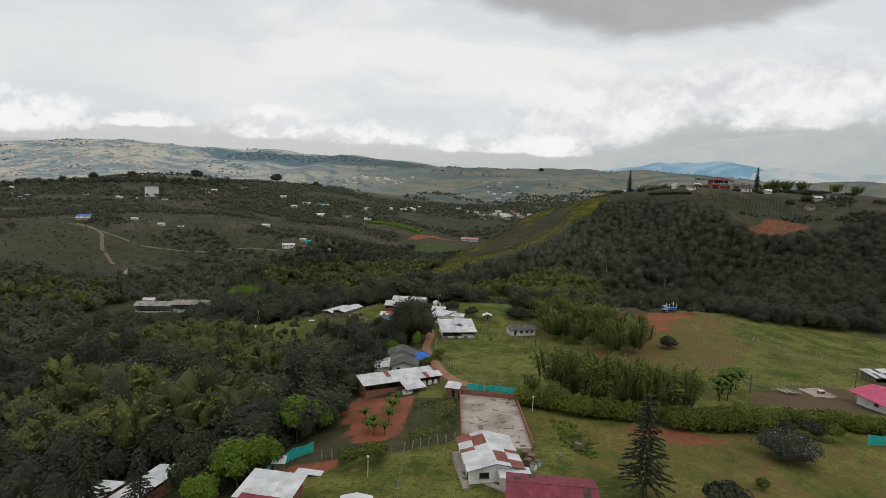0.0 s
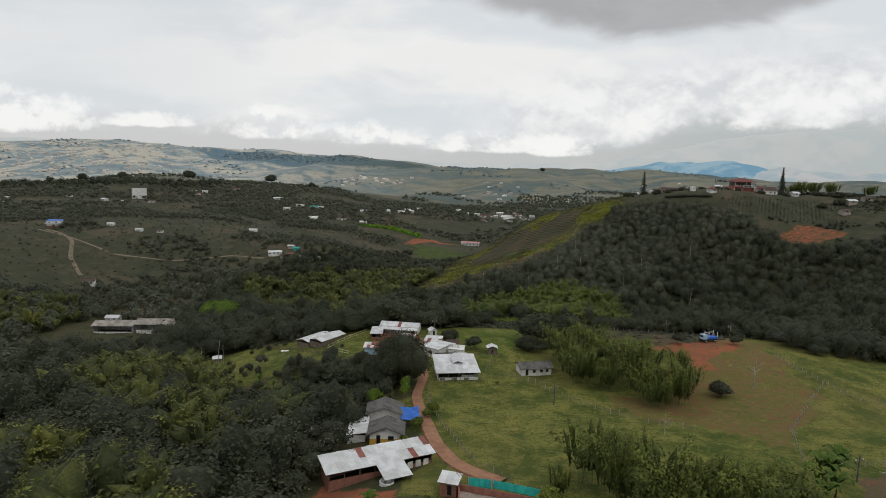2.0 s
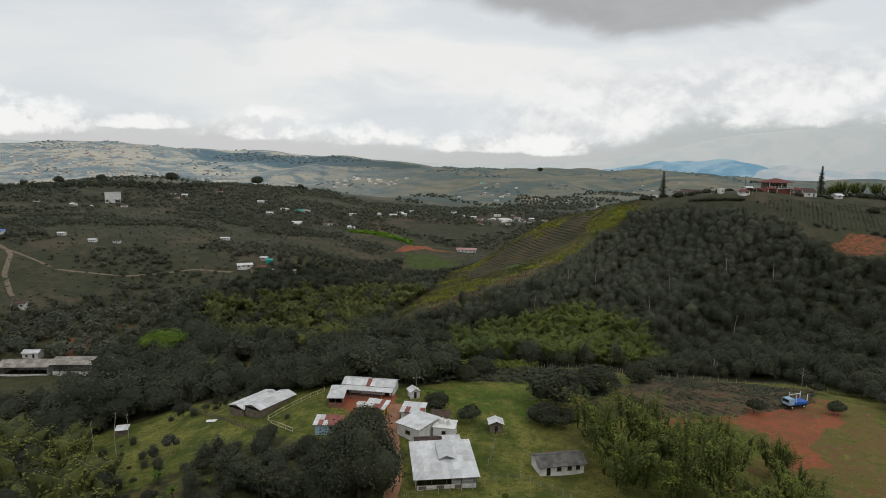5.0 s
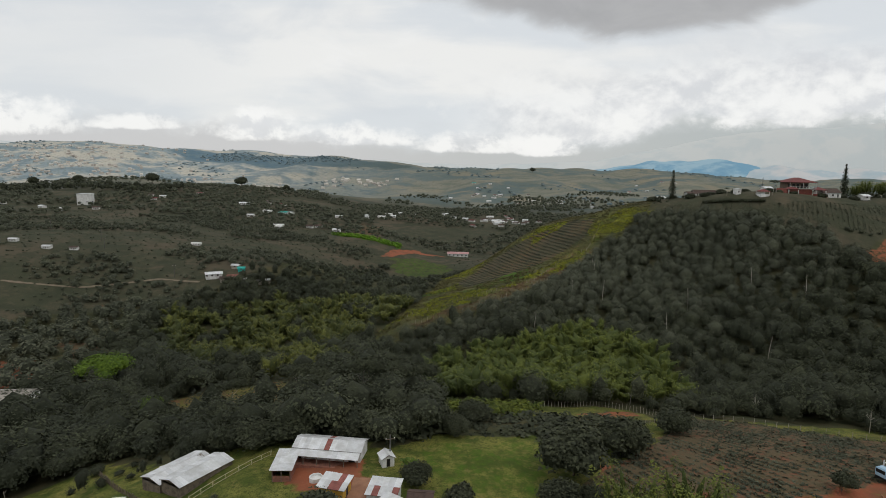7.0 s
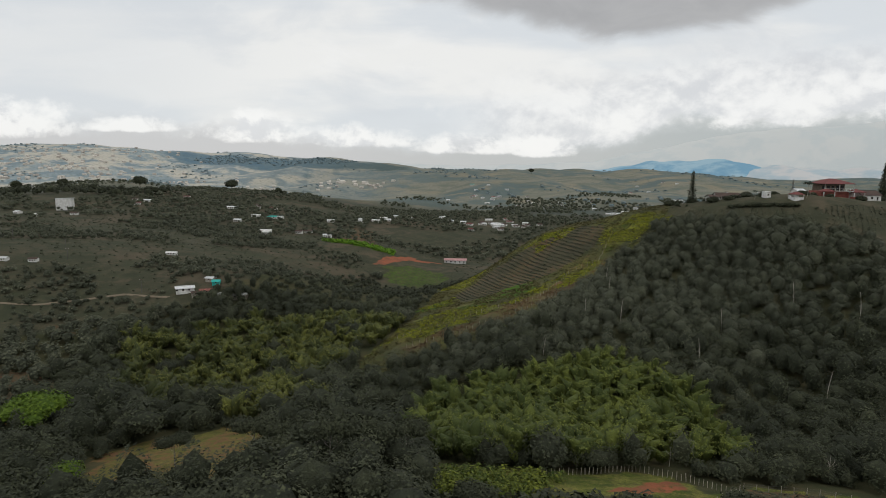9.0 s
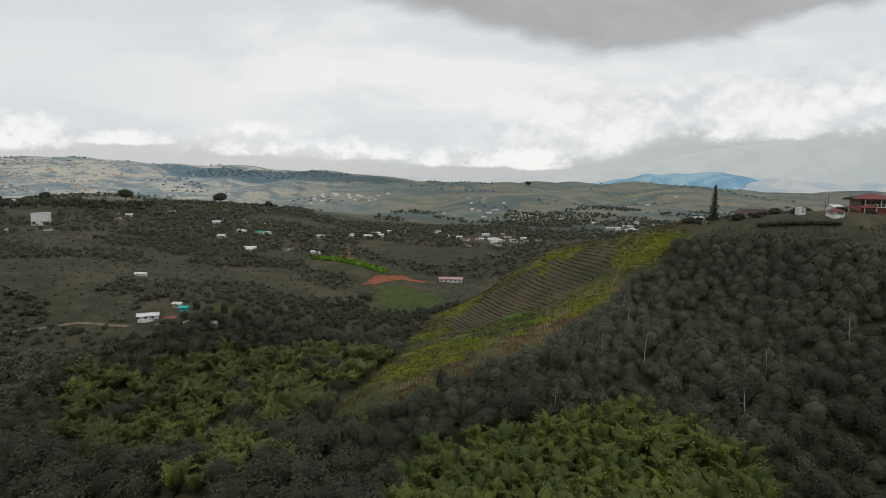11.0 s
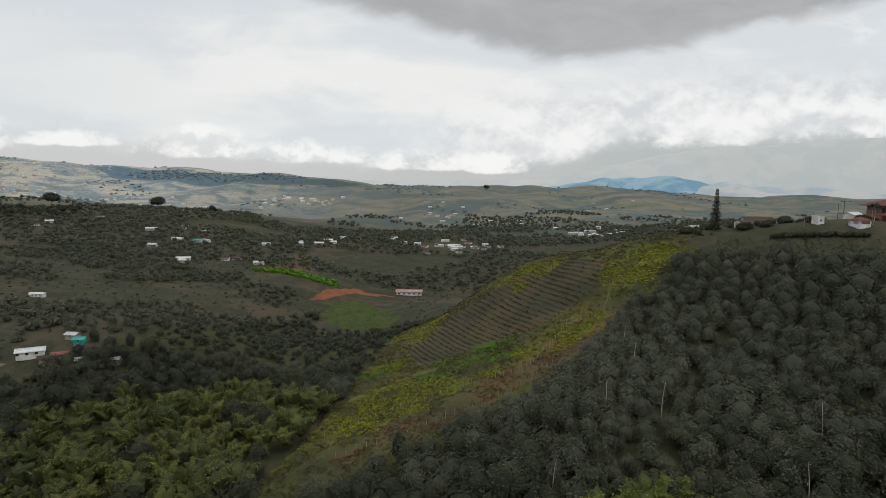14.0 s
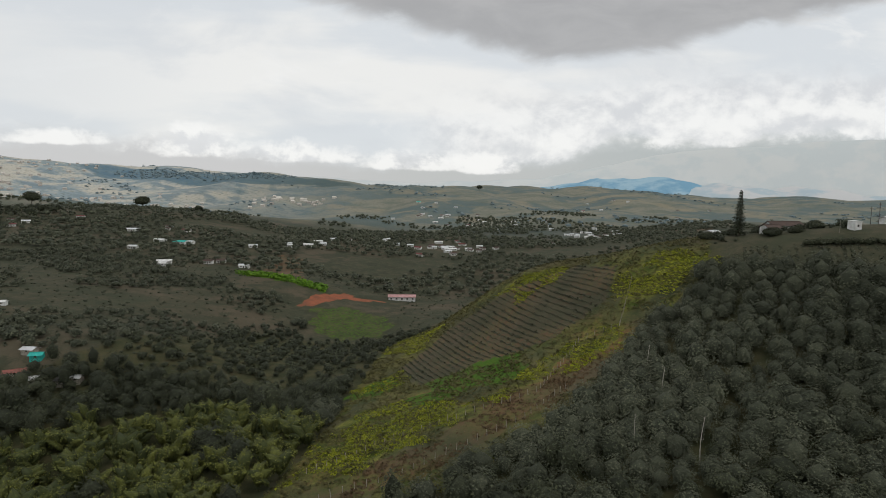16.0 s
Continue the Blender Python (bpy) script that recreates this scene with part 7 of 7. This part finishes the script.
strip_scrub = scatter(-42, 112, 350, 552, 1.25, lambda x, y: inside(x, y, STRIP) & ~inside(x, y, TERRACE_ROWS) & ~inside(x, y, BROWNBAND) & (np.sin(x / 5 + y / 7) + np.sin(x / 11 - y / 6) > -1.7), (0.4, 1.3))
joined_wood("hillside_scrub", "yellow-green scrub and tall grass on the hillside", strip_scrub, [tuft_arrays(s, 16, 0.9, 0.8, 0.28) for s in (90, 91)], SCRUB, "scrub")
joined_wood("dry_bracken", "russet bracken and dry stalks along the wood's edge", scatter(-42, 70, 358, 420, 1.1, lambda x, y: inside(x + 2 * np.sin(y / 3), y + 2 * np.sin(x / 4), BROWNBAND + [(-36, 362)]), (0.4, 1.2)), [tuft_arrays(s, 16, 0.8, 0.7, 0.26) for s in (98, 99)], BRACKEN, "scrub")
GREENBED = scatter(-4, 40, 404, 448, 0.75, lambda x, y: inside(x + 1.5 * np.sin(y / 2), y + 1.5 * np.sin(x / 2), GREENPATCH), (0.35, 0.8))
joined_wood("green_crop", "patch of fresh green crop on the hillside", GREENBED + scatter(-30, 0, 438, 462, 1.0, lambda x, y: inside(x, y, [(-28, 444), (-15, 452), (-5, 458), (-1, 442), (-14, 440)]), (0.35, 0.8)), TUFT, FRESH, "crop")
joined_wood("cane_field", "bright green cane on the crest of the plateau", scatter(-150, -50, 640, 712, 1.9, lambda x, y: inside(x, y, CANE), (0.9, 1.5)), [tuft_arrays(s, 14, 2.4, 1.1, 0.60) for s in (96, 97)], FRESH, "crop")
joined_wood("tall_weeds", "bright yellow-green weeds on the lower hillside", scatter(-34, 100, 372, 544, 0.82, lambda x, y: np.any([inside(x + 2.5 * np.sin(y / 3), y + 2.5 * np.sin(x / 3), b) for b in WEED_BEDS], axis=0) & (np.sin(x / 3 + y / 4) + np.sin(x / 7 - y / 5) > -1.2), (0.6, 1.3)), [tuft_arrays(s, 12, 0.8, 0.6, 0.26) for s in (94, 95)], WEED, "weeds")
tussocks = scatter(-20, 128, 60, 230, 1.7, lambda x, y: (inside(x, y, LAWN) | inside(x, y, UPPER)) & ~inside(x, y, YARD) & ~inside(x, y, WORKYARD) & (np.sin(x / 4 + y / 9) + np.sin(x / 7 - y / 5) > -0.2), (0.15, 0.6))
joined_wood("grass_tussocks", "coarse grass tussocks on the pasture", tussocks, TUFT, SCRUB, "grass")
under = scatter(-60, 40, 218, 262, 2.2, lambda x, y: ~inside(x, y, UPPER) & ~inside(x, y, FURROWS) & ~inside(x, y, TERRACE) & (y > 222 - x * 0.1), (0.8, 2.2))
joined_wood("undergrowth", "tangled undergrowth below the hamlet", under, [tuft_arrays(s, 24, 1.0, 0.8, 0.34) for s in (92, 93)], FOREST, "undergrowth")


def field_litter():
    """Stones, cut sticks and husks strewn over the dry slope, past counting."""
    g = np.random.default_rng(77)
    unit = np.array([(-1, -1, -1), (1, -1, -1), (1, 1, -1), (-1, 1, -1), (-0.7, -0.8, 1), (0.8, -0.7, 1), (0.7, 0.8, 1), (-0.8, 0.7, 1)], float)
    quad = np.array([(0, 1, 5, 4), (1, 2, 6, 5), (2, 3, 7, 6), (3, 0, 4, 7), (4, 5, 6, 7)])
    vs, fs = [], []
    for x, y, s, t in scatter(-20, 130, 62, 225, 4.6, lambda x, y: inside(x, y, DRYSIDE) | (inside(x, y, LAWN) & (y < 100) & (np.sin(x / 5) + np.sin(y / 4) > 0.9)) | inside(x, y, WORKYARD)):
        a, long = g.uniform(0, 6.283), g.uniform(0.07, 0.15) if t < 0.7 else g.uniform(0.3, 0.7)
        v = unit * np.array([long, g.uniform(0.04, 0.09), g.uniform(0.04, 0.07)])
        fs.append(quad + 8 * len(vs))
        vs.append(np.stack([v[:, 0] * math.cos(a) - v[:, 1] * math.sin(a) + x, v[:, 0] * math.sin(a) + v[:, 1] * math.cos(a) + y, v[:, 2] + gz(x, y) + 0.1], 1))
    me = mesh_from("field_litter", np.concatenate(vs), np.concatenate(fs), None, False)
    me.materials.append(EARTH)
    return tagged(new("field_litter", me), "reddish sticks and clods strewn over the dry slope", "litter", kind="stuff")


field_litter()


# ---- small things ----
def lamp_post(x, y, h):
    ob = thing("lamp_post", "white lamp post with a small round lamp", "lamp", x, y, gz(x, y))
    part("pole", post_mesh(WHITE, h, 0.06), None, ob)
    bm = bmesh.new()
    bmesh.ops.create_icosphere(bm, subdivisions=2, radius=0.2)
    bmesh.ops.translate(bm, vec=(0, 0, h + 0.15), verts=bm.verts)
    part("lamp_globe", bm, WHITE, ob)


lamp_post(-13.3, 79.3, 3.0)
lamp_post(12.4, 103.2, 2.6)


def utility_pole(x, y, h, group="utility poles"):
    ob = thing("utility_pole", "grey utility pole with crossarm", "pole", x, y, gz(x, y), 20, group)
    part("pole", post_mesh(ASBESTOS, h, 0.13), None, ob)
    box_part("crossarm", TIMBER, ob, -0.9, -0.06, h - 0.9, 0.9, 0.06, h - 0.76)
    for px in (-0.75, 0.0, 0.75):
        box_part("insulator", WHITE, ob, px - 0.05, -0.05, h - 0.757, px + 0.05, 0.05, h - 0.6)


for x, y, h in ((86.5, 131, 5.5), (60.5, 124, 4.5), (-12.7, 216.5, 5.0), (18.5, 160, 5.0), (-235, 480, 8), (-172, 447, 8), (158.5, 437, 8.0), (163.0, 446, 8.5), (-250, 500, 8), (-300, 520, 8)):
    utility_pole(x, y, h)


def truck(x, y, turn):
    """A small blue and white farm truck with a frame over its bed."""
    ob = thing("farm_truck", "blue and white farm truck parked on red earth", "truck", x, y, gz(x, y) + 0.1, turn)
    bm = box(bmesh.new(), -2.6, -0.9, 0.5, 2.4, 0.9, 0.85)
    part("chassis", bm, DARK, ob)
    bm = box(bmesh.new(), 0.9, -0.95, 0.852, 2.5, 0.95, 2.3)
    bmesh.ops.bevel(bm, geom=bm.edges[:], offset=0.14, segments=2, affect="EDGES")
    cab = part("cab", bm, PALEBLUE, ob)
    box_part("windscreen", DARK, cab, 2.46, -0.75, 1.5, 2.52, 0.75, 2.1)
    box_part("side_window", DARK, cab, 1.2, -0.98, 1.5, 2.1, -0.93, 2.05)
    box_part("cargo_bed", BLUE, ob, -2.7, -1.0, 0.853, 0.85, 1.0, 1.5, bevel=0.05)
    for px, py in ((-2.5, -0.9), (-2.5, 0.9), (0.6, -0.9), (0.6, 0.9)):
        box_part("stake", WHITE, ob, px - 0.07, py - 0.07, 1.5, px + 0.07, py + 0.07, 3.1)
    box_part("top_rail", WHITE, ob, -2.6, -0.96, 2.5, 0.7, -0.84, 2.62)
    for px in (-1.7, 1.6):
        for py in (-0.9, 0.9):
            bm = bmesh.new()
            bmesh.ops.create_cone(bm, cap_ends=True, segments=14, radius1=0.42, radius2=0.42, depth=0.26)
            w = part("wheel", bm, DARK, ob)
            w.matrix_basis = pose(px, py, 0.42, 90, 0, 0)
            bm = bmesh.new()
            bmesh.ops.create_cone(bm, cap_ends=True, segments=10, radius1=0.2, radius2=0.17, depth=0.30)
            part("rim", bm, WHITE, w)


truck(71.6, 211.6, 200)


def slab_thing(x, y, w, d, turn):
    ob = thing("concrete_slab", "pale concrete slab on the red work yard", "slab", x, y, gz(x, y), turn)
    box_part("slab", CONCRETE, ob, -w / 2, -d / 2, -0.8, w / 2, d / 2, 0.45, bevel=0.03)
    t = thing("block_table", "low concrete block table", "table", 0, 0, 0)
    t.matrix_basis = ob.matrix_basis @ pose(0.3, -0.5, 0.45)
    box_part("table_top", WHITE, t, -0.7, -0.45, 0.62, 0.7, 0.45, 0.72)
    for px in (-0.5, 0.5):
        box_part("block", BRICK, t, px - 0.12, -0.4, 0, px + 0.12, 0.4, 0.617)


slab_thing(77.0, 128.2, 5.2, 5.6, 12)


def log_pile(x, y):
    r = random.Random(12)
    for i in range(11):
        ob = thing("log", "pale peeled log lying on the work yard", "log", x + r.uniform(-1.6, 1.6), y + r.uniform(-1.0, 1.0), gz(x, y) + 0.42 + 0.05 * (i % 3), r.uniform(110, 160), "log pile")
        bm = bmesh.new()
        bmesh.ops.create_cone(bm, cap_ends=True, segments=8, radius1=0.13, radius2=0.09, depth=r.uniform(2.2, 3.6))
        bmesh.ops.rotate(bm, cent=(0, 0, 0), matrix=Matrix.Rotation(radians(90 + r.uniform(-3, 3)), 3, "Y"), verts=bm.verts)
        part("trunk", bm, POSTWOOD, ob)


log_pile(70.2, 127.5)


def water_basin(x, y):
    ob = thing("water_basin", "round white concrete water basin", "basin", x, y, gz(x, y))
    bm = bmesh.new()
    prof = ((1.15, -0.5), (1.15, 0.55), (1.0, 0.55), (1.0, 0.15))
    rings = [[bm.verts.new((math.cos(a * 0.3927) * q, math.sin(a * 0.3927) * q, z)) for a in range(16)] for q, z in prof]
    for p, q in zip(rings, rings[1:]):
        for i in range(16):
            bm.faces.new((p[i], p[(i + 1) % 16], q[(i + 1) % 16], q[i]))
    bm.faces.new(rings[-1])
    part("rim", bm, WHITE, ob)


water_basin(-12.4, 118.6)
water_basin(-24.5, 209.8)


def crate(x, y, s, mat, label, turn):
    ob = thing("crate", label, "crate", x, y, gz(x, y) + 0.1, turn, "yard clutter")
    box_part("box", mat, ob, -s / 2, -s / 2, -0.3, s / 2, s / 2, s * 0.8, bevel=0.03)
    box_part("lid", TIMBER, ob, -s / 2 - 0.03, -s / 2 - 0.03, s * 0.8 + 0.003, s / 2 + 0.03, s / 2 + 0.03, s * 0.8 + 0.06)


for x, y, s, m, lab in ((9.6, 80.5, 0.9, ASBESTOS, "grey crate beside the farmhouse"), (10.3, 79.2, 0.8, WHITE, "white crate beside the farmhouse"), (11.0, 80.2, 0.7, PALEBLUE, "pale blue crate beside the farmhouse"), (10.2, 81.8, 1.0, RUST, "rusty red crate beside the farmhouse"), (9.6, 83.0, 1.1, TIMBER, "wooden crate beside the yard wall"), (17.6, 86.0, 0.9, TIMBER, "wooden crate in the garden patch")):
    crate(x, y, s, m, lab, s * 70)


def sheet_litter(x, y, turn, w, d, label, mat):
    ob = thing("loose_sheet", label, "sheet", x, y, gz(x, y) + 0.38, turn)
    bm = bmesh.new()
    slab(bm, (-w / 2, -d / 2, 0.0), (w / 2, -d / 2, 0.05), (w / 2, d / 2, 0.1), (-w / 2, d / 2, 0.04), 0.04)
    part("sheet", bm, mat, ob)


sheet_litter(-22.8, 82.4, -8, 4.2, 1.5, "pale roofing sheet lying on red soil", ZINC)
sheet_litter(-57.5, 221.5, 30, 1.6, 1.0, "white plastic sheet lying on grass", WHITE)
sheet_litter(-60.0, 210.5, 10, 2.4, 1.2, "pile of pale sacks beside the shed", WHITE)


def side_cloth(x, y, line, label):
    ob = thing("shade_cloth", label, "cloth", x, y, gz(x, y))
    o, prev, bm = Vector((x, y, gz(x, y))), None, bmesh.new()
    pts = []
    for (ax, ay), (bx, by) in zip(line, line[1:]):
        pts += [(ax + (bx - ax) * i / 6, ay + (by - ay) * i / 6) for i in range(6)]
    for i, (px, py) in enumerate(pts + [line[-1]]):
        row = [bm.verts.new(Vector((px + 0.06 * math.sin(i * 1.7 + k), py + 0.05 * math.sin(i * 2.3), gz(px, py) + k)) - o) for k in (0.1, 0.9, 1.8 + 0.08 * math.sin(i * 1.1))]
        if prev:
            for k in range(2):
                bm.faces.new((prev[k], row[k], row[k + 1], prev[k + 1]))
        prev = row
    ext = bmesh.ops.extrude_face_region(bm, geom=bm.faces[:])
    bmesh.ops.translate(bm, vec=(0.02, -0.03, 0), verts=[v for v in ext["geom"] if isinstance(v, bmesh.types.BMVert)])
    bmesh.ops.recalc_face_normals(bm, faces=bm.faces[:])
    part("cloth", bm, TEAL, ob)
    for px, py in line:
        p = new("post", post_mesh(POSTWOOD, 2.0, 0.06))
        p.parent = ob
        p.matrix_basis = pose(px - o.x, py - o.y, gz(px, py) - o.z)


side_cloth(-31.1, 81.0, [(-31.1, 81.0), (-29.4, 83.2), (-28.9, 85.9), (-27.6, 89.0), (-24.7, 90.9)], "teal shade cloth fencing the fruit garden")
side_cloth(66.0, 95.4, [(66.0, 95.4), (69.0, 95.6), (73.0, 95.8)], "teal shade cloth beside the hedge")


# ---- villages in the distance ----
def village_house(roof, wall, w, d, label):
    return building("village_house", label, 0, 0, 0, w, d, 2.9, "gable_x", 1.1, 0.5, (roof,), 0, wall, plain=True, z=0, group="village houses", windows=(("front", -w * 0.25, 0.9, 1.4, 1.1), ("front", w * 0.25, 0.9, 1.4, 1.1)), doors=(("front", 0, 1.1, 2.0),))


VILLAGE = [village_house(ZINC, WHITE, 9, 6, "white village house with pale tin roof"), village_house(BROWNTILE, WHITE, 8, 6, "white village house with brown roof"), village_house(REDTILE, WHITE, 9, 7, "white village house with red tile roof"), village_house(WHITE, WHITE, 12, 5, "long whitewashed village house"), village_house(TEAL, WHITE, 12, 8, "village hall with teal roof")]
spots = [(-307, 894, 2), (-283, 928, 3), (-262, 930, 3), (-249, 828, 0), (-229, 828, 1), (-251, 777, 0), (-164, 848, 0), (-112, 936, 3), (-137, 892, 0), (-171, 737, 1), (-141, 735, 0), (-198, 715, 3), (-419, 873, 2), (-35, 1042, 0), (-197, 528, 3), (-249, 471, 1), (-263, 466, 0), (-420, 898, 0), (-440, 905, 1), (-291, 474, 0), (-196, 704, 3), (-100, 985, 0), (-82, 1000, 1), (17, 1713, 4), (60, 1680, 0), (106, 1640, 0), (258, 1136, 0), (265, 1098, 3), (-550, 778, 1), (-570, 690, 0)]
pick = random.Random(21)
# hamlets along the plateau's lanes
spots += [(-300, 900, 0), (-222, 833, 0), (-164, 747, 1), (-133, 878, 0), (-116, 897, 3), (-104, 919, 0), (-39, 1014, 0), (-49, 1037, 1), (9, 893, 2), (252, 1142, 0), (271, 1100, 3), (305, 1193, 0), (276, 1163, 0), (193, 1029, 1), (146, 1225, 0), (536, 1092, 1), (529, 1960, 0), (591, 1913, 2), (610, 1851, 0), (40, 1500, 0), (62, 1478, 3), (24, 1530, 0)]
for cx, cy, n, s in ((46, 965, 26, 26), (276, 1135, 14, 34), (40, 1500, 12, 50), (150, 1300, 9, 80), (-420, 890, 4, 60), (-760, 980, 9, 80), (-610, 700, 4, 70), (700, 1700, 6, 110)):
    spots += [(cx + pick.gauss(0, s), cy + pick.gauss(0, s * 1.3), pick.choice((0, 0, 0, 1, 1, 2, 3))) for _ in range(n)]
for i, (x, y, k) in enumerate(spots):
    m = pose(x, y, gz(x, y) + 0.2, 0, 0, pick.uniform(-30, 30)) @ Matrix.Scale(0.6 if y < 620 else 0.95, 4)
    if i < 5:
        VILLAGE[i].matrix_basis = m
    else:
        copy_thing(VILLAGE[k], m)


def distant_town():
    """A hillside town past counting: small gabled houses, joined."""
    g = np.random.default_rng(33)
    vs, fs, at = [], [], 0
    unit = np.array([(-1, -1, -1), (1, -1, -1), (1, 1, -1), (-1, 1, -1), (-1, -1, 1), (1, -1, 1), (1, 1, 1), (-1, 1, 1), (-1, 0, 1.7), (1, 0, 1.7)], float)
    tri = np.array([(0, 1, 5), (0, 5, 4), (1, 2, 6), (1, 6, 5), (2, 3, 7), (2, 7, 6), (3, 0, 4), (3, 4, 7), (4, 5, 9), (4, 9, 8), (6, 7, 8), (6, 8, 9), (5, 6, 9), (7, 4, 8)])
    for cx, cy, n, s in ((-1300, 1850, 110, 170), (-1700, 2100, 130, 240), (-900, 1750, 45, 90), (-1350, 2250, 60, 160), (-330, 1850, 26, 60), (-600, 1700, 24, 110)):
        for _ in range(n):
            x, y = cx + g.normal() * s, cy + g.normal() * s * 0.8
            a, sz = g.uniform(-0.6, 0.6), np.array([g.uniform(3, 6.5), g.uniform(3, 5), g.uniform(1.8, 3.0)])
            v = unit * sz
            vs.append(np.stack([v[:, 0] * math.cos(a) - v[:, 1] * math.sin(a) + x, v[:, 0] * math.sin(a) + v[:, 1] * math.cos(a) + y, v[:, 2] + gz(x, y) + 1.5], 1))
            fs.append(tri + at)
            at += 10
    me = mesh_from("distant_town", np.concatenate(vs), np.concatenate(fs), None, False)
    me.materials.append(TOWN)
    return tagged(new("distant_town", me), "pale houses of a town on the far slope", "town", kind="stuff")


distant_town()


for x, y, s in ((-40, 158, 1.0), (-46, 163, 1.1), (-52, 168, 1.2), (-35, 178, 0.8), (-58, 172, 1.0), (-50, 186, 1.3), (-44, 170, 0.7), (-38, 168, 0.9), (-30, 160, 0.8), (-56, 178, 0.8)):
    DARKBUSH.plant(x, y, s, group="orchard bushes")
for x, y, s in ((-47, 168, 0.8), (-41, 162, 0.9), (-53, 175, 0.9), (-37, 172, 0.7), (-33, 165, 0.8), (-44, 175, 0.8)):
    BANANA.plant(x, y, s, group="orchard bananas")


# ---- scale ----
# the plan above is drawn in long paces; this sets the whole place to metres
PACE = 1.2
for ob in list(scene.objects):
    if ob.parent is None and ob.type != "CAMERA":
        ob.matrix_basis = Matrix.Scale(PACE, 4) @ ob.matrix_basis
